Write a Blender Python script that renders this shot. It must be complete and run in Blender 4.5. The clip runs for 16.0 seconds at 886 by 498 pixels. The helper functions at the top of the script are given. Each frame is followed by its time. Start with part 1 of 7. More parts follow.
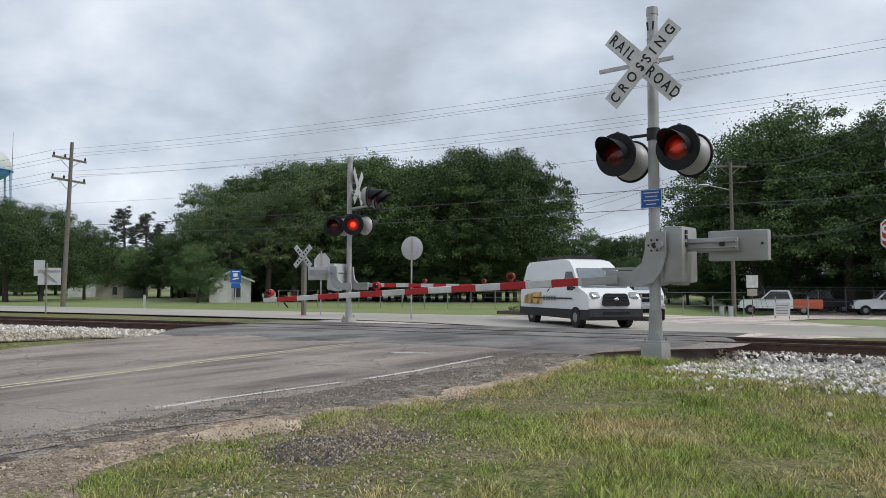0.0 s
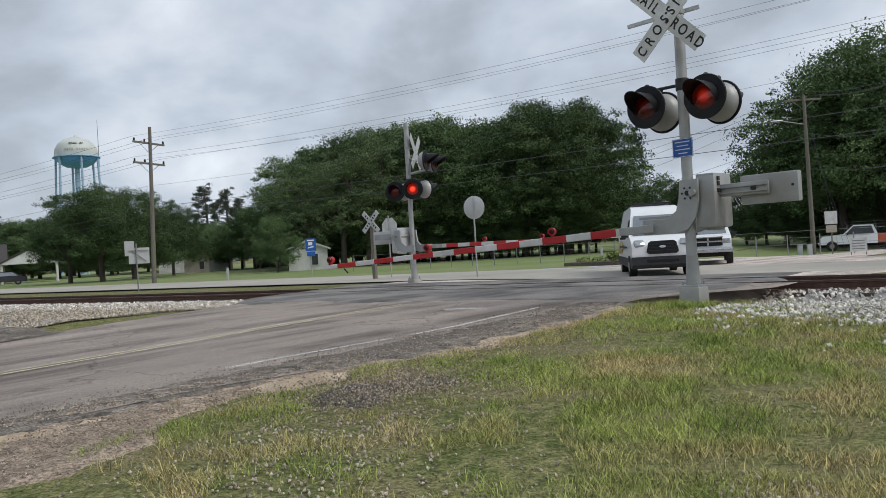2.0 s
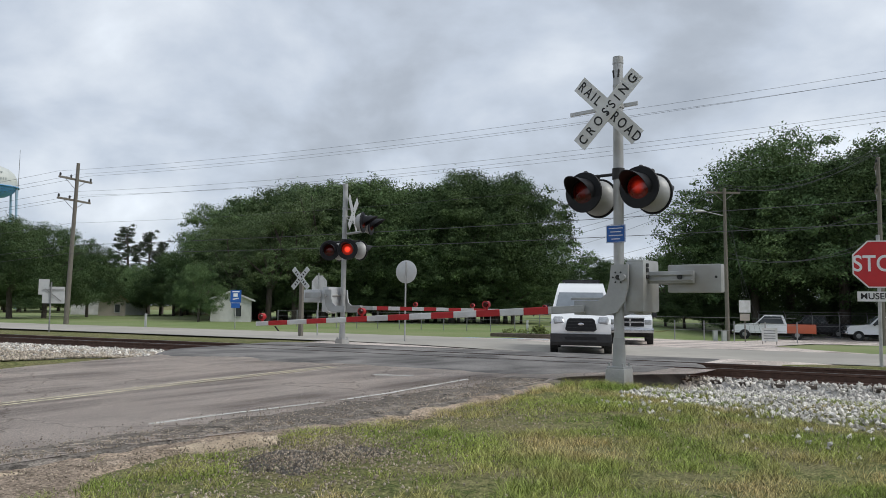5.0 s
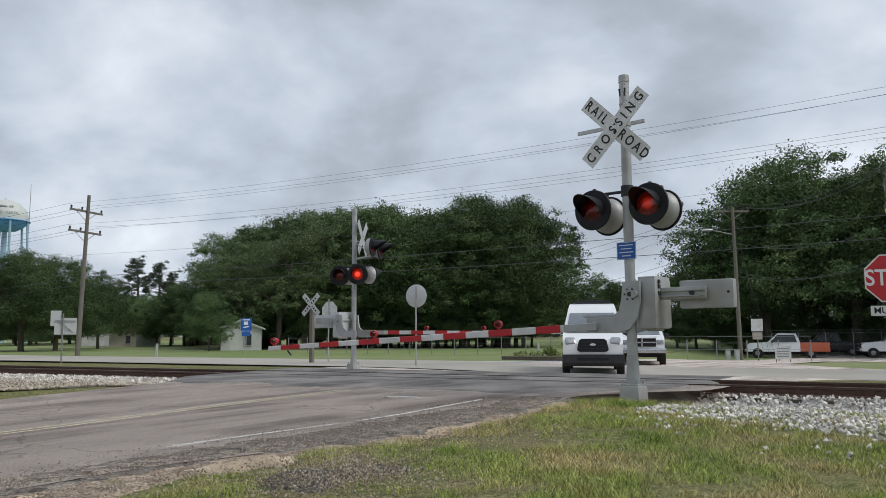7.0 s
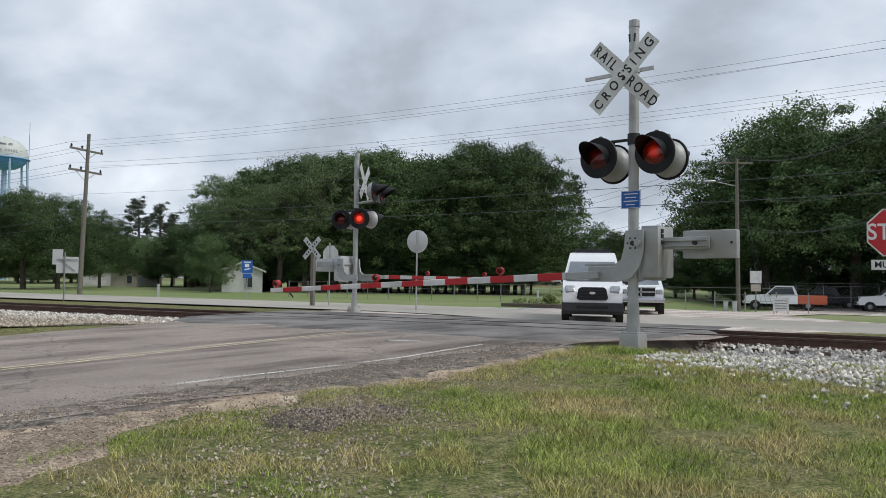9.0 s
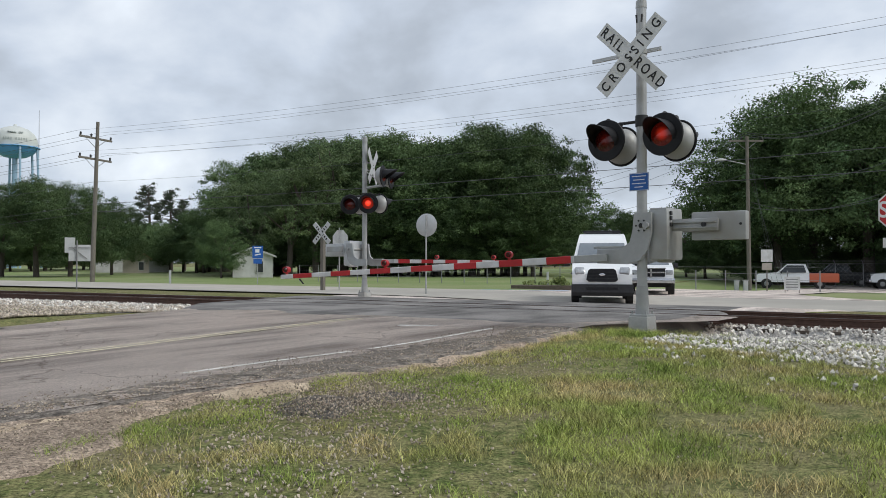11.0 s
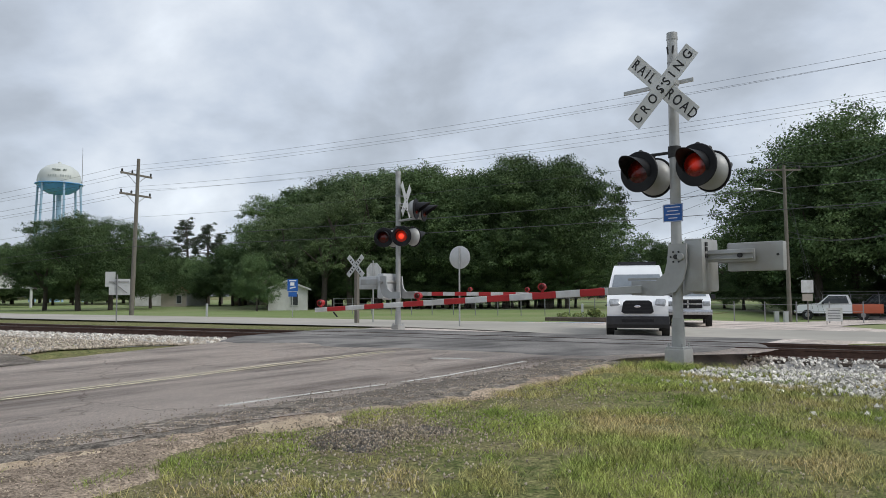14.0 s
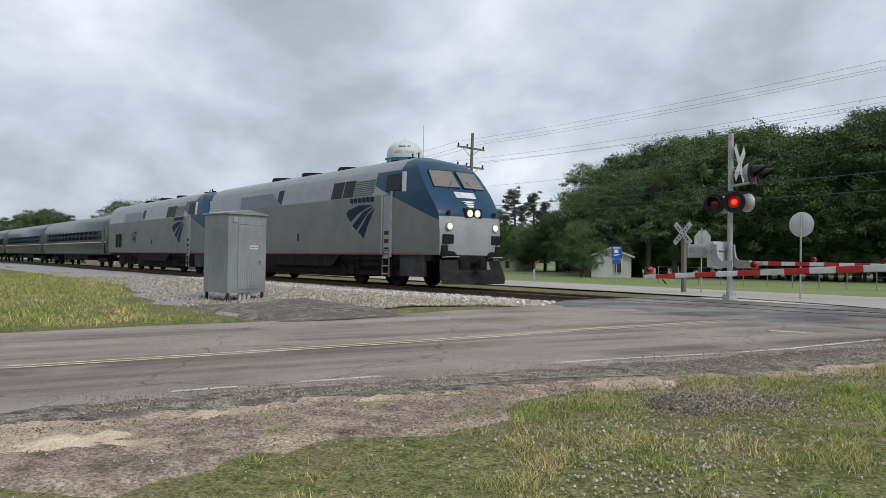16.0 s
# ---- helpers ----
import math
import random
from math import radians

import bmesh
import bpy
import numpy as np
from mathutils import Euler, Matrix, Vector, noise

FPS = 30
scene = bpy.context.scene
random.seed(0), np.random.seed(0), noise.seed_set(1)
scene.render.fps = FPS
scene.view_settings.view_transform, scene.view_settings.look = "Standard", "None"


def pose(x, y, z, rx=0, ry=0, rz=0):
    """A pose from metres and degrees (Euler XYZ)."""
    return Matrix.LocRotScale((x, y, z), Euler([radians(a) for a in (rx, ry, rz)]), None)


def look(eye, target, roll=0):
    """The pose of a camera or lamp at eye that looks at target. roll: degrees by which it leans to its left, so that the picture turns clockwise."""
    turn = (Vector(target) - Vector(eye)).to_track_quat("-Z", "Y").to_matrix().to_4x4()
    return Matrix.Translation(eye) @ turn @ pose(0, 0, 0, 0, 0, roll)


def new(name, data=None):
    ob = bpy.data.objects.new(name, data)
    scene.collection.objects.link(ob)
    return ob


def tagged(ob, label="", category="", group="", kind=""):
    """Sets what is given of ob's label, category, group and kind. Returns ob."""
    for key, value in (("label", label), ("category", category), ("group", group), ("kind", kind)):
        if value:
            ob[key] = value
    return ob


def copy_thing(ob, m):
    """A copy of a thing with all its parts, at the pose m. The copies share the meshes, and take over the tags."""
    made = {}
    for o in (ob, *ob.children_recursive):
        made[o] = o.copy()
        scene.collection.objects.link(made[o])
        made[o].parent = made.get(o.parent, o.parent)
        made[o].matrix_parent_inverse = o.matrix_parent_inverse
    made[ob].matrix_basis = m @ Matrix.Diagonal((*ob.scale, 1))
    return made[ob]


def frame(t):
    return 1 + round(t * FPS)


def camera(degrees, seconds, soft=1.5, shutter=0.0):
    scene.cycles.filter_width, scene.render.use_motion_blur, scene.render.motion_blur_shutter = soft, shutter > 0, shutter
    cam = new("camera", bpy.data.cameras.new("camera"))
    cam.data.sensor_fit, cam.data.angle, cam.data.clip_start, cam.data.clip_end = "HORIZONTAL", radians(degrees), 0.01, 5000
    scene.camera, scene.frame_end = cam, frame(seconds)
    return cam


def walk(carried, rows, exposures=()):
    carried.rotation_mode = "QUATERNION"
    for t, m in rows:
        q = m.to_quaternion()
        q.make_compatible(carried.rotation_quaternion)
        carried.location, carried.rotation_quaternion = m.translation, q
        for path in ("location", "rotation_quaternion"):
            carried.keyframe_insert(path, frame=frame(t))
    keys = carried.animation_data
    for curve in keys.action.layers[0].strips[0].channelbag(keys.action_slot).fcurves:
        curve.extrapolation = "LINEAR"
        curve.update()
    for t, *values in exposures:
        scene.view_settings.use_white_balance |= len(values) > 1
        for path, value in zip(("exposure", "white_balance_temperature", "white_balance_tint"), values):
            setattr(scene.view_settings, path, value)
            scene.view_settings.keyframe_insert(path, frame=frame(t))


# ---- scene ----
cam = camera(60.0, 16.0, soft=0.8)
PATH = [
    (0, (-0.335, -0.032, 0.782), (-0.384, 1.965, 0.886), 0.2),
    (0.5, (-0.202, -0.156, 0.790), (-0.422, 1.824, 0.966), -2.5),
    (1, (-0.050, -0.411, 0.817), (-0.340, 1.564, 0.941), -3),
    (1.5, (0.108, -0.617, 0.791), (-0.251, 1.348, 0.893), -3.2),
    (2, (0.210, -0.717, 0.810), (-0.039, 1.268, 0.808), -3.3),
    (2.5, (0.132, -0.660, 0.869), (0.067, 1.336, 0.766), -4.1),
    (3, (0.156, -0.751, 0.887), (0.117, 1.249, 0.883), -1.6),
    (3.5, (0.132, -0.835, 0.897), (0.047, 1.163, 0.936), 0.1),
    (4, (0.105, -0.845, 0.902), (0.035, 1.153, 0.956), 0.8),
    (4.5, (0.082, -0.859, 0.906), (0.021, 1.137, 1.013), 0.9),
    (7, (0.026, -0.911, 0.812), (-0.053, 1.075, 1.034), -0.3),
    (7.5, (0.016, -0.919, 0.814), (-0.074, 1.067, 1.035), -0.7),
    (8, (0.015, -0.920, 0.819), (-0.055, 1.065, 1.050), -0.6),
    (8.5, (0.015, -0.885, 0.812), (-0.027, 1.103, 1.030), 0),
    (9, (-0.017, -0.887, 0.796), (-0.097, 1.109, 0.879), 0.8),
    (11.5, (0.011, -0.919, 0.849), (-0.096, 1.079, 0.885), 0),
    (12, (0.020, -0.902, 0.851), (-0.066, 1.096, 0.889), -0.2),
    (12.5, (0.035, -0.885, 0.852), (-0.044, 1.112, 0.915), -0.2),
    (13, (0.041, -0.889, 0.854), (-0.039, 1.109, 0.948), -0.1),
    (13.5, (0.041, -0.891, 0.863), (-0.055, 1.104, 0.973), -0.1),
    (14, (0.019, -0.942, 0.848), (-0.173, 1.045, 0.968), -0.2),
    (14.5, (-0.006, -1.201, 0.844), (-0.593, 0.707, 0.958), 0.3),
    (15, (0.009, -1.302, 0.822), (-0.995, 0.425, 0.913), 0.8),
    (15.5, (0.012, -1.317, 0.837), (-1.034, 0.386, 0.891), 0.9),
    (16, (-0.006, -1.295, 0.826), (-0.982, 0.451, 0.856), 0.9),
]
walk(cam, [(t, look(eye, target, roll)) for t, eye, target, roll in PATH], exposures=[(0.0, 0.06, 6400, 8), (0.5, -0.16, 6400, 8), (1.0, 0.04, 6400, 8), (1.5, 0.04, 6400, 8), (2.0, -0.04, 6400, 8), (2.5, 0.16, 6400, 8), (3.5, 0.14, 6400, 8), (4.5, 0.06, 6400, 8), (7.0, -0.03, 6400, 8), (8.5, -0.02, 6400, 8), (9.0, 0.05, 6400, 8), (11.5, 0.12, 6400, 8), (12.5, 0.14, 6400, 8), (13.5, 0.04, 6400, 8), (14.5, 0.07, 6400, 8), (15.0, -0.03, 6400, 8), (16.0, 0.03, 6400, 8)])

# ---- light ----
world = bpy.data.worlds.new("overcast")
scene.world = world
world.use_nodes = True
W = world.node_tree
W.nodes.clear()


def link(tree, a, b):
    tree.links.new(a, b)


def build_sky():
    N = W.nodes
    out = N.new("ShaderNodeOutputWorld")
    tc = N.new("ShaderNodeTexCoord")
    sep = N.new("ShaderNodeSeparateXYZ")
    link(W, tc.outputs["Generated"], sep.inputs[0])
    zz = N.new("ShaderNodeMath"); zz.operation = "MAXIMUM"; zz.inputs[1].default_value = 0.0
    link(W, sep.outputs["Z"], zz.inputs[0])
    za = N.new("ShaderNodeMath"); za.operation = "ADD"; za.inputs[1].default_value = 0.46
    link(W, zz.outputs[0], za.inputs[0])
    comb = N.new("ShaderNodeCombineXYZ")
    for axis in ("X", "Y"):
        dv = N.new("ShaderNodeMath"); dv.operation = "DIVIDE"
        link(W, sep.outputs[axis], dv.inputs[0]); link(W, za.outputs[0], dv.inputs[1])
        link(W, dv.outputs[0], comb.inputs[axis])
    big = N.new("ShaderNodeTexNoise")
    big.inputs["Scale"].default_value = 2.3; big.inputs["Detail"].default_value = 7; big.inputs["Roughness"].default_value = 0.5
    big.inputs["Distortion"].default_value = 0.15
    link(W, comb.outputs[0], big.inputs["Vector"])
    ramp = N.new("ShaderNodeValToRGB")
    e = ramp.color_ramp.elements
    e[0].position, e[0].color = 0.30, (0.335, 0.37, 0.432, 1)
    e[1].position, e[1].color = 0.72, (0.885, 0.93, 1.0, 1)
    for p, c in ((0.43, (0.433, 0.47, 0.535, 1)), (0.52, (0.55, 0.60, 0.69, 1)), (0.62, (0.71, 0.75, 0.82, 1))):
        k = e.new(p); k.color = c
    link(W, big.outputs["Fac"], ramp.inputs["Fac"])
    sky = N.new("ShaderNodeTexSky"); sky.sky_type = "NISHITA"; sky.sun_disc = False
    sky.sun_elevation, sky.sun_rotation = radians(48), radians(108)
    b1 = N.new("ShaderNodeBackground"); b1.inputs["Strength"].default_value = 0.1
    link(W, sky.outputs[0], b1.inputs["Color"])
    b2 = N.new("ShaderNodeBackground"); b2.inputs["Strength"].default_value = 1.08
    link(W, ramp.outputs[0], b2.inputs["Color"])
    mix = N.new("ShaderNodeMixShader"); mix.inputs[0].default_value = 0.92
    link(W, b1.outputs[0], mix.inputs[1]); link(W, b2.outputs[0], mix.inputs[2])
    link(W, mix.outputs[0], out.inputs["Surface"])


build_sky()
sun = new("sun", bpy.data.lights.new("sun", "SUN"))
sun.data.energy, sun.data.angle, sun.data.color = 1.7, radians(25), (1.0, 0.96, 0.9)
sun.matrix_world = look((48, -16, 56), (0, 0, 0))


# ---- materials ----
def mat(name, c1, c2=None, scale=3.0, rough=0.7, metal=0.0, bump=0.0, bscale=60.0, big=None, bigscale=0.25, contrast=0.5, island=0.0, emit=0.0, stretch=None, objrand=0.0, along=0.0, cracks=False, grain=0.0, gscale=140.0, gloss=0.5):
    """A surface: two colours mixed by noise, a third in large stains, fine relief, and chance brightness per piece."""
    m = bpy.data.materials.new(name)
    m.use_nodes = True
    t = m.node_tree
    b = t.nodes["Principled BSDF"]
    b.inputs["Roughness"].default_value, b.inputs["Metallic"].default_value = rough, metal
    b.inputs["Specular IOR Level"].default_value = gloss
    c2 = c2 or tuple(k * 0.8 for k in c1)
    tc = t.nodes.new("ShaderNodeTexCoord")
    vec = tc.outputs["Object"]
    if stretch:
        turn = t.nodes.new("ShaderNodeMapping")
        turn.inputs["Rotation"].default_value = (0, 0, along)
        link(t, vec, turn.inputs["Vector"])
        mp = t.nodes.new("ShaderNodeMapping")
        mp.inputs["Scale"].default_value = stretch
        link(t, turn.outputs[0], mp.inputs["Vector"]); vec = mp.outputs[0]
    no = t.nodes.new("ShaderNodeTexNoise")
    no.inputs["Scale"].default_value, no.inputs["Detail"].default_value, no.inputs["Roughness"].default_value = scale, 7, 0.62
    link(t, vec, no.inputs["Vector"])
    r = t.nodes.new("ShaderNodeValToRGB")
    w = 0.26 * (1.05 - contrast)
    r.color_ramp.elements[0].position, r.color_ramp.elements[0].color = 0.5 - w - 0.02, (*c1, 1)
    r.color_ramp.elements[1].position, r.color_ramp.elements[1].color = 0.5 + w + 0.02, (*c2, 1)
    link(t, no.outputs["Fac"], r.inputs["Fac"])
    col = r.outputs[0]
    if big:
        n2 = t.nodes.new("ShaderNodeTexNoise")
        n2.inputs["Scale"].default_value, n2.inputs["Detail"].default_value = bigscale, 5
        link(t, tc.outputs["Object"], n2.inputs["Vector"])
        r2 = t.nodes.new("ShaderNodeValToRGB")
        r2.color_ramp.elements[0].position, r2.color_ramp.elements[1].position = 0.44, 0.62
        link(t, n2.outputs["Fac"], r2.inputs["Fac"])
        mx = t.nodes.new("ShaderNodeMixRGB")
        mx.inputs["Color2"].default_value = (*big, 1)
        link(t, r2.outputs[0], mx.inputs["Fac"]); link(t, col, mx.inputs["Color1"])
        col = mx.outputs[0]
    if grain:
        ng = t.nodes.new("ShaderNodeTexNoise")
        ng.inputs["Scale"].default_value, ng.inputs["Detail"].default_value, ng.inputs["Roughness"].default_value = gscale, 3, 0.7
        link(t, tc.outputs["Object"], ng.inputs["Vector"])
        gr = t.nodes.new("ShaderNodeMapRange")
        gr.inputs["From Min"].default_value, gr.inputs["From Max"].default_value = 0.32, 0.68
        gr.inputs["To Min"].default_value, gr.inputs["To Max"].default_value = 1 - grain, 1 + grain
        link(t, ng.outputs["Fac"], gr.inputs["Value"])
        gs = t.nodes.new("ShaderNodeVectorMath"); gs.operation = "SCALE"
        link(t, col, gs.inputs[0]); link(t, gr.outputs[0], gs.inputs["Scale"])
        col = gs.outputs[0]
    if cracks:
        wob = t.nodes.new("ShaderNodeTexNoise"); wob.inputs["Scale"].default_value = 1.3; wob.inputs["Detail"].default_value = 6
        link(t, tc.outputs["Object"], wob.inputs["Vector"])
        ad = t.nodes.new("ShaderNodeVectorMath"); ad.operation = "ADD"
        link(t, tc.outputs["Object"], ad.inputs[0]); link(t, wob.outputs["Color"], ad.inputs[1])
        vo = t.nodes.new("ShaderNodeTexVoronoi"); vo.feature = "DISTANCE_TO_EDGE"; vo.inputs["Scale"].default_value = 0.33
        link(t, ad.outputs[0], vo.inputs["Vector"])
        cr = t.nodes.new("ShaderNodeValToRGB")
        cr.color_ramp.elements[0].position, cr.color_ramp.elements[0].color = 0.002, (0.62, 0.6, 0.58, 1)
        cr.color_ramp.elements[1].position, cr.color_ramp.elements[1].color = 0.006, (1, 1, 1, 1)
        link(t, vo.outputs["Distance"], cr.inputs["Fac"])
        mu = t.nodes.new("ShaderNodeMixRGB"); mu.blend_type = "MULTIPLY"; mu.inputs["Fac"].default_value = 1.0
        link(t, col, mu.inputs["Color1"]); link(t, cr.outputs[0], mu.inputs["Color2"])
        col = mu.outputs[0]
    if island and objrand:
        gi = t.nodes.new("ShaderNodeObjectInfo")
        mo = t.nodes.new("ShaderNodeMapRange")
        mo.inputs["To Min"].default_value, mo.inputs["To Max"].default_value = 1 - objrand, 1 + objrand
        link(t, gi.outputs["Random"], mo.inputs["Value"])
        vo2 = t.nodes.new("ShaderNodeVectorMath"); vo2.operation = "SCALE"
        link(t, col, vo2.inputs[0]); link(t, mo.outputs[0], vo2.inputs["Scale"])
        col = vo2.outputs[0]
    if island or objrand:
        g = t.nodes.new("ShaderNodeNewGeometry") if island else t.nodes.new("ShaderNodeObjectInfo")
        src = g.outputs["Random Per Island"] if island else g.outputs["Random"]
        k = island or objrand
        mr = t.nodes.new("ShaderNodeMapRange")
        mr.inputs["To Min"].default_value, mr.inputs["To Max"].default_value = 1 - k, 1 + k
        link(t, src, mr.inputs["Value"])
        vm = t.nodes.new("ShaderNodeVectorMath"); vm.operation = "SCALE"
        link(t, col, vm.inputs[0]); link(t, mr.outputs[0], vm.inputs["Scale"])
        col = vm.outputs[0]
    link(t, col, b.inputs["Base Color"])
    if bump:
        nb = t.nodes.new("ShaderNodeTexNoise")
        nb.inputs["Scale"].default_value, nb.inputs["Detail"].default_value = bscale, 4
        link(t, vec, nb.inputs["Vector"])
        bp = t.nodes.new("ShaderNodeBump")
        bp.inputs["Strength"].default_value, bp.inputs["Distance"].default_value = bump, 0.02
        link(t, nb.outputs["Fac"], bp.inputs["Height"]); link(t, bp.outputs[0], b.inputs["Normal"])
    if emit:
        link(t, col, b.inputs["Emission Color"]); b.inputs["Emission Strength"].default_value = emit
    return m


M = {}
M["asphalt"] = mat("asphalt", (0.355, 0.305, 0.275), (0.72, 0.635, 0.575), 1.3, 0.95, bump=0.8, bscale=90, big=(0.66, 0.58, 0.525), bigscale=0.5, contrast=0.6, grain=0.42, gscale=70, stretch=(1.2, 0.075, 1.0), along=0.717, cracks=True, gloss=0.15)
M["concrete_road"] = mat("concrete_road", (0.39, 0.36, 0.32), (0.47, 0.44, 0.39), 1.5, 0.9, bump=0.3, bscale=50, big=(0.35, 0.33, 0.295), bigscale=0.12, gloss=0.2)
M["grass_ground"] = mat("grass_ground", (0.075, 0.10, 0.03), (0.25, 0.235, 0.105), 9, 0.95, bump=1.0, bscale=45, big=(0.195, 0.175, 0.09), bigscale=1.3, grain=0.65, gscale=38, gloss=0.1)
M["lawn"] = mat("lawn", (0.14, 0.20, 0.055), (0.20, 0.25, 0.085), 1.2, 0.95, bump=0.8, bscale=25, big=(0.23, 0.25, 0.11), bigscale=0.09)
M["gravel_dirt"] = mat("gravel_dirt", (0.14, 0.108, 0.083), (0.48, 0.385, 0.30), 5, 0.95, bump=1.0, bscale=70, grain=0.65, gscale=36, big=(0.53, 0.415, 0.31), bigscale=0.9, contrast=0.35, gloss=0.1)
M["dark_gravel"] = mat("dark_gravel", (0.06, 0.053, 0.048), (0.27, 0.24, 0.205), 11, 0.95, bump=1.0, bscale=60, grain=0.75, gscale=34, big=(0.12, 0.11, 0.098), bigscale=2.0, gloss=0.1)
M["crumble"] = mat("crumbled_asphalt", (0.07, 0.062, 0.055), (0.36, 0.315, 0.27), 7, 0.95, bump=1.0, bscale=60, grain=0.65, gscale=40, big=(0.16, 0.14, 0.122), bigscale=1.4, gloss=0.1)
M["sand"] = mat("sand", (0.52, 0.42, 0.305), (0.72, 0.60, 0.445), 6, 0.95, bump=0.6, bscale=60, big=(0.42, 0.335, 0.245), bigscale=1.8, grain=0.25, gscale=50, gloss=0.1)
M["ballast_bed"] = mat("ballast_bed", (0.20, 0.195, 0.185), (0.42, 0.41, 0.40), 22, 0.95, bump=1.0, bscale=40)
M["stone"] = mat("stone", (0.54, 0.51, 0.465), (0.74, 0.70, 0.645), 8, 0.95, bump=0.5, bscale=50, island=0.45, gloss=0.15)
M["gravel_stone"] = mat("gravel_stone", (0.25, 0.20, 0.155), (0.49, 0.415, 0.33), 3, 0.95, island=0.6, gloss=0.1)
M["stone_brown"] = mat("stone_brown", (0.33, 0.28, 0.225), (0.54, 0.47, 0.385), 8, 0.95, bump=0.5, bscale=50, island=0.5, gloss=0.1)
M["crossing"] = mat("crossing_asphalt", (0.095, 0.09, 0.087), (0.20, 0.19, 0.182), 1.6, 0.95, bump=0.6, bscale=80, grain=0.35, gscale=70, big=(0.26, 0.245, 0.232), bigscale=0.7, stretch=(1.2, 0.12, 1.0), along=0.717, gloss=0.15)
M["rust"] = mat("rust", (0.075, 0.04, 0.03), (0.125, 0.07, 0.05), 9, 0.8, bump=0.4, bscale=90)
M["rail_top"] = mat("rail_top", (0.35, 0.33, 0.31), (0.25, 0.22, 0.2), 6, 0.35, 0.8)
M["tie"] = mat("tie", (0.07, 0.055, 0.045), (0.15, 0.12, 0.095), 9, 0.95, bump=0.7, bscale=30, stretch=(1, 8, 8), objrand=0.3)
M["yellow_paint"] = mat("yellow_paint", (0.78, 0.68, 0.47), (0.52, 0.46, 0.36), 7, 0.85, contrast=0.6, grain=0.25, gscale=60)
M["white_paint"] = mat("white_paint", (0.72, 0.70, 0.66), (0.46, 0.43, 0.39), 7, 0.85, contrast=0.7, grain=0.25, gscale=60)
M["galv"] = mat("galvanized_paint", (0.36, 0.365, 0.36), (0.43, 0.435, 0.43), 5, 0.5, 0.2, bump=0.1, bscale=30, big=(0.33, 0.32, 0.30), bigscale=2.0)
M["galv_pole"] = mat("mast_aluminium", (0.40, 0.405, 0.40), (0.48, 0.48, 0.475), 7, 0.45, 0.35, big=(0.36, 0.355, 0.34), bigscale=3.0)
M["black"] = mat("black_paint", (0.010, 0.010, 0.012), (0.018, 0.018, 0.02), 8, 0.5, gloss=0.25)
M["dark"] = mat("dark_steel", (0.02, 0.02, 0.022), (0.04, 0.038, 0.036), 6, 0.7)
M["sign_white"] = mat("sign_white", (0.74, 0.74, 0.73), (0.66, 0.66, 0.64), 6, 0.5, big=(0.58, 0.57, 0.54), bigscale=2.5)
M["sign_back"] = mat("sign_back", (0.50, 0.51, 0.51), (0.57, 0.57, 0.57), 4, 0.45, 0.3)
M["sign_blue"] = mat("sign_blue", (0.012, 0.09, 0.36), (0.016, 0.11, 0.42), 5, 0.4)
M["sign_red"] = mat("sign_red", (0.52, 0.02, 0.025), (0.45, 0.02, 0.025), 5, 0.4)
M["letter"] = mat("letter_black", (0.01, 0.01, 0.01), (0.02, 0.02, 0.02), 8, 0.6)
M["letter_white"] = mat("letter_white", (0.78, 0.78, 0.78), (0.7, 0.7, 0.7), 8, 0.5)
M["arm_white"] = mat("arm_white", (0.70, 0.70, 0.69), (0.60, 0.60, 0.58), 7, 0.45, big=(0.52, 0.51, 0.49), bigscale=3)
M["arm_red"] = mat("arm_red", (0.48, 0.018, 0.022), (0.40, 0.02, 0.022), 7, 0.4)
M["lens_dark"] = mat("lens_dark_red", (0.10, 0.008, 0.006), (0.16, 0.012, 0.008), 30, 0.15)


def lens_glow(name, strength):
    """Red glass with a bulb's hot spot painted in: emission fades from the middle."""
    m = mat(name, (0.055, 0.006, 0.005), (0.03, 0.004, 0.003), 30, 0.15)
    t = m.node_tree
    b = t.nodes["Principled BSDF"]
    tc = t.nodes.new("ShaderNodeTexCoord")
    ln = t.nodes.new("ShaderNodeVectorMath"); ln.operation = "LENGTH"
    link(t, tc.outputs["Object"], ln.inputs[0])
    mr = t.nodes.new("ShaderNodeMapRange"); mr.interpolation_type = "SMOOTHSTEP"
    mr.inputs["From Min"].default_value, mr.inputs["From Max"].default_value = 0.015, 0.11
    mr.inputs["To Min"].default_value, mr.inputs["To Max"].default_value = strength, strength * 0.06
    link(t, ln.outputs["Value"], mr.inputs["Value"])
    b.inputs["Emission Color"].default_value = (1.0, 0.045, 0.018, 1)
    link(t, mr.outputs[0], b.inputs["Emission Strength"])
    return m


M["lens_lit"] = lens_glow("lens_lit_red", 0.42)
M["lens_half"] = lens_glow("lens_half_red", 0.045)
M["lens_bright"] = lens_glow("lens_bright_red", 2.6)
M["concrete"] = mat("concrete", (0.38, 0.375, 0.36), (0.46, 0.455, 0.44), 6, 0.9, bump=0.4, bscale=50, big=(0.32, 0.31, 0.29), bigscale=2)
M["wood_pole"] = mat("pole_wood", (0.13, 0.115, 0.095), (0.22, 0.20, 0.17), 7, 0.9, bump=0.5, bscale=20, stretch=(6, 6, 0.5))
M["wire"] = mat("wire", (0.09, 0.09, 0.095), (0.12, 0.12, 0.125), 2, 0.6)
# noise tones paint lit and shaded clumps into the crown
M["leaf"] = mat("leaf", (0.034, 0.067, 0.029), (0.132, 0.19, 0.076), 0.42, 0.95, island=0.4, objrand=0.3, contrast=0.35, gloss=0.2)
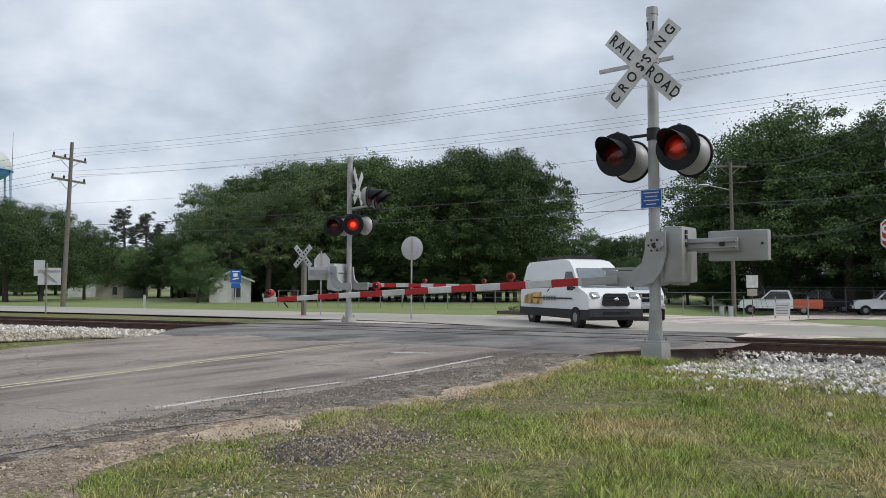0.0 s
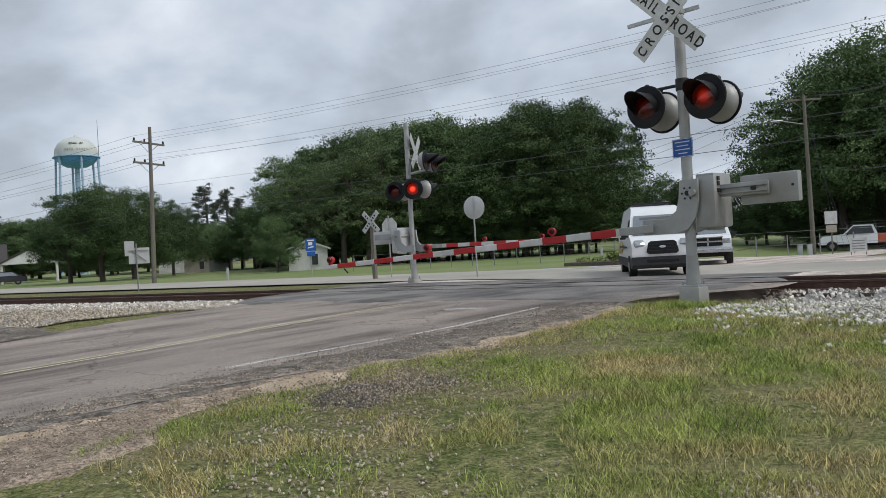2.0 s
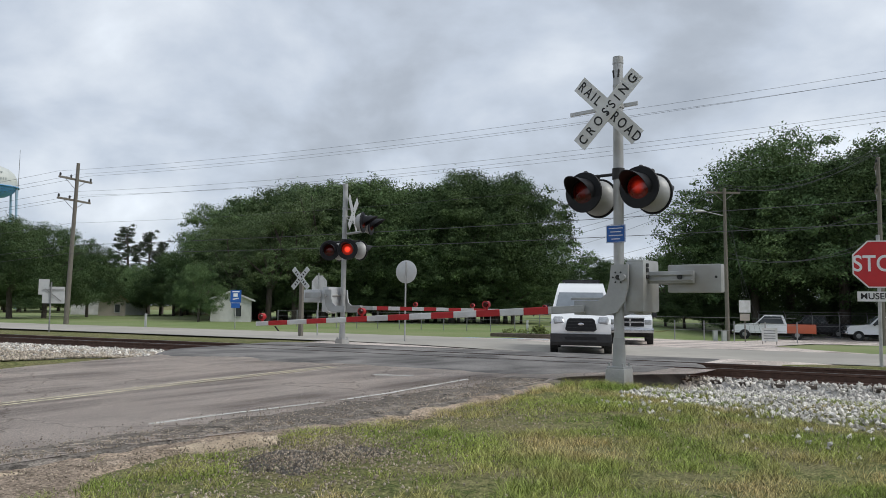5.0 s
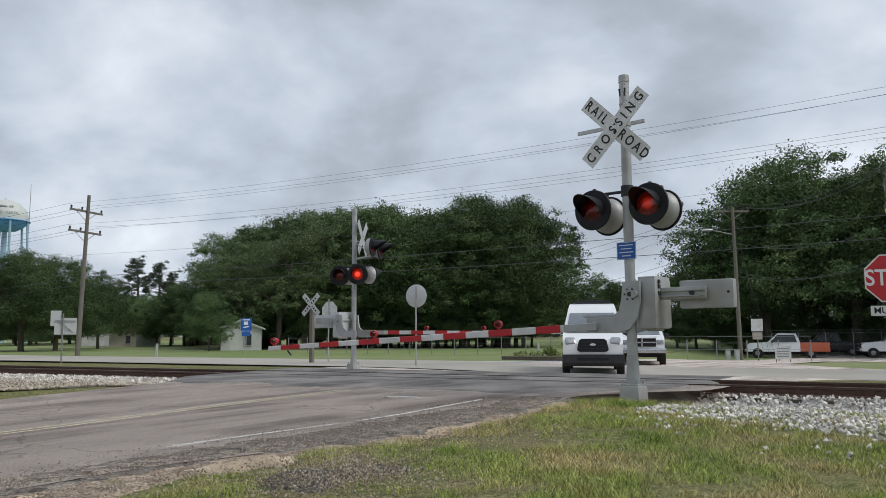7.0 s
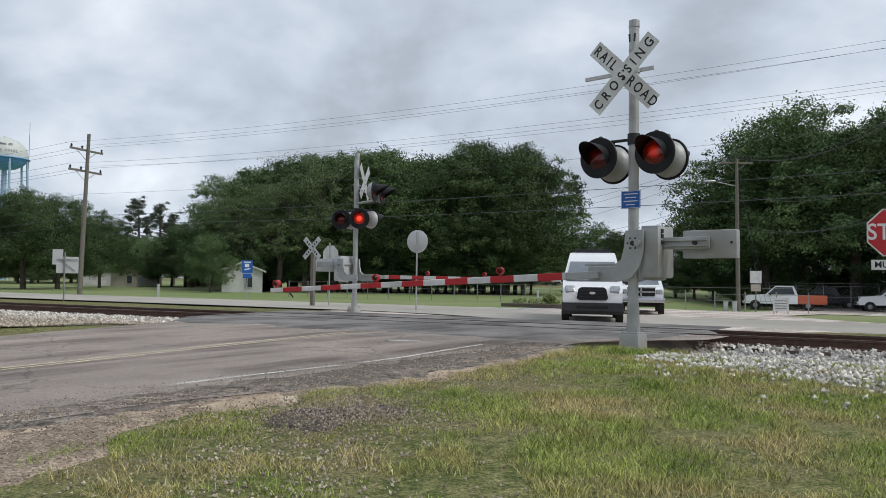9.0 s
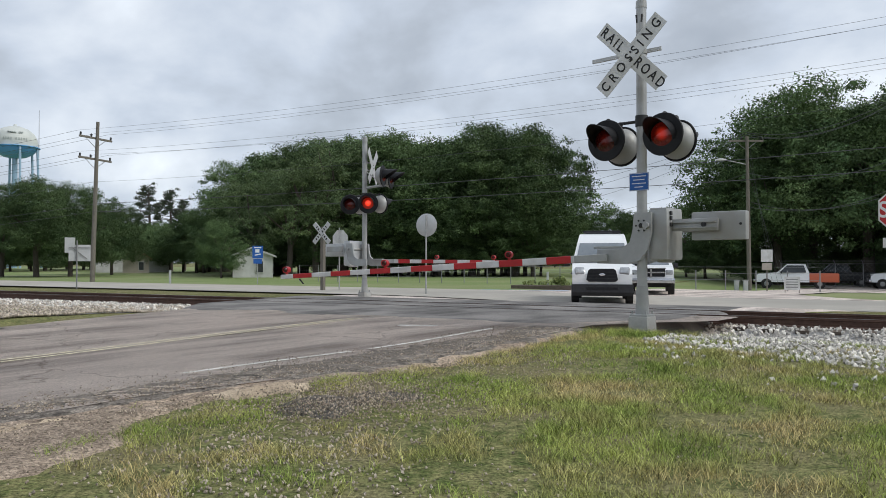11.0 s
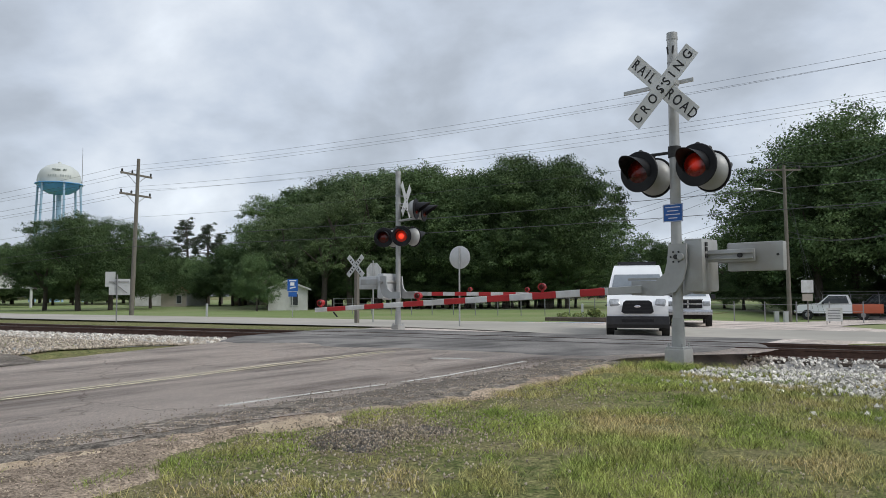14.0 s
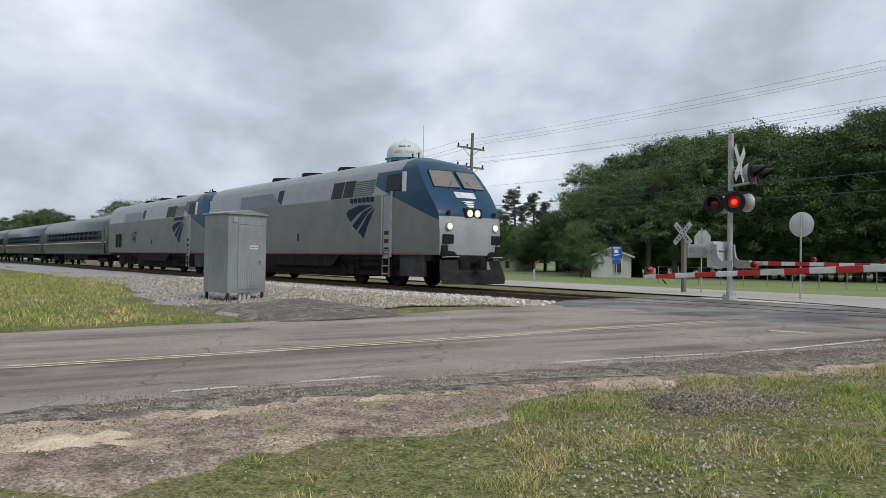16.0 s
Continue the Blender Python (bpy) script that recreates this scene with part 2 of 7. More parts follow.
M["leaf_pine"] = mat("leaf_pine", (0.030, 0.048, 0.022), (0.048, 0.066, 0.03), 0.5, 0.75, island=0.45)
M["leaf_light"] = mat("leaf_light", (0.055, 0.095, 0.034), (0.13, 0.18, 0.065), 0.42, 0.7, island=0.45)
M["bark"] = mat("bark", (0.06, 0.05, 0.04), (0.12, 0.10, 0.085), 6, 0.95, bump=0.7, bscale=25, stretch=(4, 4, 0.6))
M["blade"] = mat("grass_blade", (0.20, 0.285, 0.06), (0.43, 0.465, 0.14), 1.3, 0.8, island=0.8, big=(0.52, 0.43, 0.21), bigscale=0.9, gloss=0.2)
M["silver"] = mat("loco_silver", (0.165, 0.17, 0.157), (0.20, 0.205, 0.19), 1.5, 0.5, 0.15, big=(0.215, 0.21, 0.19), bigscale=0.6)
# lighter copy of silver: sky reflection on the upper sides put into the colour
M["silver_top"] = mat("loco_silver_sky", (0.25, 0.26, 0.265), (0.30, 0.31, 0.315), 1.5, 0.34, 0.3)
# same paint again, lightened: the nose's brighter light is in the colour
M["silver_nose_lit"] = mat("loco_nose_lit", (0.33, 0.34, 0.345), (0.39, 0.40, 0.40), 2.5, 0.45, 0.1, big=(0.29, 0.29, 0.285), bigscale=1.2)
M["blue"] = mat("loco_blue", (0.008, 0.048, 0.108), (0.012, 0.058, 0.125), 2, 0.35, big=(0.018, 0.056, 0.10), bigscale=0.8, gloss=0.3)
M["navy"] = mat("loco_navy", (0.008, 0.022, 0.055), (0.012, 0.028, 0.065), 3, 0.6, gloss=0.15)
M["plow"] = mat("pilot_grey", (0.028, 0.028, 0.03), (0.065, 0.065, 0.065), 3, 0.65, bump=0.2, gloss=0.25)
M["under"] = mat("underframe", (0.010, 0.0095, 0.009), (0.028, 0.025, 0.022), 4, 0.9, bump=0.4, bscale=20, gloss=0.15)
M["coach"] = mat("stainless", (0.075, 0.095, 0.088), (0.11, 0.13, 0.122), 1.2, 0.28, 0.5, big=(0.06, 0.078, 0.072), bigscale=0.5)
M["stripe_red"] = mat("stripe_red", (0.23, 0.05, 0.04), (0.17, 0.05, 0.04), 3, 0.6)
M["car_white"] = mat("car_white", (0.83, 0.84, 0.85), (0.79, 0.80, 0.81), 2, 0.25)
M["car_dark"] = mat("car_plastic", (0.022, 0.023, 0.026), (0.035, 0.035, 0.038), 6, 0.6, gloss=0.3)
M["car_orange"] = mat("car_orange", (0.55, 0.13, 0.06), (0.5, 0.12, 0.06), 3, 0.3)
M["car_black"] = mat("car_black", (0.015, 0.015, 0.018), (0.02, 0.02, 0.024), 3, 0.2)
M["tyre"] = mat("tyre", (0.015, 0.015, 0.015), (0.028, 0.027, 0.026), 10, 0.9)
M["chrome"] = mat("chrome", (0.6, 0.6, 0.62), (0.5, 0.5, 0.52), 4, 0.2, 0.9)
M["lamp_glass"] = mat("lamp_glass", (0.30, 0.31, 0.32), (0.5, 0.52, 0.54), 9, 0.12, 0.3)
M["head_lit"] = mat("headlight_lit", (1.0, 0.95, 0.82), (1.0, 0.92, 0.75), 4, 0.2, emit=0.3)
M["glass"] = mat("window_dark", (0.03, 0.036, 0.04), (0.05, 0.056, 0.06), 1.5, 0.06)
# tan base colour stands in for what the windshield reflects
M["glass_tan"] = mat("cab_windshield", (0.17, 0.155, 0.135), (0.22, 0.20, 0.18), 0.9, 0.12)
M["band_grey"] = mat("loco_band", (0.085, 0.115, 0.145), (0.11, 0.14, 0.17), 1.5, 0.35)
# pale base colour imitates the sky mirrored in the glass
M["glass_pale"] = mat("windshield", (0.17, 0.195, 0.22), (0.27, 0.30, 0.33), 0.9, 0.06)
M["box_grey"] = mat("bungalow_aluminium", (0.27, 0.285, 0.285), (0.33, 0.345, 0.345), 2.5, 0.5, 0.25, big=(0.24, 0.25, 0.245), bigscale=1.2, stretch=(3, 3, 0.6))
M["tank_white"] = mat("tank_white", (0.62, 0.64, 0.60), (0.56, 0.585, 0.55), 0.5, 0.5, big=(0.50, 0.53, 0.50), bigscale=0.3)
M["tank_blue"] = mat("tank_blue", (0.13, 0.40, 0.80), (0.16, 0.44, 0.84), 0.6, 0.45)
M["leg_blue"] = mat("tower_leg_blue", (0.30, 0.45, 0.58), (0.34, 0.49, 0.62), 0.6, 0.5)
M["brick_tan"] = mat("church_brick", (0.33, 0.26, 0.22), (0.40, 0.32, 0.275), 3, 0.9, big=(0.30, 0.245, 0.21), bigscale=0.4)
M["shingle"] = mat("shingle", (0.045, 0.038, 0.038), (0.075, 0.065, 0.062), 3, 0.95, bump=0.4, bscale=12)
M["siding"] = mat("siding_white", (0.66, 0.66, 0.64), (0.58, 0.58, 0.565), 2, 0.7, big=(0.5, 0.5, 0.47), bigscale=0.5)
M["roof_red"] = mat("roof_red", (0.40, 0.15, 0.12), (0.34, 0.13, 0.11), 3, 0.7)
M["tan"] = mat("tan_wall", (0.42, 0.37, 0.31), (0.47, 0.42, 0.36), 2, 0.8)
M["curb_blue"] = mat("curb_blue", (0.16, 0.36, 0.60), (0.28, 0.45, 0.64), 3, 0.7)
M["flower"] = mat("flower_leaf", (0.30, 0.33, 0.10), (0.10, 0.16, 0.05), 8, 0.8, island=0.5)
M["bloom"] = mat("white_bloom", (0.7, 0.7, 0.68), (0.5, 0.55, 0.45), 5, 0.7, island=0.4)
M["faded_print"] = mat("faded_print", (0.38, 0.42, 0.40), (0.44, 0.47, 0.45), 3, 0.6)
M["fence"] = mat("fence_steel", (0.22, 0.22, 0.22), (0.3, 0.3, 0.3), 3, 0.6, 0.3)
M["graphic"] = mat("van_graphic", (0.75, 0.42, 0.05), (0.80, 0.62, 0.28), 2.2, 0.35, big=(0.10, 0.05, 0.03), bigscale=2.2)


# ---- building blocks ----
def part(name, bm, material, parent=None, label="", smooth=False, m=None):
    """Links a bmesh as one mesh object under a thing or a part."""
    me = bpy.data.meshes.new(name)
    bmesh.ops.recalc_face_normals(bm, faces=bm.faces)
    bm.to_mesh(me)
    bm.free()
    for k in material if isinstance(material, (list, tuple)) else [material]:
        me.materials.append(M[k] if isinstance(k, str) else k)
    if smooth:
        for p in me.polygons:
            p.use_smooth = True
        me.set_sharp_from_angle(angle=radians(38))
    ob = new(name, me)
    if parent is not None:
        ob.parent = parent
    if m is not None:
        ob.matrix_basis = m
    if label:
        ob["label"] = label
    return ob


def mesh_part(name, verts, faces, material, parent=None, label=""):
    me = bpy.data.meshes.new(name)
    me.from_pydata([tuple(map(float, v)) for v in verts], [], [tuple(map(int, f)) for f in faces])
    me.materials.append(M[material])
    ob = new(name, me)
    if parent is not None:
        ob.parent = parent
    if label:
        ob["label"] = label
    return ob


def thing(name, m, label, category, group="", kind=""):
    ob = new(name)
    ob.empty_display_size = 0.2
    ob.matrix_basis = m
    return tagged(ob, label, category, group, kind)


def B():
    return bmesh.new()


def box(bm, c, s, rot=None, bevel=0.0, taper=None):
    r = bmesh.ops.create_cube(bm, size=1.0)
    vs = r["verts"]
    for v in vs:
        k = taper if taper and v.co.z > 0 else (1, 1)
        v.co = Vector((v.co.x * s[0] * k[0], v.co.y * s[1] * k[1], v.co.z * s[2]))
    if bevel:
        es = list({e for v in vs for e in v.link_edges})
        r2 = bmesh.ops.bevel(bm, geom=es, offset=bevel, segments=2, affect="EDGES", profile=0.6)
        vs = list({v for f in r2["faces"] for v in f.verts} | {v for v in vs if v.is_valid})
    mm = Matrix.Translation(c)
    if rot:
        mm = mm @ Euler([radians(a) for a in rot]).to_matrix().to_4x4()
    for v in vs:
        v.co = mm @ v.co
    return bm


def cyl(bm, a, b, r1, r2=None, seg=16, caps=True):
    a, b = Vector(a), Vector(b)
    r2 = r1 if r2 is None else r2
    L = (b - a).length
    r = bmesh.ops.create_cone(bm, cap_ends=caps, segments=seg, radius1=r1, radius2=max(r2, 1e-4), depth=L)
    q = (b - a).to_track_quat("Z", "Y").to_matrix().to_4x4()
    mm = Matrix.Translation((a + b) / 2) @ q
    for v in r["verts"]:
        v.co = mm @ v.co
    return bm


def ball(bm, c, s, seg=16, rings=10):
    r = bmesh.ops.create_uvsphere(bm, u_segments=seg, v_segments=rings, radius=1.0)
    s = s if isinstance(s, (tuple, list)) else (s, s, s)
    for v in r["verts"]:
        v.co = Vector((v.co.x * s[0] + c[0], v.co.y * s[1] + c[1], v.co.z * s[2] + c[2]))
    return bm


def prism(bm, pts, thick, m=None):
    """A plate: an outline in x, y, thick along z, centred, then posed by m."""
    m = m or Matrix()
    lo = [bm.verts.new(m @ Vector((x, y, -thick / 2))) for x, y in pts]
    hi = [bm.verts.new(m @ Vector((x, y, thick / 2))) for x, y in pts]
    n = len(pts)
    bm.faces.new(lo[::-1])
    bm.faces.new(hi)
    for i in range(n):
        bm.faces.new((lo[i], lo[(i + 1) % n], hi[(i + 1) % n], hi[i]))
    return bm


def lathe(bm, prof, seg=24, m=None):
    """Turns the outline (r, z) about z."""
    m = m or Matrix()
    rings = []
    for r, z in prof:
        rings.append([bm.verts.new(m @ Vector((r * math.cos(2 * math.pi * i / seg), r * math.sin(2 * math.pi * i / seg), z))) for i in range(seg)])
    for a, b in zip(rings, rings[1:]):
        for i in range(seg):
            bm.faces.new((a[i], a[(i + 1) % seg], b[(i + 1) % seg], b[i]))
    bm.faces.new(rings[0][::-1])
    bm.faces.new(rings[-1])
    return bm


def lettering(name, text, size, material, parent, m, align="CENTER", depth=0.002, label="", spread=1.0):
    cu = bpy.data.curves.new(name, "FONT")
    cu.body, cu.size, cu.align_x, cu.align_y, cu.extrude = text, size, align, "CENTER", depth
    cu.offset = size * 0.012
    cu.space_character = spread
    tmp = bpy.data.objects.new(name, cu)
    scene.collection.objects.link(tmp)
    dg = bpy.context.evaluated_depsgraph_get()
    me = bpy.data.meshes.new_from_object(tmp.evaluated_get(dg))
    bpy.data.objects.remove(tmp)
    me.materials.clear()
    me.materials.append(M[material])
    ob = new(name, me)
    ob.parent = parent
    ob.matrix_basis = m
    if label:
        ob["label"] = label
    return ob


# ---- the lie of the land: u runs along the track, v across it ----
DU, DV = Vector((-0.9026, 0.4305)), Vector((0.4305, 0.9026))
TRACK, RAIL_Z = 15.35, -0.15


def xy(u, v):
    p = DU * u + DV * v
    return p.x, p.y


def uv(x, y):
    return DU.x * x + DU.y * y, DV.x * x + DV.y * y


LAND = [(-400, -0.9), (-6, -0.66), (0, -0.52), (3, -0.41), (6.2, -0.31), (8, -0.2), (10.5, -0.24), (11.35, -0.31), (12.0, -0.62), (18.0, -0.62), (18.6, -0.26), (20.5, -0.3), (24, -0.42), (40, -0.47), (4000, -0.5)]
ROADZ = [(-400, -0.9), (-6, -0.66), (0, -0.52), (3, -0.41), (6.2, -0.31), (8.5, -0.24), (10.5, -0.2), (12.8, -0.165), (17.8, -0.165), (20, -0.27), (24, -0.40), (40, -0.45), (4000, -0.48)]


def step(table, v):
    for (a, za), (b, zb) in zip(table, table[1:]):
        if v <= b:
            return za + (zb - za) * (v - a) / (b - a)
    return table[-1][1]


ROAD_R = [(-60, 22.5), (-10, 9.4), (-0.4, 6.56), (2.3, 5.87), (4.5, 5.15), (7.2, 3.97), (9.5, 3.75), (11.5, 3.5), (12.6, 2.4), (13.1, 1.8), (18.5, 1.0), (24, -1.5)]
ROAD_L = [(-60, 30.5), (-10, 17.0), (0.3, 14.28), (5.8, 12.66), (11.5, 12.76), (12.9, 13.7), (18.5, 14.6), (24, 17)]


BARE = [(-60, 3.2), (-3, 3.0), (0, 2.7), (1, 2.45), (1.5, 2.05), (3, 1.3), (4.5, 0.6), (6, 0.35), (8, 0.2), (12, 0.15)]  # width of the bare shoulder


def on_road(u, v):
    return v < 24 and step(ROAD_R, v) - 0.05 < u < step(ROAD_L, v) + 0.05


def bend(u):
    """The track swings slightly towards the road west of the crossing."""
    return -0.035 * max(0.0, u - 12)


def ease(q):
    q = max(0.0, min(1.0, q))
    return q * q * (3 - 2 * q)


def sag(u, v):
    """The ground falls gently away towards the side street."""
    return -(0.13 * ease((v - 19) / 4) + 0.5 * ease((v - 38) / 20)) * ease((15 - u) / 8)


def land(x, y):
    u, v = uv(x, y)
    z = step(LAND, v - bend(u)) + sag(u, v) + 0.02 * noise.noise((x * 0.5, y * 0.5, 0)) + 0.012 * noise.noise((x * 1.7, y * 1.7, 3))
    if 0 < v < 24 and step(ROAD_R, v) - 0.3 < u < step(ROAD_L, v) + 0.3:
        z = min(z, step(ROADZ, v) - 0.07)
    elif v < 24 and step(ROAD_R, v) - 0.5 < u < step(ROAD_L, v) + 0.5:
        z = min(z, step(ROADZ, v) - 0.06)
    return z


def drape(bm, us, vs, zf, edge=None, shift=None):
    grid = []
    for v in vs:
        row = []
        for k in us:
            u = edge(k, v) if edge else k
            x, y = xy(u, v + (shift(u) if shift else 0))
            row.append(bm.verts.new((x, y, zf(x, y, u, v))))
        grid.append(row)
    for a, b in zip(grid, grid[1:]):
        for i in range(len(a) - 1):
            bm.faces.new((a[i], a[i + 1], b[i + 1], b[i]))
    return bm


def span(a, b, n):
    return [a + (b - a) * i / (n - 1) for i in range(n)]


# ---- ground, road, track ----
def build_ground():
    bm = B()
    us = [-1500, -400, -150, -70, -40] + span(-30, -9, 10) + span(-8, 16, 81) + span(17, 40, 16) + [50, 70, 110, 170, 400, 1500]
    vs = [-1500, -400, -120, -50, -25, -15] + span(-10, 26, 121) + span(27, 60, 16) + [75, 100, 150, 250, 500, 1800]
    drape(bm, us, vs, lambda x, y, u, v: land(x, y))
    tagged(part("ground", bm, "grass_ground", smooth=True), "patchy green and straw-coloured grass ground with bare earth", "ground", kind="structure")
    bm = B()
    drape(bm, [-300, -100, -40, -20, -8] + span(-2, 40, 30) + [60, 100, 300], [31.6, 33, 35, 38, 42, 48, 56, 66, 80, 110, 160], lambda x, y, u, v: land(x, y) + 0.02)
    tagged(part("lawn", bm, "lawn", smooth=True), "mown green lawn beyond the highway", "lawn", kind="structure")


def strip(name, pts, width, zoff, material, parent, label=""):
    """A painted line or band along u, v points, laid on the road."""
    bm = B()
    prev = None
    for i, (u, v) in enumerate(pts):
        a = pts[max(i - 1, 0)]
        b = pts[min(i + 1, len(pts) - 1)]
        t = Vector((b[0] - a[0], b[1] - a[1])).normalized()
        s = Vector((-t.y, t.x)) * width / 2
        row = []
        for k in (-1, 1):
            x, y = xy(u + s.x * k, v + s.y * k)
            row.append(bm.verts.new((x, y, step(ROADZ, v + s.y * k) + zoff)))
        if prev:
            bm.faces.new((prev[0], prev[1], row[1], row[0]))
        prev = row
    return part(name, bm, material, parent, label)


def build_road():
    bm = B()

    def edge(k, v):
        r, l = step(ROAD_R, v), step(ROAD_L, v)
        w = 0.10 * noise.noise((v * 1.1, k * 7, 5)) if k in (0, 1) else 0
        return r + (l - r) * k + w

    vs = span(-60, -8, 14) + span(-7, 12.2, 97) + span(12.3, 14.5, 8) + [14.5]
    crown = lambda x, y, u, v: step(ROADZ, v) + sag(u, v) + 0.012 * noise.noise((x * 0.4, y * 0.4, 9))
    drape(bm, span(0, 1, 25), vs, crown, edge)
    # a skirt down to the ground on both sides
    bmesh.ops.solidify(bm, geom=bm.faces[:], thickness=0.08)
    road = part("road", bm, "asphalt", smooth=True)
    tagged(road, "worn grey asphalt road with cracks and a ragged edge", "road", kind="structure")
    bm = B()
    drape(bm, [-0.03, -0.005] + span(0, 1, 15) + [1.005, 1.03], [16.16, 16.6, 17.2, 17.8, 18.6, 19.6, 20.6, 21.6, 22.6, 23.6, 24], lambda x, y, u, v: crown(x, y, u, v) - (0.25 if u < step(ROAD_R, v) - 0.25 or u > step(ROAD_L, v) + 0.25 else 0), edge)
    tagged(part("road_apron", bm, "asphalt", smooth=True), "grey asphalt apron between the track and the highway", "road", kind="structure")
    # darker asphalt over the hump, falling away at both sides, and the strip between the rails
    bm = B()

    def fan(k, v):
        r, l = step(ROAD_R, v), step(ROAD_L, v)
        return r + 0.1 + k * (l - r + 0.9) + (0.12 * noise.noise((v * 2, k * 3, 1)) if k in (0, 1) else 0)

    def hump(x, y, u, v):
        r, l = step(ROAD_R, v), step(ROAD_L, v)
        q = max(0.0, min(1.0, (u - r - 0.12) / 0.7, (l + 0.95 - u) / 0.8))
        q = q * q * (3 - 2 * q)
        front = 0.03 if v < 11.6 + 0.45 * noise.noise((u * 0.7, 3, 3)) else 0.0
        return -0.60 * (1 - q) + (step(ROADZ, v) + 0.010 - front) * q + 0.03 * (1 - q) * noise.noise((x * 5, y * 5, 2))

    ks = span(0, 0.14, 14) + span(0.16, 0.84, 24) + span(0.86, 1.0, 14)
    drape(bm, ks, span(11.1, 14.5, 26) + [14.55], hump, fan)
    tagged(part("asphalt_patch", bm, "crossing", smooth=True), "darker newer asphalt ramp up to the rails", "road", kind="structure")
    bm = B()
    drape(bm, ks, span(14.66, 16.04, 5), lambda x, y, u, v: hump(x, y, u, v) - 0.004, fan)
    tagged(part("crossing_panel", bm, "crossing", smooth=True), "dark crossing surface between the two rails", "road", kind="structure")
    bm = B()
    drape(bm, ks, [16.145, 16.4, 17, 17.6, 18.4, 19.2], lambda x, y, u, v: hump(x, y, u, v) - (0.03 if v > 19 else 0), fan)
    tagged(part("asphalt_patch", bm, "crossing", smooth=True), "darker newer asphalt ramp down from the rails", "road", kind="structure")
    # side drive by the equipment cabinet
    bm = B()
    drape(bm, span(0, 1, 20), span(4.2, 7.5, 16), lambda x, y, u, v: (step(ROADZ, v) + 0.012) * (1 - ease((u - step(ROAD_L, v)) / 0.8)) + (land(x, y) + 0.08) * ease((u - step(ROAD_L, v)) / 0.8) - 0.12 * max(ease((4.6 - v) / 0.4), ease((v - 7.1) / 0.4), ease((u - 17.0 - 0.6 * noise.noise((v, 2, 2))) / 0.8)) + 0.012 * noise.noise((x * 5, y * 5, 66)), lambda k, v: step(ROAD_L, v) - 0.3 + k * 5.9)
    tagged(part("side_drive", bm, "crumble", smooth=True), "short dark gravelly drive by the steel cabinet", "drive", kind="structure")
    for s in (-0.09, 0.09):
        strip("yellow_line", [(step([(-60, 26.4), (-0.1, 9.86), (2.39, 9.24), (5.55, 8.6), (9.9, 7.94), (12, 7.7)], v) + s, v) for v in span(-40, 11.0, 90)], 0.075, 0.006, "yellow_paint", road, "faded yellow centre line")
    side = [(-4, 8.2), (0.5, 7.15), (3, 6.45), (4.3, 6.22), (5.9, 5.72), (7.3, 5.2), (8.3, 4.95), (10.5, 4.74)]
    for a, b in ((1.0, 1.6), (2.2, 3.0), (3.3, 4.1), (4.5, 7.15), (7.4, 10.3)):
        strip("edge_line", [(step(side, v), v) for v in span(a, b, 14)], 0.07, 0.006, "white_paint", road, "worn white edge line")
    # broken asphalt and loose grit between the edge line and the verge
    bm = B()
    ks = span(0, 1, 14)
    def grit(k, v):
        inner = step(side, v) - 0.16 - 0.30 * noise.noise((v * 0.9, 0, 31)) - 0.14 * noise.noise((v * 4, 0, 33))
        outer = step(ROAD_R, v) - 0.20 - 0.25 * noise.noise((v * 1.7, 0, 35)) - 0.12 * noise.noise((v * 6, 0, 36))
        return inner + (outer - inner) * k

    def grit_z(x, y, u, v):
        inner, outer = grit(0, v), grit(1, v)
        k = (inner - u) / max(0.2, inner - outer)
        q = max(0.0, min(1.0, (step(ROAD_R, v) + 0.16 - u) / 0.8))
        base = step(ROADZ, v) * (1 - q) + (land(x, y) + 0.03) * q
        return base + 0.022 * ease(k * 3) - 0.010 + 0.010 * noise.noise((x * 2.6, y * 2.6, 7)) + 0.010 * noise.noise((x * 9, y * 9, 2)) - 0.06 * ease((k - 0.9) / 0.1)

    drape(bm, ks, span(-1.5, 11.0, 170), grit_z, grit)
    tagged(part("crumbled_edge", bm, "crumble", smooth=True), "dark crumbled asphalt and grit along the road edge", "road edge", kind="structure")
    strip("stop_bar", [(6.4, 10.13), (5.75, 10.29)], 0.16, 0.006, "white_paint", road, "worn piece of a white stop line")
    # highway and side road
    bm = B()
    drape(bm, [-400, -150, -60] + span(-40, 60, 41) + [90, 150, 500], [23.0, 24.2, 26, 27.5, 29, 30.5, 31.4], lambda x, y, u, v: step(ROADZ, v) + sag(u, v) + 0.03)
    tagged(part("highway", bm, "concrete_road", smooth=True), "pale grey concrete highway beside the track", "road", kind="structure")
    bm = B()
    drape(bm, span(0, 1, 8), span(31, 130, 40), lambda x, y, u, v: land(x, y) + 0.05, lambda k, v: (3.4 + max(0, 36 - v) * -1.0 - (v - 31) * 0.26) + k * (8.6 + max(0, 36 - v) * 1.6))
    tagged(part("side_street", bm, "asphalt", smooth=True), "grey side street leading away from the highway", "road", kind="structure")
    # gravel shoulder beside the road and bare sand
    bm = B()
    prev = None
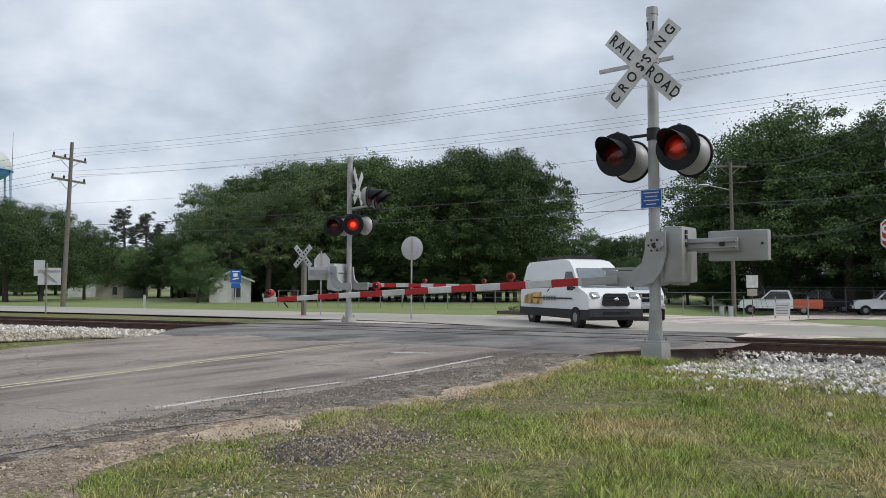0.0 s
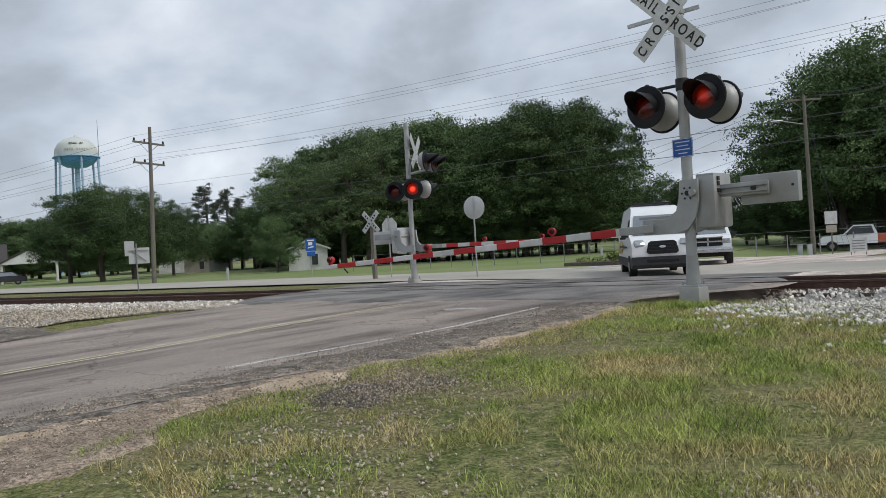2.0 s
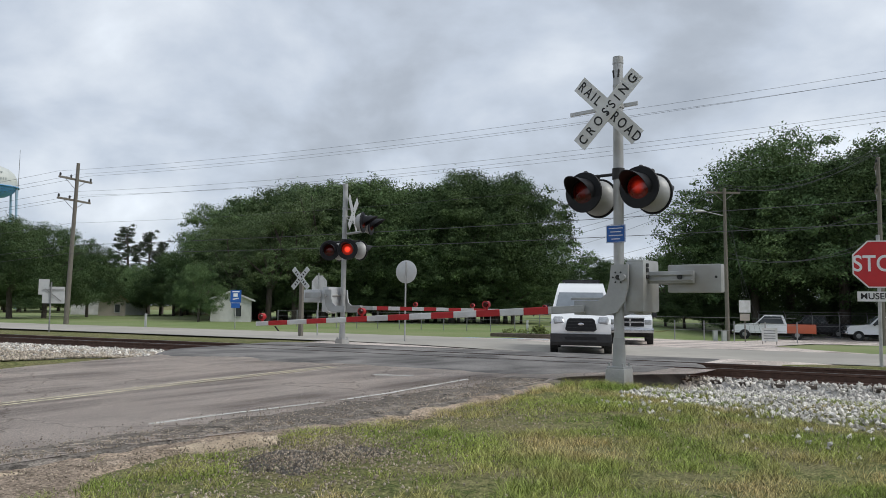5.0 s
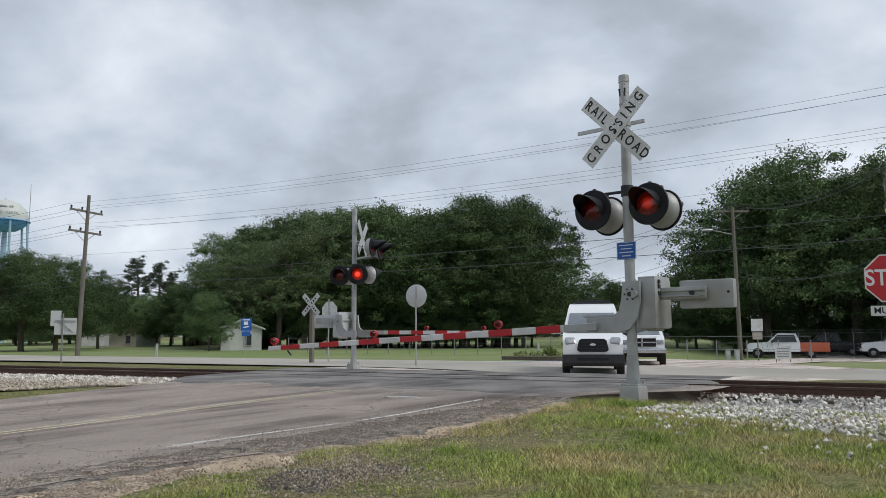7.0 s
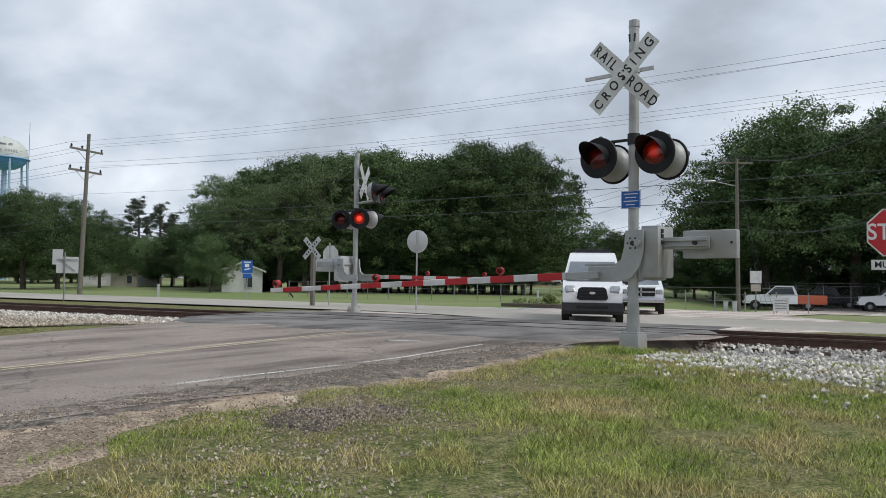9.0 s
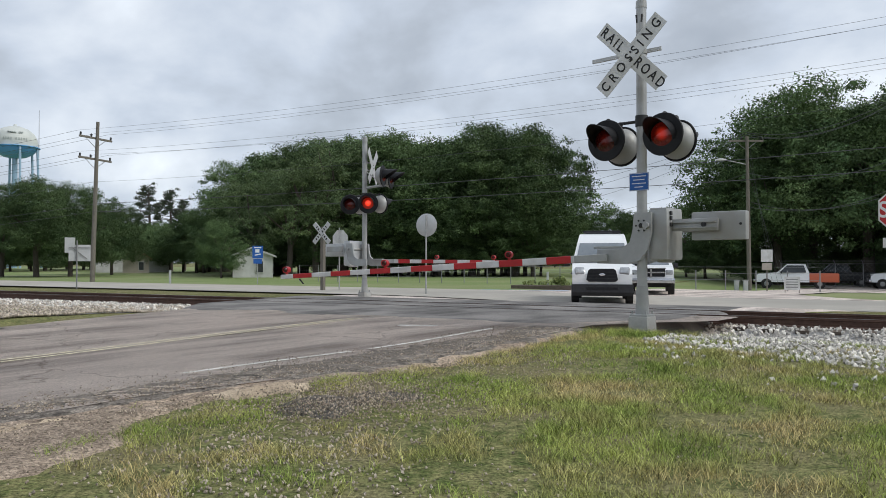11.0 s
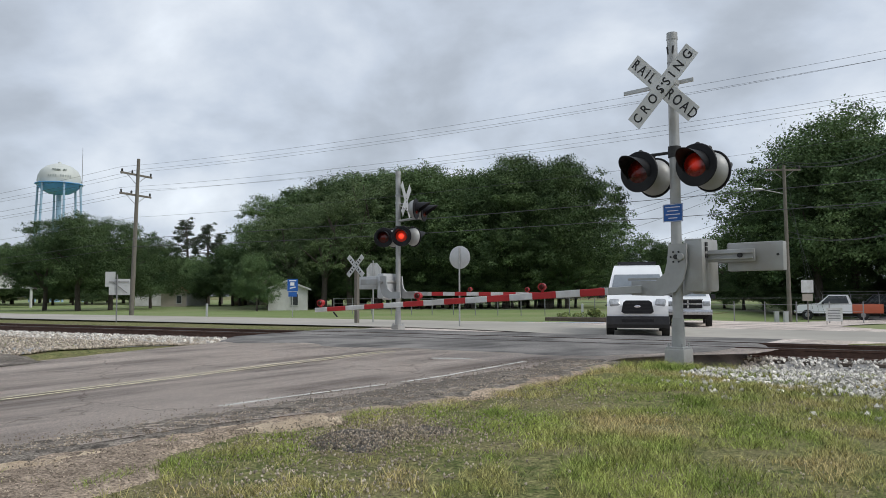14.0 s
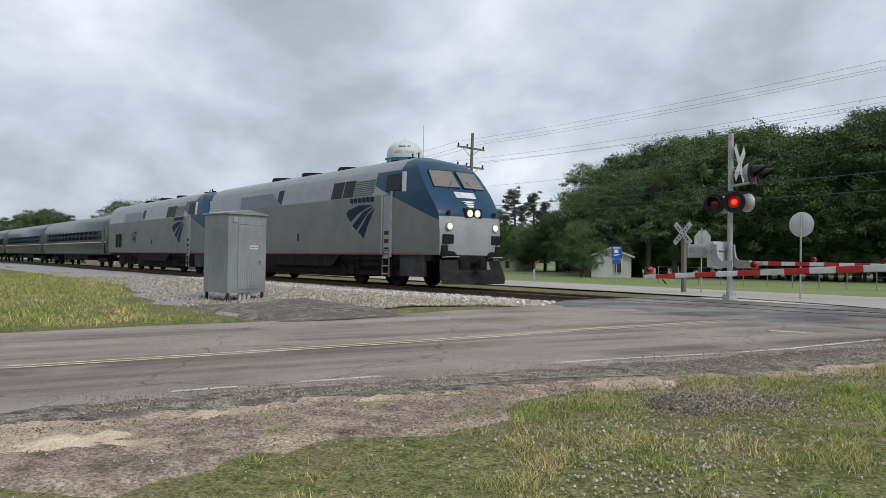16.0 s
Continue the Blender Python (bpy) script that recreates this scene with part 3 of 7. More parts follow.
    for v in span(-14, 10.5, 150):
        wide = max(0.18, step(BARE, v) * (1 + 0.45 * noise.noise((v * 0.6, 0, 4)) + 0.25 * noise.noise((v * 2.1, 0, 8))))
        u0 = step(ROAD_R, v) + 0.16 + 0.12 * noise.noise((v * 1.9, 0, 6)) + 0.08 * noise.noise((v * 6, 0, 6))
        row = []
        for k in (0, 0.06, 0.12, 0.2, 0.3, 0.4, 0.5, 0.6, 0.7, 0.8, 0.9, 1.0):
            x, y = xy(u0 - k * (wide + 0.2), v)
            q = min(1.0, k * (wide + 0.2) / 0.8)
            lo = land(x, y) + 0.03 + 0.012 * noise.noise((x * 4, y * 4, 0)) - (0.08 * (k - 0.8) / 0.2 if k > 0.8 else 0)
            row.append(bm.verts.new((x, y, (step(ROADZ, v) + 0.005) * (1 - q) + lo * q)))
        if prev:
            for i in range(11):
                bm.faces.new((prev[i], prev[i + 1], row[i + 1], row[i]))
        prev = row
    tagged(part("gravel_shoulder", bm, "gravel_dirt", smooth=True), "bare gravel and dirt shoulder along the road", "shoulder", kind="structure")
    rnd = random.Random(5)
    for u, v, a, b in ((3.55, 4.5, 0.60, 0.42), (4.75, 4.65, 0.55, 0.66), (5.35, 2.75, 0.95, 0.26), (5.8, 0.95, 0.85, 0.32), (5.3, -0.2, 0.7, 0.3), (6.2, -2.4, 1.3, 0.5)):
        bm = B()
        rings = []
        for k in (0, 0.25, 0.45, 0.6, 0.75, 0.88, 1.0):
            row = []
            for i in range(60):
                an = 2 * math.pi * i / 60
                rr = k * (1 + (0.9 if u < 4 else 0.6) * noise.noise((math.cos(an) * 1.6 + u, math.sin(an) * 1.6 + v, 2)))
                du, dv = math.cos(an) * b * rr, math.sin(an) * a * rr
                uu, vv = u + du - 0.22 * dv, v + dv
                x, y = xy(uu, vv)
                row.append(bm.verts.new((x, y, land(x, y) - 0.06 if k == 1.0 else land(x, y) + (0.05 if u < 4 else 0.058) - 0.07 * k * k + 0.05 * noise.noise((x * 2.3, y * 2.3, 41)) + 0.04 * noise.noise((x * 6, y * 6, 43)) + 0.02 * noise.noise((x * 15, y * 15, 44)))))
            rings.append(row)
        bm.faces.new(rings[0])
        for p, q in zip(rings, rings[1:]):
            for i in range(60):
                bm.faces.new((p[i], p[(i + 1) % 60], q[(i + 1) % 60], q[i]))
        bmesh.ops.remove_doubles(bm, verts=bm.verts, dist=0.001)
        if u < 4:
            tagged(part("gravel_patch", bm, "dark_gravel", smooth=True), "dark bare gravel patch in the verge grass", "gravel", kind="structure")
        else:
            tagged(part("sand_patch", bm, "sand", smooth=True), "bare patch of pale sand beside the road", "sand", kind="structure")


def stones(name, n, place, size, material, label, seed, kind="stuff", category="stones"):
    """Many small angular stones in one mesh; place(rng) gives x, y, z."""
    rng = random.Random(seed)
    base = [Vector(p) for p in ((1, 0, 0), (-1, 0, 0), (0, 1, 0), (0, -1, 0), (0, 0, 1), (0, 0, -1))]
    tri = [(0, 2, 4), (2, 1, 4), (1, 3, 4), (3, 0, 4), (2, 0, 5), (1, 2, 5), (3, 1, 5), (0, 3, 5)]
    V, F = [], []
    for _ in range(n):
        x, y, z = place(rng)
        s = size * rng.uniform(0.55, 1.35)
        e = Euler((rng.uniform(0, 6), rng.uniform(0, 6), rng.uniform(0, 6))).to_matrix()
        k = len(V)
        for b in base:
            p = e @ Vector((b.x * s * rng.uniform(0.7, 1.3), b.y * s * rng.uniform(0.6, 1.1), b.z * s * rng.uniform(0.5, 0.9)))
            V.append((x + p.x, y + p.y, z + p.z))
        F += [(k + a, k + b, k + c) for a, b, c in tri]
    return tagged(mesh_part(name, V, F, material), label, category, kind=kind)


def off_crossing(u, v):
    return not (step(ROAD_R, min(v, 23)) - 0.1 < u < step(ROAD_L, min(v, 23)) + 0.1)


def bed_z(v):
    return step([(-9, -0.5), (10.6, -0.3), (11.5, -0.38), (12.3, -0.50), (13.75, -0.475), (14.15, -0.37), (16.6, -0.37), (17.4, -0.45), (20, -0.55)], v)


def yard_z(v):
    return step([(-9, -9), (10.9, -9), (11.0, -0.30), (13.2, -0.33), (14.15, -0.36), (20, -9)], v)


def build_track():
    rng = random.Random(3)
    for sgn, lo, hi in ((1, -160, 2.4), (-1, 14.0, 420)):
        bm = B()
        us = span(lo, hi, 60) if hi < 50 else span(lo, 60, 50) + [90, 150, 260, 420]
        drape(bm, us, [11.3, 11.9, 12.7, 13.75, 14.15, 15.35, 16.6, 17.4, 18.1, 19.0], lambda x, y, u, v: bed_z(v) + 0.015 * noise.noise((x, y, 1)) - (0.2 if v < 11.5 or v > 18.9 else 0), shift=bend)
        tagged(part("ballast_bed", bm, "ballast_bed", smooth=True), "pale grey crushed stone ballast under the track", "ballast", kind="structure")
    track = thing("railway_track", Matrix(), "rusty steel railway track on dark wooden ties", "railway track", kind="structure")
    prof = [(-0.075, 0), (0.075, 0), (0.075, 0.02), (0.012, 0.04), (0.012, 0.13), (0.036, 0.142), (0.036, 0.178), (-0.036, 0.178), (-0.036, 0.142), (-0.012, 0.13), (-0.012, 0.04), (-0.075, 0.02)]
    for v in (TRACK - 0.755, TRACK + 0.755):
        bm = B()
        ends = []
        for u in (-160, 12, 420):
            ends.append([bm.verts.new((*xy(u, v + a + bend(u)), RAIL_Z - 0.178 + z)) for a, z in prof])
        for e0, e1 in zip(ends, ends[1:]):
            for i in range(len(prof)):
                j = (i + 1) % len(prof)
                bm.faces.new((e0[i], e0[j], e1[j], e1[i]))
        bm.faces.new(ends[0]); bm.faces.new(ends[-1][::-1])
        rail = part("rail", bm, "rust", track, "rust-brown steel rail")
        bm = B()
        tops = [[bm.verts.new((*xy(u, v + s + bend(u)), RAIL_Z + 0.003)) for s in (-0.03, 0.03)] for u in (-160, 12, 420)]
        for p, q in zip(tops, tops[1:]):
            bm.faces.new((p[0], p[1], q[1], q[0]))
        part("running_surface", bm, "rail_top", rail, "shiny worn top of the rail")
    bm = B()
    box(bm, (0, 0, 0), (0.22, 2.6, 0.17), bevel=0.012)
    tie0 = None
    for u in [k * 0.52 for k in range(-40, 5)] + [14.3 + k * 0.52 for k in range(0, 130)]:
        x, y = xy(u, TRACK + bend(u) + rng.uniform(-0.03, 0.03))
        an = math.atan2(DU.y, DU.x) + rng.uniform(-0.02, 0.02)
        m = Matrix.Translation((x, y, RAIL_Z - 0.178 - 0.083 - rng.uniform(0, 0.02))) @ Matrix.Rotation(an, 4, "Z")
        if tie0 is None:
            tie0 = part("tie", bm, "tie", track, "dark weathered wooden tie", m=m)
        else:
            t = new("tie", tie0.data); t.parent = track; t.matrix_basis = m

    def near(rg):
        while True:
            u, v = rg.choice((rg.uniform(-14, 2.6), rg.uniform(13.2, 40))), 11.2 + 3.6 * rg.random()
            lim = 11.5 + 0.5 * noise.noise((u * 0.7, 0, 0)) + (0.1 if u < 2 else 0)
            if (off_crossing(u, v) or (v > 12.4 and u < step(ROAD_R, v) + 0.55)) and v > lim:
                break
        x, y = xy(u, v + bend(u))
        return x, y, (bed_z(v) if u < 8 else max(bed_z(v), yard_z(v))) + 0.01 + rg.uniform(0, 0.05)
    stones("ballast", 17000, near, 0.042, "stone", "loose grey and white crushed ballast stones beside the rails", 11, category="ballast")

    def spill(rg):
        while True:
            u, v = rg.uniform(-14, 2.2), 6.0 + 5.7 * rg.random() ** 0.6
            lim = 8.2 + 0.75 * max(-1.5, min(2.6, u - 0.2)) + 0.6 * noise.noise((u * 0.7, 0, 51))
            if v > lim or (v > lim - 1.6 and rg.random() < 0.10):
                break
        x, y = xy(u, v)
        return x, y, land(x, y) + rg.uniform(0.0, 0.035)
    stones("spilled_ballast", 13000, spill, 0.036, "stone", "pale ballast stones spilled into the verge grass", 19, category="ballast")

    def cluster(rg):
        u, v, r = rg.choice(((0.1, 3.0, 0.16), (2.35, 2.6, 0.42), (3.1, 3.1, 0.3), (0.0, 7.1, 0.5), (1.8, 2.1, 0.4), (2.6, 3.6, 0.5), (3.4, 4.4, 0.5), (2.9, 2.1, 0.5)))
        x, y = xy(u + rg.gauss(0, r), v + rg.gauss(0, r))
        return x, y, land(x, y) + 0.012
    stones("pebbles", 1900, cluster, 0.0125, "stone_brown", "grey and brown pebbles in bare spots of the verge", 20, category="pebbles")

    def loose(rg):
        v = rg.uniform(0.2, 10.8)
        lo, hi = step(ROAD_R, v), step([(-4, 8.2), (0.5, 7.15), (3, 6.45), (4.3, 6.22), (5.9, 5.72), (7.3, 5.2), (8.3, 4.95), (10.5, 4.74)], v)
        u = lo + (hi - lo) * min(1.1, abs(rg.gauss(0.1, 0.45)))
        x, y = xy(u, v)
        return x, y, step(ROADZ, v) + 0.012
    stones("road_grit", 6000, loose, 0.009, "gravel_stone", "loose grit along the broken road edge", 21, category="gravel")

    bm = B()
    grid = []
    for u in span(13.7, 30, 48) + span(31, 60, 20) + [66, 74, 85, 100]:
        v0 = 4.3 + 2.2 * max(0.0, min(1.0, (u - 21) / 10)) + 0.7 * noise.noise((u * 0.5, 1, 1))
        row = []
        for k in span(0, 1, 30):
            v = v0 + (14.15 - v0) * k
            x, y = xy(u, v + bend(u))
            z = max(land(x, y) + 0.03, yard_z(v)) if v > 11.0 else land(x, y) + 0.03
            row.append(bm.verts.new((x, y, z + 0.04 * noise.noise((x * 0.8, y * 0.8, 4)) - (0.1 if k == 0 else 0.0))))
        grid.append(row)
    for a, b in zip(grid, grid[1:]):
        for i in range(29):
            bm.faces.new((a[i], a[i + 1], b[i + 1], b[i]))
    tagged(part("gravel_yard", bm, "ballast_bed", smooth=True), "strewn grey gravel between the cabinet and the track", "gravel", kind="structure")

    def yard(rg):
        while True:
            u, v = 13.6 + 26 * rg.random() ** 1.6, rg.uniform(4.2, 13.6)
            if off_crossing(u, v) and v > 4.6 + 0.2 * max(0, min(8, u - 21)) + 0.5 * noise.noise((u, v, 0)) and (v > 7.2 or (u > 17.2 and rg.random() < 0.55)):
                break
        x, y = xy(u, v + bend(u))
        return x, y, max(land(x, y), yard_z(v)) + 0.045
    stones("gravel_stones", 13000, yard, 0.034, "stone_brown", "loose pale gravel stones near the cabinet", 14, category="gravel")

    def verge(rg):
        while True:
            u, v = rg.uniform(-7, 4.5), rg.uniform(0, 11)
            x, y = xy(u, v)
            if u < step(ROAD_R, v) - 0.3 and noise.noise((x * 0.8, y * 0.8, 22)) > 0.08:
                break
        return x, y, land(x, y) + 0.008
    stones("verge_pebbles", 5000, verge, 0.009, "stone_brown", "pale pebbles scattered through the verge grass", 15, category="pebbles")

    def gravel(rg):
        v = rg.uniform(-3, 8)
        u = step(ROAD_R, v) - abs(rg.gauss(0, 1.1)) - 0.02
        if rg.random() < 0.25:
            u, v = 3.4 + rg.gauss(0, 0.45), 4.5 + rg.gauss(0, 0.45)
            x, y = xy(u, v)
            return x, y, land(x, y) + rg.uniform(0.04, 0.085)
        x, y = xy(u, v)
        return x, y, land(x, y) + 0.033
    stones("gravel", 12000, gravel, 0.009, "gravel_stone", "small loose gravel scattered over the dirt shoulder", 12, category="gravel")


def build_grass():
    rng = np.random.default_rng(4)
    V, F = [], []
    n = 0
    while n < 560000:
        near = rng.random() < 0.9
        u, v = (rng.uniform(-9, 7.5), 0.2 + 11.4 * rng.random() ** 1.25) if near else (14 + 36 * rng.random() ** 1.4, rng.uniform(-2, 10.2))
        edge = step(ROAD_R, v)
        if near and u > edge - 0.12:
            continue
        if not near and (u < step(ROAD_L, v) + 0.6 or (4.3 < v < 8 and u < 17.5) or (v > 3.5 + 0.2 * max(0, min(14, u - 19)) + 0.9 * noise.noise((u * 0.4, v * 0.4, 3)) and rng.random() < 0.93)):
            continue
        x, y = xy(u, v)
        dens = 0.55 + 1.3 * noise.noise((x * 0.9, y * 0.9, 0)) + 1.1 * noise.noise((x * 3.1, y * 3.1, 5))
        if near:
            shoulder = max(0.25, step(BARE, v) + 0.35 * noise.noise((x * 0.8, y * 0.8, 71)))
            if u > edge - shoulder:
                dens -= 1.0
            if ((u - 3.55) / 0.5) ** 2 + ((v - 4.5) / 0.6) ** 2 < rng.random() or ((u - 4.75) / 0.7) ** 2 + ((v - 4.65) / 0.6) ** 2 < 1:
                dens -= 0.9
            if u < 2.2 and v > 8.2 + 0.75 * max(-1.5, min(2.6, u - 0.2)):
                dens -= 0.75
            if ((u - 2.6) / 1.6) ** 2 + ((v - 2.4) / 1.8) ** 2 < 1:
                dens -= 0.5 + 0.5 * noise.noise((x * 1.6, y * 1.6, 81))
            dens += min(0.5, max(-0.1, (2.2 - u) * 0.11))
        if not near:
            dens += 0.35
        if rng.random() > dens:
            continue
        tall = 0.5 + 0.5 * noise.noise((x * 0.6, y * 0.6, 9))
        h = (0.015 + 0.05 * rng.random() + 0.11 * max(0, tall - 0.45) * rng.random() * (1 if near else 0.4) + 0.08 * max(0.0, noise.noise((x * 3.1, y * 3.1, 5))) * rng.random() + (0.10 * rng.random() if near and abs(x - 2.5) < 1.5 and abs(y - 11.0) < 0.9 else 0)) * (1.0 if near else 1.6)
        w = rng.uniform(0.0022, 0.005) * ((0.5 + 0.035 * max(0.0, v)) if near else 1.7)
        an = rng.uniform(0, 6.283)
        le = rng.uniform(0.3, 1.3) * h
        la = rng.uniform(0, 6.283)
        z = land(x, y) - 0.01
        dx, dy = math.cos(an) * w, math.sin(an) * w
        lx, ly = math.cos(la) * le, math.sin(la) * le
        k = len(V)
        V += [(x - dx, y - dy, z), (x + dx, y + dy, z), (x + dx * 0.7 + lx * 0.4, y + dy * 0.7 + ly * 0.4, z + h * 0.6), (x - dx * 0.7 + lx * 0.4, y - dy * 0.7 + ly * 0.4, z + h * 0.6), (x + lx, y + ly, z + h)]
        F += [(k, k + 1, k + 2, k + 3), (k + 3, k + 2, k + 4)]
        n += 1
    tagged(mesh_part("grass", V, F, "blade"), "short patchy green and straw grass blades on the verge", "grass", kind="stuff")


# ---- trees ----
def leaf_cloud(rng, blobs, n, size, flat=0.75, tufts=0):
    """Leaves strewn through round clumps (x, y, z, radius), denser at their skins; with tufts they gather in small sprays."""
    w = np.array([b[3] ** 2 for b in blobs]); w = w / w.sum()
    count = tufts or n
    idx = rng.choice(len(blobs), count, p=w)
    P = np.array([b[:3] for b in blobs])[idx]
    R = np.array([b[3] for b in blobs])[idx]
    d = rng.normal(size=(count, 3)); d /= np.linalg.norm(d, axis=1)[:, None]
    r = R * (0.55 + 0.5 * rng.random(count) ** 0.7)
    C = P + d * r[:, None] * np.array([1, 1, flat])
    if tufts:
        pick = rng.integers(0, tufts, n)
        wide = (0.10 + 0.16 * R * rng.uniform(0.6, 1.3, tufts))[pick]
        e = rng.normal(size=(n, 3)) * np.array([1, 1, 0.55])
        C = C[pick] + e * wide[:, None]
        d = 0.5 * d[pick] + 0.5 * e + np.array([0, 0, 0.7])
    a = rng.normal(size=(n, 3)) * 0.8 + d; a /= np.linalg.norm(a, axis=1)[:, None]
    t = np.cross(a, rng.normal(size=(n, 3))); t /= np.linalg.norm(t, axis=1)[:, None]
    b = np.cross(a, t)
    s = size * rng.uniform(0.5, 1.4, n)[:, None]
    q = rng.uniform(0.5, 0.9, n)[:, None]
    V = np.stack([C - t * s, C - b * s * q * 0.6 + t * s * 0.1, C + t * s, C + b * s * q], 1).reshape(-1, 3)
    F = np.arange(n * 4).reshape(n, 4)
    return V, F


def make_tree(seed, h, spread, label, leaf="leaf", n=85000, size=0.062, base=0.18, pine=False):
    rng = np.random.default_rng(seed)
    tree = thing("tree", Matrix(), label, "tree", "trees beyond the highway")
    bm = B()
    r0 = h * 0.028
    cyl(bm, (0, 0, -0.3), (0.02 * h, 0, h * 0.45), r0, r0 * 0.6, 10)
    blobs = []
    if pine:
        cyl(bm, (0.02 * h, 0, h * 0.45), (0.0, 0.02 * h, h * 0.96), r0 * 0.6, r0 * 0.15, 8)
        for i in range(70):
            z = h * rng.uniform(0.42, 1.0)
            k = spread * (1.2 - z / h) * rng.uniform(0.3, 1.5) + 0.15
            an = rng.uniform(0, 6.28)
            p = (math.cos(an) * k, math.sin(an) * k, z)
            cyl(bm, (0, 0, z - 0.3), p, 0.06, 0.03, 5)
            blobs.append((*p, rng.uniform(0.08, 0.17) * spread + 0.1))
    else:
        for i in range(9):
            an = i * 2.4 + rng.uniform(-0.4, 0.4)
            k = spread * rng.uniform(0.35, 0.7)
            z = h * rng.uniform(0.45, 0.78)
            cyl(bm, (0.01 * h, 0, h * rng.uniform(0.2, 0.42)), (math.cos(an) * k, math.sin(an) * k, z), r0 * 0.45, r0 * 0.12, 6)
        for i in range(34):
            f = rng.random()
            z = h * (base + 0.10 + (0.80 - base) * f)
            prof = math.sqrt(max(0.05, 1 - ((f - 0.36) / 0.72) ** 2))
            k = spread * prof * rng.uniform(0.45, 0.95)
            an = rng.uniform(0, 6.28)
            blobs.append((math.cos(an) * k, math.sin(an) * k, z, spread * rng.uniform(0.13, 0.29) * (0.7 + 0.3 * prof)))
        for i in range(80):
            f = 0.9 * rng.random()
            prof = math.sqrt(max(0.05, 1 - ((f - 0.36) / 0.72) ** 2))
            an, k = rng.uniform(0, 6.28), spread * prof * rng.uniform(0.85, 1.13)
            blobs.append((math.cos(an) * k, math.sin(an) * k, h * (base + 0.08 + (0.86 - base) * f), spread * rng.uniform(0.05, 0.12)))
        for i in range(6):
            blobs.append((rng.normal() * spread * 0.25, rng.normal() * spread * 0.25, h * rng.uniform(0.35, 0.8), spread * 0.36))
    part("trunk", bm, "bark", tree, "dark bark trunk and limbs", smooth=True)
    V, F = leaf_cloud(rng, blobs, n, size, 0.5 if pine else 0.75, n // 24 if pine else n // 60)
    mesh_part("crown", V, F, leaf, tree, "ragged leafy crown")
    return tree


def build_trees():
    protos = [make_tree(1, 10, 5.4, "broad dark green oak tree behind the lawn"),
              make_tree(2, 11, 4.9, "tall dark green broadleaf tree behind the lawn"),
              make_tree(3, 9.5, 5.6, "spreading dark green oak tree at the lawn's edge", base=0.12)]
    light = make_tree(4, 11, 4.2, "lighter green tree with an open top", "leaf_light", 30000, 0.06)
    pine = make_tree(5, 14, 3.0, "tall thin pine above the far woods", "leaf_pine", 15000, 0.085, pine=True)
    rng = random.Random(8)
    used = set()

    def put(p, az, dist, h, wide=1.0):
        x, y = 0.2 + dist * math.sin(radians(az)), -0.5 + dist * math.cos(radians(az))
        h *= rng.uniform(0.92, 1.08)
        k = h / p["h"]
        s = (k * wide, k * wide, k)
        m = Matrix.LocRotScale((x, y, land(x, y)), Euler((0, 0, rng.uniform(0, 6.28))), None)
        o = p["ob"]
        if p["ob"].name not in used:
            used.add(o.name)
            o.scale = (1, 1, 1)
            t = o
        else:
            t = copy_thing(o, m)
        t.matrix_basis = m
        t.scale = s
        return t

    A, Bt, C = [dict(ob=o, h=k) for o, k in zip(protos, (10, 11, 9.5))]
    Lt, Pn = dict(ob=light, h=11), dict(ob=pine, h=14)
    # the dark wood in the middle
    for az, d, h, p, w in ((-20.5, 78, 6.2, C, 1.0), (-18.3, 66, 7.1, A, 1.0), (-15.4, 62, 8.7, A, 1.05), (-12.0, 60, 9.6, Bt, 1.1), (-9.2, 62, 11.0, Bt, 1.05), (-6.5, 60, 11.5, A, 1.0), (-3.8, 58, 11.0, C, 1.05), (-1.0, 57, 11.0, A, 1.05), (2.2, 57, 12.4, Bt, 1.0), (1.6, 59, 11.4, C, 0.9), (-16.8, 72, 11.0, Bt, 1.1), (-10.5, 74, 12.6, C, 1.2), (-5, 75, 13.0, A, 1.2), (0.5, 72, 12.8, C, 1.2), (-13.5, 70, 11.5, C, 1.1), (-7.8, 73, 12.8, Bt, 1.2)):
        put(p, az, d * 1.3, h * 1.36, w)
    put(Lt, -10.6, 74, 14.0); put(Lt, -14.6, 72, 12.0); put(Lt, -12.6, 72, 11.8); put(Lt, -17.2, 74, 10.6)
    put(C, -19.4, 67, 5.0, 0.7)
    # gap with lower trees behind the van
    for az, d, h, p in ((8.2, 125, 10.5, A), (10.5, 120, 10.0, Bt), (13.0, 115, 10.0, C), (6.6, 130, 10.0, Bt), (11.8, 95, 5.5, A), (14.6, 105, 9.0, Bt)):
        put(p, az, d, h)
    # the great oaks on the far side street
    for az, d, h, p, w in ((18.9, 66, 10.4, A, 0.9), (20.6, 64, 12.8, Bt, 1.0), (22.6, 66, 15.6, C, 1.05), (26.0, 64, 16.0, A, 1.0), (29.5, 62, 14.8, Bt, 1.1), (33, 62, 13.5, C, 1.0), (37, 64, 13, A, 1.0), (22.5, 78, 14.8, A, 1.1), (25.5, 80, 16.5, Bt, 1.2), (31, 76, 15, C, 1.2), (43, 66, 13, Bt, 1.1), (50, 70, 12, A, 1.1)):
        put(p, az, d * 1.15, h * 1.17, w)
    for i in range(22):
        put((A, C)[i % 2], 14.5 + i * 1.3, rng.uniform(74, 82), rng.uniform(3.0, 5.5), 1.5)
    for i in range(30):
        put((A, C)[i % 2], -23 - i * 1.2, rng.uniform(118, 150), rng.uniform(3.0, 5.0), 2.0)
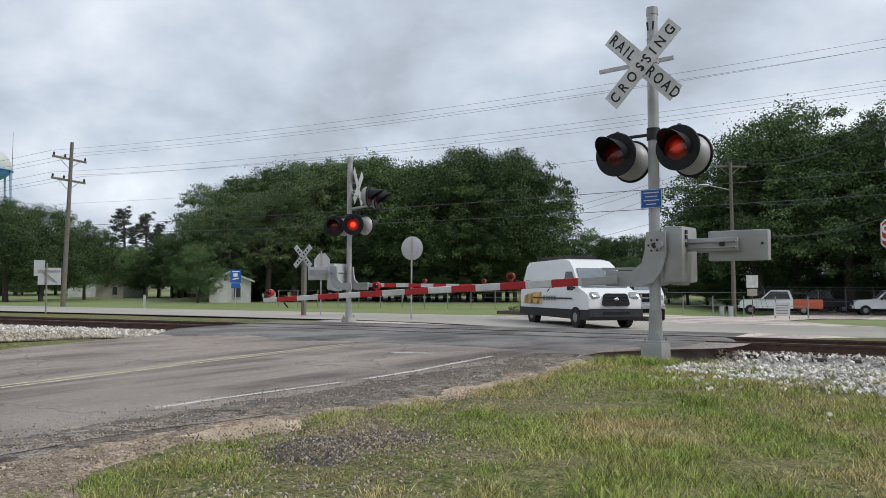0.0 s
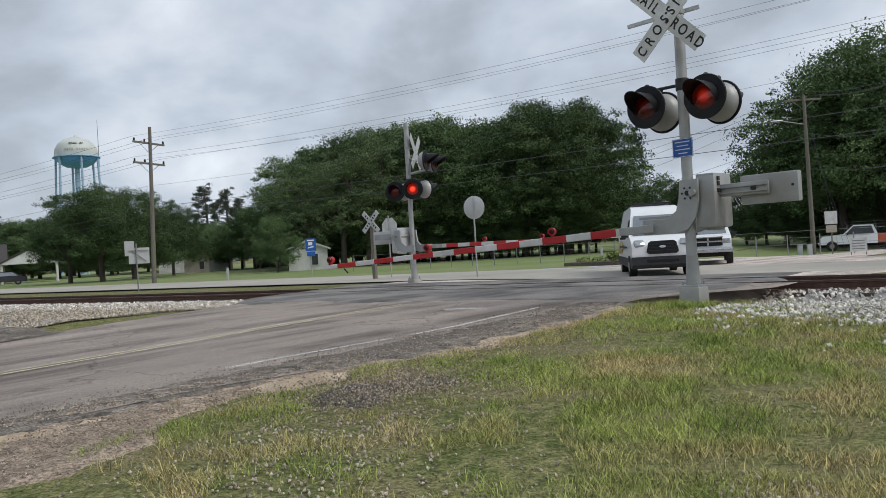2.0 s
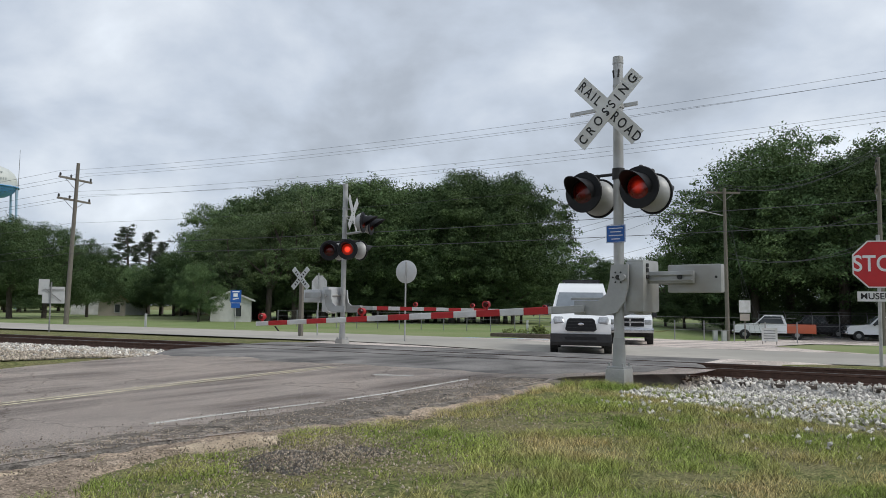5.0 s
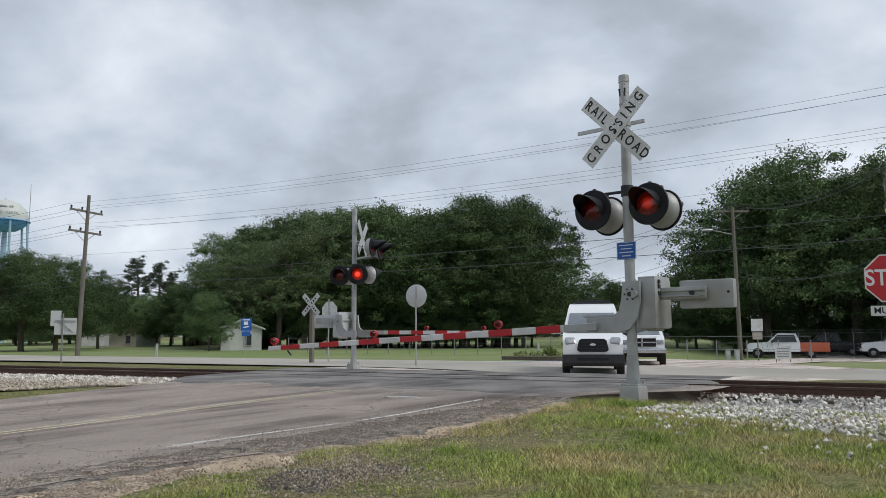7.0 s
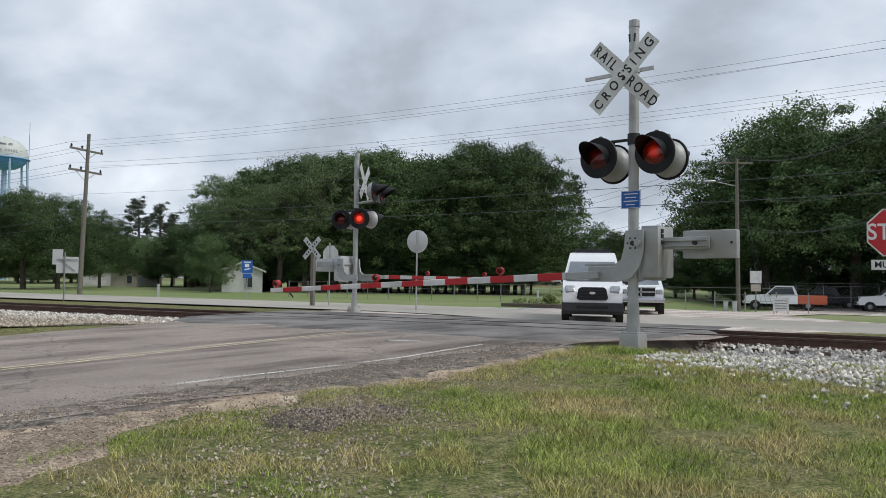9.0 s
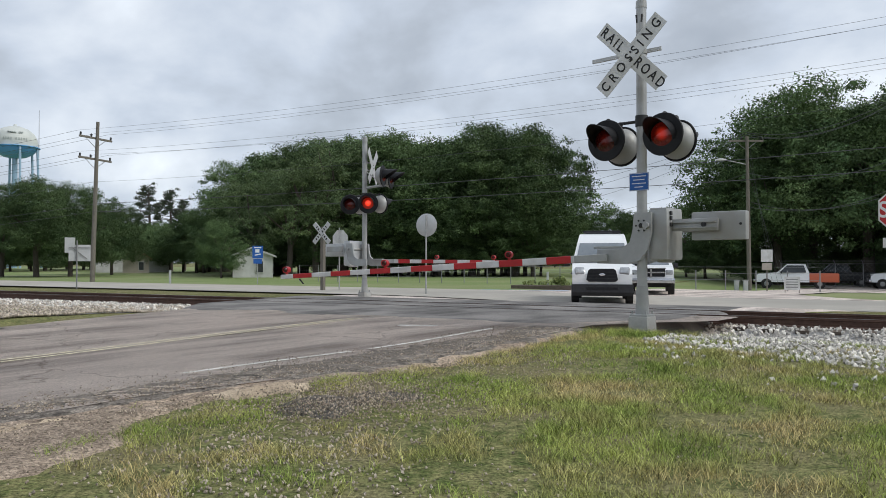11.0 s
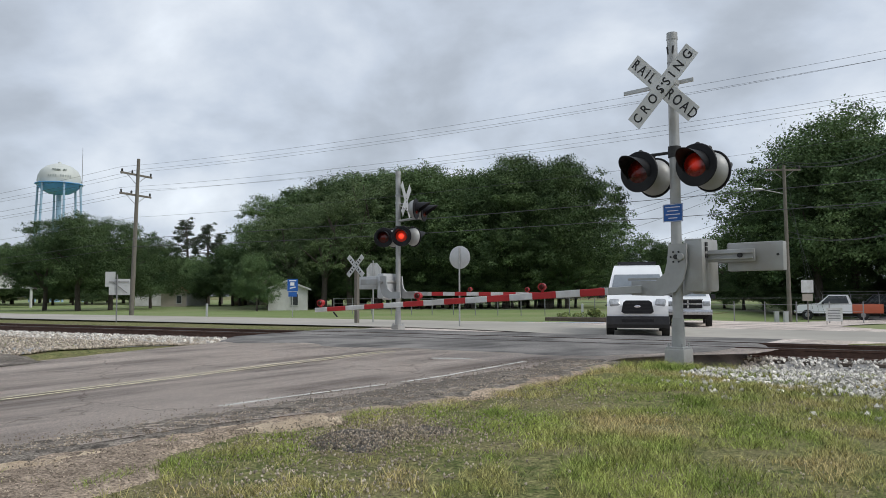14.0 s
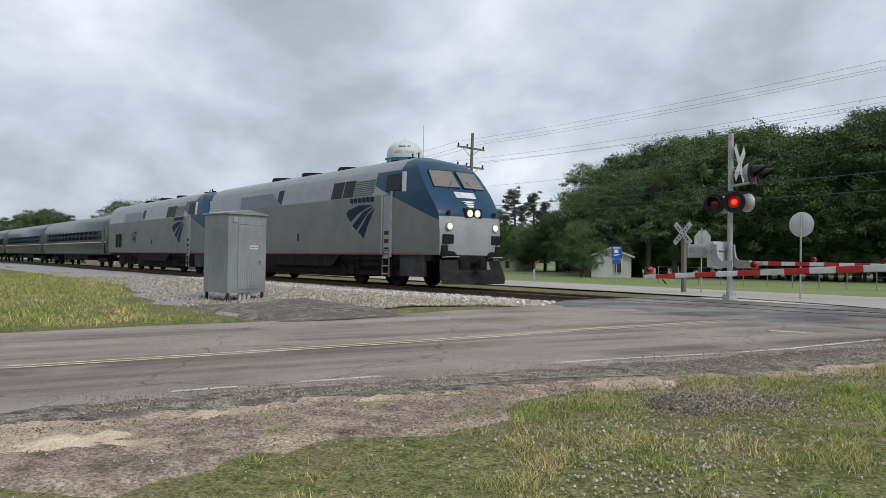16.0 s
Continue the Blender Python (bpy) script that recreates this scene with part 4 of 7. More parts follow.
    # oaks by the church lawn
    for az, d, h, p, w in ((-31.2, 77, 8.9, A, 1.0), (-29.2, 79, 8.4, C, 0.95), (-33.2, 80, 7.4, Bt, 1.0), (-26.6, 88, 7.6, C, 0.8), (-27.8, 90, 7.3, Bt, 0.9)):
        put(p, az, d, h, w)
    # far woods to the north-west
    for i in range(30):
        put((A, Bt, C)[i % 3], -24.5 - i * 1.15 + rng.uniform(-0.4, 0.4), rng.uniform(125, 190), rng.uniform(8.5, 11.5), 1.25)
    for i in range(14):
        put((A, Bt, C)[i % 3], -60 - i * 2.2, rng.uniform(150, 210), rng.uniform(8, 11), 1.4)
    for az, d, h in ((-24.2, 118, 14.5), (-22.7, 120, 13.2), (-21.8, 125, 13), (-37.5, 150, 13.5), (-41, 160, 13), (-35.4, 170, 14)):
        put(Pn, az, d, h * 0.86)
    for i in range(9):
        put((A, Bt, C)[i % 3], -25.5 + i * 0.9, rng.uniform(100, 115), rng.uniform(5.2, 7.2), 1.1)
    # woods behind the camera close the place
    for i in range(36):
        put((A, Bt, C)[i % 3], 60 + i * 5.8, rng.uniform(60, 90), rng.uniform(9, 12), 1.5)
    # undergrowth in front of the middle wood
    for i in range(40):
        put((A, C, Bt)[i % 3], -18.5 + i * 0.58, rng.uniform(73, 80), rng.uniform(3.2, 6.2), 1.5)


build_ground()
build_road()
build_track()
build_grass()
build_trees()


# ---- crossing signals ----
ARM, FACE = Vector((-0.79, 0.613, 0)), Vector((-0.613, -0.79, 0))
TEXT = Matrix(((-1, 0, 0, 0), (0, 0, 1, 0), (0, 1, 0, 0), (0, 0, 0, 1)))  # text plane: right is -x, up is z, faces +y


def frame_at(x, y, z, turn=0.0):
    m = Matrix(((ARM.x, FACE.x, 0, x), (ARM.y, FACE.y, 0, y), (0, 0, 1, z), (0, 0, 0, 1)))
    return m @ Matrix.Rotation(radians(turn), 4, "Z")


def signal_lamp(parent, x, y, z, face, lit, tilt=0.0):
    """A flasher: black target disc, hood, red lens and grey back housing; face is +1 or -1 along local y."""
    m = Matrix.Translation((x, y, z)) @ Matrix.Rotation(radians(tilt), 4, "Z") @ (Matrix() if face > 0 else Matrix.Rotation(math.pi, 4, "Z"))
    to_y = Matrix.Rotation(radians(-90), 4, "X")
    bm = B()
    lathe(bm, [(0.255, 0.0), (0.262, 0.012), (0.255, 0.028), (0.16, 0.03)], 32, to_y)
    disc = part("signal_lamp", bm, "black", parent, "round black flasher with a hooded red lens", smooth=True, m=m)
    bm = B()
    lathe(bm, [(0.235, -0.004), (0.228, -0.05), (0.19, -0.12), (0.12, -0.165), (0.03, -0.175)], 28, to_y)
    part("housing", bm, "galv", disc, "grey domed lamp housing", smooth=True)
    bm = B()
    n = 22
    rows = []
    for k in (0.0, 0.5, 1.0):
        row = []
        for i in range(n + 1):
            an = radians(-28 + 236 * i / n)
            reach = (0.36 * max(0.12, 0.35 + 0.65 * math.sin(an))) * k
            r = 0.165 - 0.012 * k
            for q in (0, 0.006):
                row.append(bm.verts.new((math.cos(an) * (r + q), 0.028 + reach, math.sin(an) * (r + q))))
        rows.append(row)
    for a, b in zip(rows, rows[1:]):
        for i in range(n):
            bm.faces.new((a[2 * i], a[2 * i + 2], b[2 * i + 2], b[2 * i]))
            bm.faces.new((a[2 * i + 1], b[2 * i + 1], b[2 * i + 3], a[2 * i + 3]))
    e = rows[-1]
    for i in range(n):
        bm.faces.new((e[2 * i], e[2 * i + 2], e[2 * i + 3], e[2 * i + 1]))
    part("hood", bm, "black", disc, "black visor", smooth=True)
    bm = B()
    lathe(bm, [(0.150, 0.028), (0.13, 0.036), (0.08, 0.044), (0.01, 0.048)], 28, to_y)
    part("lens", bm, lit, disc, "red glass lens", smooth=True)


def crossbuck(parent, m, lettered=True):
    paint = "sign_white" if lettered else "sign_back"
    bm = B()
    box(bm, (0, 0.014, 0), (1.22, 0.006, 0.229), (0, -45, 0), bevel=0.002)
    a = part("blade", bm, paint, parent, "white crossbuck blade with black letters", m=m)
    bm = B()
    box(bm, (0, 0.022, 0), (1.22, 0.006, 0.229), (0, 45, 0), bevel=0.002)
    b = part("blade", bm, paint, parent, "white crossbuck blade with black letters", m=m)
    if lettered:
        mm = TEXT
        for word, p, host, y, ang in (("CROSSING", 0.0, b, 0.027, 45), ("RAIL", -0.375, a, 0.019, -45), ("ROAD", 0.375, a, 0.019, -45)):
            loc = Matrix.Translation((0, y, 0)) @ mm @ Matrix.Rotation(radians(ang), 4, "Z") @ Matrix.Translation((p, -0.005, 0)) @ Matrix.Diagonal((0.86, 1.06, 1, 1))
            lettering("lettering", word, 0.178, "letter", host, loc, spread=1.75 if word == "CROSSING" else 1.45)
    for x, z in ((0, 0.05), (0, -0.05)):
        bm = B()
        cyl(bm, (x, 0.022, z), (x, 0.034, z), 0.014, seg=8)
        part("bolt", bm, "dark", b)


def gate_signal(m, height, label, tip, lit, far=False):
    """A crossing signal: mast on a foundation, crossbuck, two pairs of flashers, gate mechanism, counterweight and striped arm. z = 0 is the foundation's top."""
    g = thing("crossing_signal", m, label, "crossing signal", "railway crossing signals")
    bm = B()
    box(bm, (0, 0, -0.15), (0.27, 0.27, 0.38), bevel=0.015, taper=(0.94, 0.94))
    part("foundation", bm, "concrete", g, "weathered concrete foundation block", smooth=True)
    bm = B()
    box(bm, (0, 0, 0.05), (0.23, 0.23, 0.03), bevel=0.005)
    cyl(bm, (0, 0, 0.06), (0, 0, 0.42), 0.085, 0.07, 18)
    for sx in (-1, 1):
        for sy in (-1, 1):
            cyl(bm, (sx * 0.09, sy * 0.09, 0.03), (sx * 0.09, sy * 0.09, 0.11), 0.012, seg=6)
    part("base_casting", bm, "galv", g, "flared cast mast base with anchor bolts", smooth=True)
    bm = B()
    cyl(bm, (0, 0, 0.06), (0, 0, height), 0.064, 0.064, 22)
    mast = part("mast", bm, "galv_pole", g, "pale grey round metal mast", smooth=True)
    bm = B()
    cyl(bm, (0, 0, height - 0.06), (0, 0, height + 0.03), 0.070, 0.066, 20)
    part("cap", bm, "galv", mast, "", smooth=True)
    bm = B()
    cyl(bm, (0, 0, height - 0.36), (0, 0, height - 0.34), 0.068, seg=20)
    part("band", bm, "galv", mast, "", smooth=True)
    # dark boxes on the surface imitate the shade inside two cutouts
    for sx in (-0.035, 0.035):
        bm = B()
        box(bm, (sx, 0.056, height - 0.2), (0.018, 0.02, 0.10), (0, 6 if sx > 0 else -6, 0), bevel=0.004)
        part("slot", bm, "dark", mast, "dark slot near the mast top")
    zc = height - 0.72
    for dz in (0.10, -0.10):
        bm = B()
        cyl(bm, (0, 0, zc + dz - 0.025), (0, 0, zc + dz + 0.025), 0.074, seg=18)
        box(bm, (0, 0.16, zc + dz), (0.05, 0.24, 0.03))
        part("bracket", bm, "galv", mast, "", smooth=True)
    bm = B()
    box(bm, (0.26, -0.10, zc + 0.13), (0.92, 0.03, 0.05), (0, 3, 8), bevel=0.004)
    part("crossarm", bm, "sign_back", mast, "narrow grey sign seen edge-on") if not far else bm.free()
    crossbuck(g, Matrix.Translation((0, 0.27, zc)) @ Matrix.Rotation(radians(-60 if far else 0), 4, "Z") @ Matrix.Scale(0.93, 4), not far)
    # flashers
    zl = height - 1.72
    bm = B()
    cyl(bm, (-0.42, 0, zl + 0.23), (0.42, 0, zl + 0.23), 0.02, seg=10)
    cyl(bm, (0, 0, zl + 0.16), (0, 0, zl + 0.30), 0.078, seg=18)
    for s in (-0.38, 0.38):
        cyl(bm, (s, -0.2, zl + 0.24), (s, 0.2, zl + 0.24), 0.016, seg=8)
        for y in (-0.16, 0.16):
            cyl(bm, (s, y, zl + 0.1), (s, y, zl + 0.25), 0.024, seg=10)
            ball(bm, (s, y, zl + 0.25), 0.036, 10, 6)
    part("lamp_arm", bm, "dark", mast, "dark pipe arm that carries the flashers", smooth=True)
    if not far:
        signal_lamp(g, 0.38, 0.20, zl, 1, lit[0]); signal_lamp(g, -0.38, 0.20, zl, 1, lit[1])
        signal_lamp(g, 0.38, -0.20, zl - 0.03, -1, "lens_dark"); signal_lamp(g, -0.38, -0.20, zl - 0.03, -1, "lens_dark", -6)
    else:
        signal_lamp(g, 0.38, 0.20, zl, 1, "lens_dark"); signal_lamp(g, -0.38, 0.20, zl, 1, "lens_dark")
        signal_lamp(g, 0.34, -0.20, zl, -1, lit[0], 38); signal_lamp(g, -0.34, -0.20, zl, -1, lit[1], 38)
        # a second pair on a side bracket
        bm = B()
        cyl(bm, (0, 0, zl + 0.42), (0.62, 0.1, zl + 0.48), 0.032, seg=10)
        cyl(bm, (0.05, 0, zl + 0.85), (0.5, 0.08, zl + 0.55), 0.014, seg=8)
        cyl(bm, (0.62, 0.1, zl + 0.45), (0.62, 0.1, zl + 0.9), 0.03, seg=10)
        cyl(bm, (0.45, 0.4, zl + 0.9), (0.78, -0.2, zl + 0.86), 0.02, seg=8)
        part("side_bracket", bm, "galv_pole", mast, "pipe bracket for the side flashers", smooth=True)
        for dx, dy in ((0.50, 0.34), (0.80, -0.24)):
            signal_lamp(g, dx + 0.1, dy, zl + 0.66, 1, "lens_dark", -62)
    if not far:
        bm = B()
        box(bm, (0, 0.078, height - 2.26), (0.262, 0.004, 0.222), bevel=0.0)
        s = part("emergency_sign", bm, "sign_blue", g, "small blue emergency notice with white lines")
        bm = B()
        for i, w in enumerate((0.19, 0.15, 0.19, 0.12)):
            box(bm, (0, 0.082, height - 2.19 - i * 0.045), (w, 0.002, 0.011))
        for sx in (-1, 1):
            box(bm, (sx * 0.125, 0.082, height - 2.26), (0.005, 0.002, 0.21))
        for sz in (-1, 1):
            box(bm, (0, 0.082, height - 2.26 + sz * 0.105), (0.25, 0.002, 0.005))
        part("print", bm, "letter_white", s, "unreadable white print")
    # mechanism
    bm = B()
    box(bm, (-0.235, -0.18, 1.06), (0.25, 0.48, 0.64), bevel=0.045, taper=(0.97, 0.97))
    box(bm, (-0.235, -0.18, 1.372), (0.22, 0.45, 0.03), bevel=0.012)
    box(bm, (-0.235, -0.18, 0.76), (0.14, 0.26, 0.10), bevel=0.03)
    mech = part("gate_mechanism", bm, "sign_back" if far else "galv", g, "rounded grey metal gate mechanism housing", smooth=True)
    for dz in (0.06, -0.02, 0.12):
        bm = B()
        box(bm, (-0.366, -0.04, 1.2 + dz), (0.02, 0.05, 0.05), bevel=0.006)
        part("latch", bm, "dark", mech)
    bm = B()
    cyl(bm, (-0.12, -0.52, 1.17), (-0.12, 0.16, 1.17), 0.04, seg=14)
    part("shaft", bm, "galv", mech, "", smooth=True)
    # gate arm and what turns with it, posed about the pivot
    lean = math.degrees(math.asin(-0.058)) if not far else -0.3
    bm = B()
    curve = [(-0.13, 0.16), (0.10, 0.16), (0.12, -0.05), (0.16, -0.2), (0.28, -0.29), (0.62, -0.29), (0.62, -0.47), (0.2, -0.48), (0.02, -0.43), (-0.08, -0.3), (-0.13, -0.1)]
    if far:
        curve = [(x, z * 0.9) for x, z in curve]
    for y in (0.10, -0.46):
        prism(bm, [(x, z) for x, z in curve], 0.035, Matrix.Translation((-0.05, y, 1.17)) @ Matrix.Rotation(radians(90), 4, "X"))
    sup = part("arm_bracket", bm, "galv", g, "curved grey cast arm bracket")
    bm = B()
    for k in range(6):
        an = k * math.pi / 3
        cyl(bm, (-0.05 + 0.07 * math.cos(an), 0.12, 1.17 + 0.07 * math.sin(an)), (-0.05 + 0.07 * math.cos(an), 0.13, 1.17 + 0.07 * math.sin(an)), 0.012, seg=6)
    cyl(bm, (-0.05, 0.12, 1.17), (-0.05, 0.14, 1.17), 0.03, seg=10)
    part("bolt_ring", bm, "dark", sup)
    bm = B()
    box(bm, (0.42, 0.05, 0.905), (0.42, 0.10, 0.03), bevel=0.004)
    part("shelf", bm, "galv", sup)
    # counterweight arms
    bm = B()
    for y in (-0.10, -0.48):
        box(bm, (-0.62, y, 1.17), (0.62, 0.03, 0.15), bevel=0.012)
        box(bm, (-0.64, y + 0.03, 1.20), (0.54, 0.03, 0.012))
        box(bm, (-0.64, y + 0.03, 1.135), (0.54, 0.03, 0.012))
    cwa = part("counterweight_arm", bm, "galv", g, "grey channel arm of the counterweight", smooth=True)
    bm = B()
    box(bm, (-0.90, -0.22, 1.155), (0.66, 0.12, 0.34), bevel=0.02)
    part("counterweight", bm, "galv" if not far else "sign_back", cwa, "flat grey counterweight block with one bolt hole", smooth=True)
    bm = B()
    cyl(bm, (-1.17, -0.16, 1.17), (-1.17, -0.153, 1.17), 0.016, seg=10)
    part("bolt", bm, "dark", cwa)
    bm = B()
    cyl(bm, (-0.76, -0.085, 1.17), (-0.76, -0.06, 1.17), 0.03, seg=8)
    part("bolt", bm, "dark", cwa)
    # arm in painted stripes
    L = tip
    x0 = 0.42
    arm_m = Matrix.Translation((-0.05, 0.02, 0.775 if not far else 0.86)) @ Matrix.Rotation(radians(18.5), 4, "Z") @ Matrix.Translation((x0 + 0.05, 0, 0)) @ Matrix.Rotation(radians(-lean), 4, "Y")
    root_h, tip_h = 0.10, 0.064
    n_red = 7
    edges, x = [], L - x0
    cuts = [x, x - 0.22]
    while len(cuts) < 2 + 2 * n_red - 1:
        cuts.append(cuts[-1] - 0.325)
    cuts.append(0.42); cuts.append(0)
    arm = None
    for i, (b, a) in enumerate(zip(cuts, cuts[1:])):
        red = 1 <= i <= 2 * n_red - 1 and i % 2 == 1
        bm = B()
        ha, hb = [root_h + (tip_h - root_h) * q / (L - x0) for q in (a, b)]
        y0, y1 = -0.028, 0.028
        vs = [bm.verts.new(p) for p in ((a, y0, -ha / 2), (a, y1, -ha / 2), (a, y1, ha / 2), (a, y0, ha / 2), (b, y0, -hb / 2), (b, y1, -hb / 2), (b, y1, hb / 2), (b, y0, hb / 2))]
        for f in ((0, 1, 2, 3), (7, 6, 5, 4), (0, 4, 5, 1), (1, 5, 6, 2), (2, 6, 7, 3), (3, 7, 4, 0)):
            bm.faces.new([vs[k] for k in f])
        bmesh.ops.bevel(bm, geom=bm.edges[:], offset=0.006, segments=1, affect="EDGES")
        if arm is None:
            arm = part("gate_arm", bm, "arm_white", g, "red and white striped gate arm with red lamps", m=arm_m)
        else:
            part("stripe", bm, "arm_red" if red else ("galv" if a < 0.01 else "arm_white"), arm, "red reflective stripe" if red else "white reflective stripe")
    for k, q in enumerate((L - x0 - 0.1, 3.15, 1.3) if not far else (L - x0 - 0.1, 3.1, 1.6)):
        hh = root_h + (tip_h - root_h) * q / (L - x0)
        bm = B()
        cyl(bm, (q, 0, hh / 2), (q, 0, hh / 2 + 0.05), 0.02, seg=8)
        cyl(bm, (q, -0.04, hh / 2 + 0.07), (q, 0.04, hh / 2 + 0.07), 0.05, seg=14)
        lamp = part("arm_lamp", bm, "arm_red", arm, "small red lamp on the gate arm", smooth=True)
        for s in (-1, 1):
            bm = B()
            cyl(bm, (q, s * 0.04, hh / 2 + 0.07), (q, s * 0.06, hh / 2 + 0.07), 0.037, 0.026, 14)
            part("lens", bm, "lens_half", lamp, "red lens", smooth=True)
    bm = B()
    cyl(bm, (L - x0 - 0.32, 0, -0.05), (L - x0 - 0.38, 0, -0.12), 0.012, seg=6)
    part("tip_bracket", bm, "dark", arm)
    return g


NEAR_X, NEAR_Y = 2.49, 11.27
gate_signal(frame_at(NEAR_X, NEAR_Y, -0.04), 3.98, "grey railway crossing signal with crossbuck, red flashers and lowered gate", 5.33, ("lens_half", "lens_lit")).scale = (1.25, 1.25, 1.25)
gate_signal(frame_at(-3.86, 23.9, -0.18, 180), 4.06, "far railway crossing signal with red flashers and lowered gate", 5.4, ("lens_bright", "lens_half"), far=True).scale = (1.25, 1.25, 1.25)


# ---- signs and posts ----
def face_to(x, y, z, tx, ty):
    """A pose whose +y looks from (x, y) to (tx, ty)."""
    an = math.atan2(ty - y, tx - x) - math.pi / 2
    return Matrix.Translation((x, y, z)) @ Matrix.Rotation(an, 4, "Z")


def ngon(n, r, turn=0.0):
    return [(r * math.cos(2 * math.pi * i / n + turn), r * math.sin(2 * math.pi * i / n + turn)) for i in range(n)]


TO_Y = Matrix.Rotation(radians(90), 4, "X")


def post(parent, h, r=0.03, material="galv_pole", y=0.0):
    bm = B()
    cyl(bm, (0, y, -0.25), (0, y, h), r, r, 10)
    return part("post", bm, material, parent, "", smooth=True)


def stop_sign(m, z, back=False, r=0.41):
    s = thing("stop_sign", m, "large red octagonal stop sign on a steel post" if not back else "back of an octagonal sign on a post", "sign")
    k = r / 0.335
    post(s, z + r * 1.15, 0.03 if back else 0.045)
    bm = B()
    prism(bm, ngon(8, r, math.pi / 8), 0.004, Matrix.Translation((0, 0.056, z)) @ TO_Y)
    p = part("border", bm, "sign_white", s, "white edge of the octagon")
    if not back:
        bm = B()
        prism(bm, ngon(8, r * 0.94, math.pi / 8), 0.004, Matrix.Translation((0, 0.061, z)) @ TO_Y)
        part("panel", bm, "sign_red", p, "red octagonal panel")
        lettering("lettering", "STOP", 0.27 * k, "letter_white", p, Matrix.Translation((0, 0.066, z)) @ TEXT @ Matrix.Diagonal((0.95, 1.1, 1, 1)))
        bm = B()
        box(bm, (0, 0.056, z - r - 0.085 * k), (0.52 * k, 0.004, 0.13 * k))
        pl = part("name_plate", bm, "sign_white", s, "small white plate under the octagon")
        lettering("lettering", "MUSEUM", 0.115 * k, "letter", pl, Matrix.Translation((0, 0.0605, z - r - 0.085 * k)) @ TEXT)
    return s


def disc_sign():
    x, y = -2.25, 29.4
    s = thing("disc_sign", face_to(x, y, -0.42, 2.0, 40), "round warning sign seen from its grey back", "sign")
    post(s, 3.15, 0.032, y=-0.03)
    bm = B()
    lathe(bm, [(0.455, -0.002), (0.458, 0), (0.455, 0.002)], 36, Matrix.Translation((0, 0.008, 2.76)) @ TO_Y)
    part("disc", bm, "sign_back", s, "pale metal disc", smooth=True)


def old_crossbuck():
    x, y = -7.2, 33.0
    s = thing("wooden_crossbuck", face_to(x, y, -0.45, -14, 20), "old weathered crossbuck on a wooden post", "sign")
    bm = B()
    box(bm, (0, -0.08, 1.3), (0.17, 0.17, 3.2), bevel=0.02)
    part("post", bm, "wood_pole", s, "grey weathered timber post")
    for a in (45, -45):
        bm = B()
        box(bm, (0, 0.02 + a * 0.0003, 2.62), (1.22, 0.03, 0.22), (0, a, 0), bevel=0.003)
        part("blade", bm, "sign_back", s, "weathered pale blade")
        bm = B()
        for k in (-0.38, -0.24, -0.1, 0.1, 0.24, 0.38):
            c, q = math.cos(radians(a)), math.sin(radians(a))
            box(bm, (k * c, 0.04 + a * 0.0003, 2.62 - k * q), (0.06, 0.004, 0.10), (0, a, 0))
        part("print", bm, "dark", s)


def plates_sign():
    x, y = -19.3, 34.6
    s = thing("road_sign", face_to(x, y, -0.45, -30, 52), "two road sign panels seen from the back on one post", "sign")
    post(s, 2.35, 0.035, "fence", y=-0.04)
    for cx, cz, w, h in ((0.12, 1.75, 0.95, 0.78), (-0.30, 2.12, 0.45, 0.72)):
        bm = B()
        box(bm, (cx, 0.01 + cz * 0.01, cz), (w, 0.006, h), bevel=0.002)
        part("panel", bm, "sign_back", s, "pale grey back of a sign panel")
    bm = B()
    box(bm, (0.1, -0.02, 1.75), (0.9, 0.02, 0.04), (0, 40, 0)); box(bm, (0.1, -0.02, 2.0), (0.9, 0.02, 0.04))
    part("brace", bm, "fence", s)


def blue_sign():
    x, y = -13.5, 44.4
    s = thing("blue_sign", face_to(x, y, -0.47, 0.2, -0.5), "blue road sign with a white symbol on a post", "sign")
    post(s, 2.3, 0.03)
    bm = B()
    box(bm, (0, 0.04, 1.95), (0.62, 0.006, 0.75), bevel=0.002)
    p = part("panel", bm, "sign_blue", s, "blue panel")
    bm = B()
    box(bm, (0, 0.04, 1.40), (0.5, 0.006, 0.28), bevel=0.002)
    part("arrow_plate", bm, "sign_blue", s, "small blue plate")
    bm = B()
    box(bm, (0.02, 0.046, 2.02), (0.24, 0.003, 0.20)); box(bm, (0, 0.046, 1.80), (0.34, 0.003, 0.07), (0, 12, 0)); box(bm, (0, 0.046, 2.22), (0.42, 0.003, 0.06))
    part("symbol", bm, "letter_white", p)


def edge_sign():
    x, y = -14.3, 6.45
    s = thing("sign_post", face_to(x, y, land(x, y), x + 4.7, y + 8.8), "galvanized post with two signs turned edge-on", "sign")
    bm = B()
    cyl(bm, (0, 0, -0.2), (0, 0, 3.75), 0.055, 0.055, 14)
    part("post", bm, "galv", s, "grey steel post", smooth=True)
    for z, h in ((2.75, 0.62), (3.45, 0.32)):
        bm = B()
        box(bm, (0, 0.16, z + 0.1), (0.6, 0.01, h), bevel=0.003)
        part("panel", bm, "sign_back", s, "sign panel")
    bm = B()
    for z in (2.6, 2.95, 3.45):
        cyl(bm, (0, 0, z), (0, 0, z + 0.06), 0.066, seg=14)
        box(bm, (0, 0.09, z + 0.03), (0.05, 0.16, 0.04))
    part("clamp", bm, "galv", s)


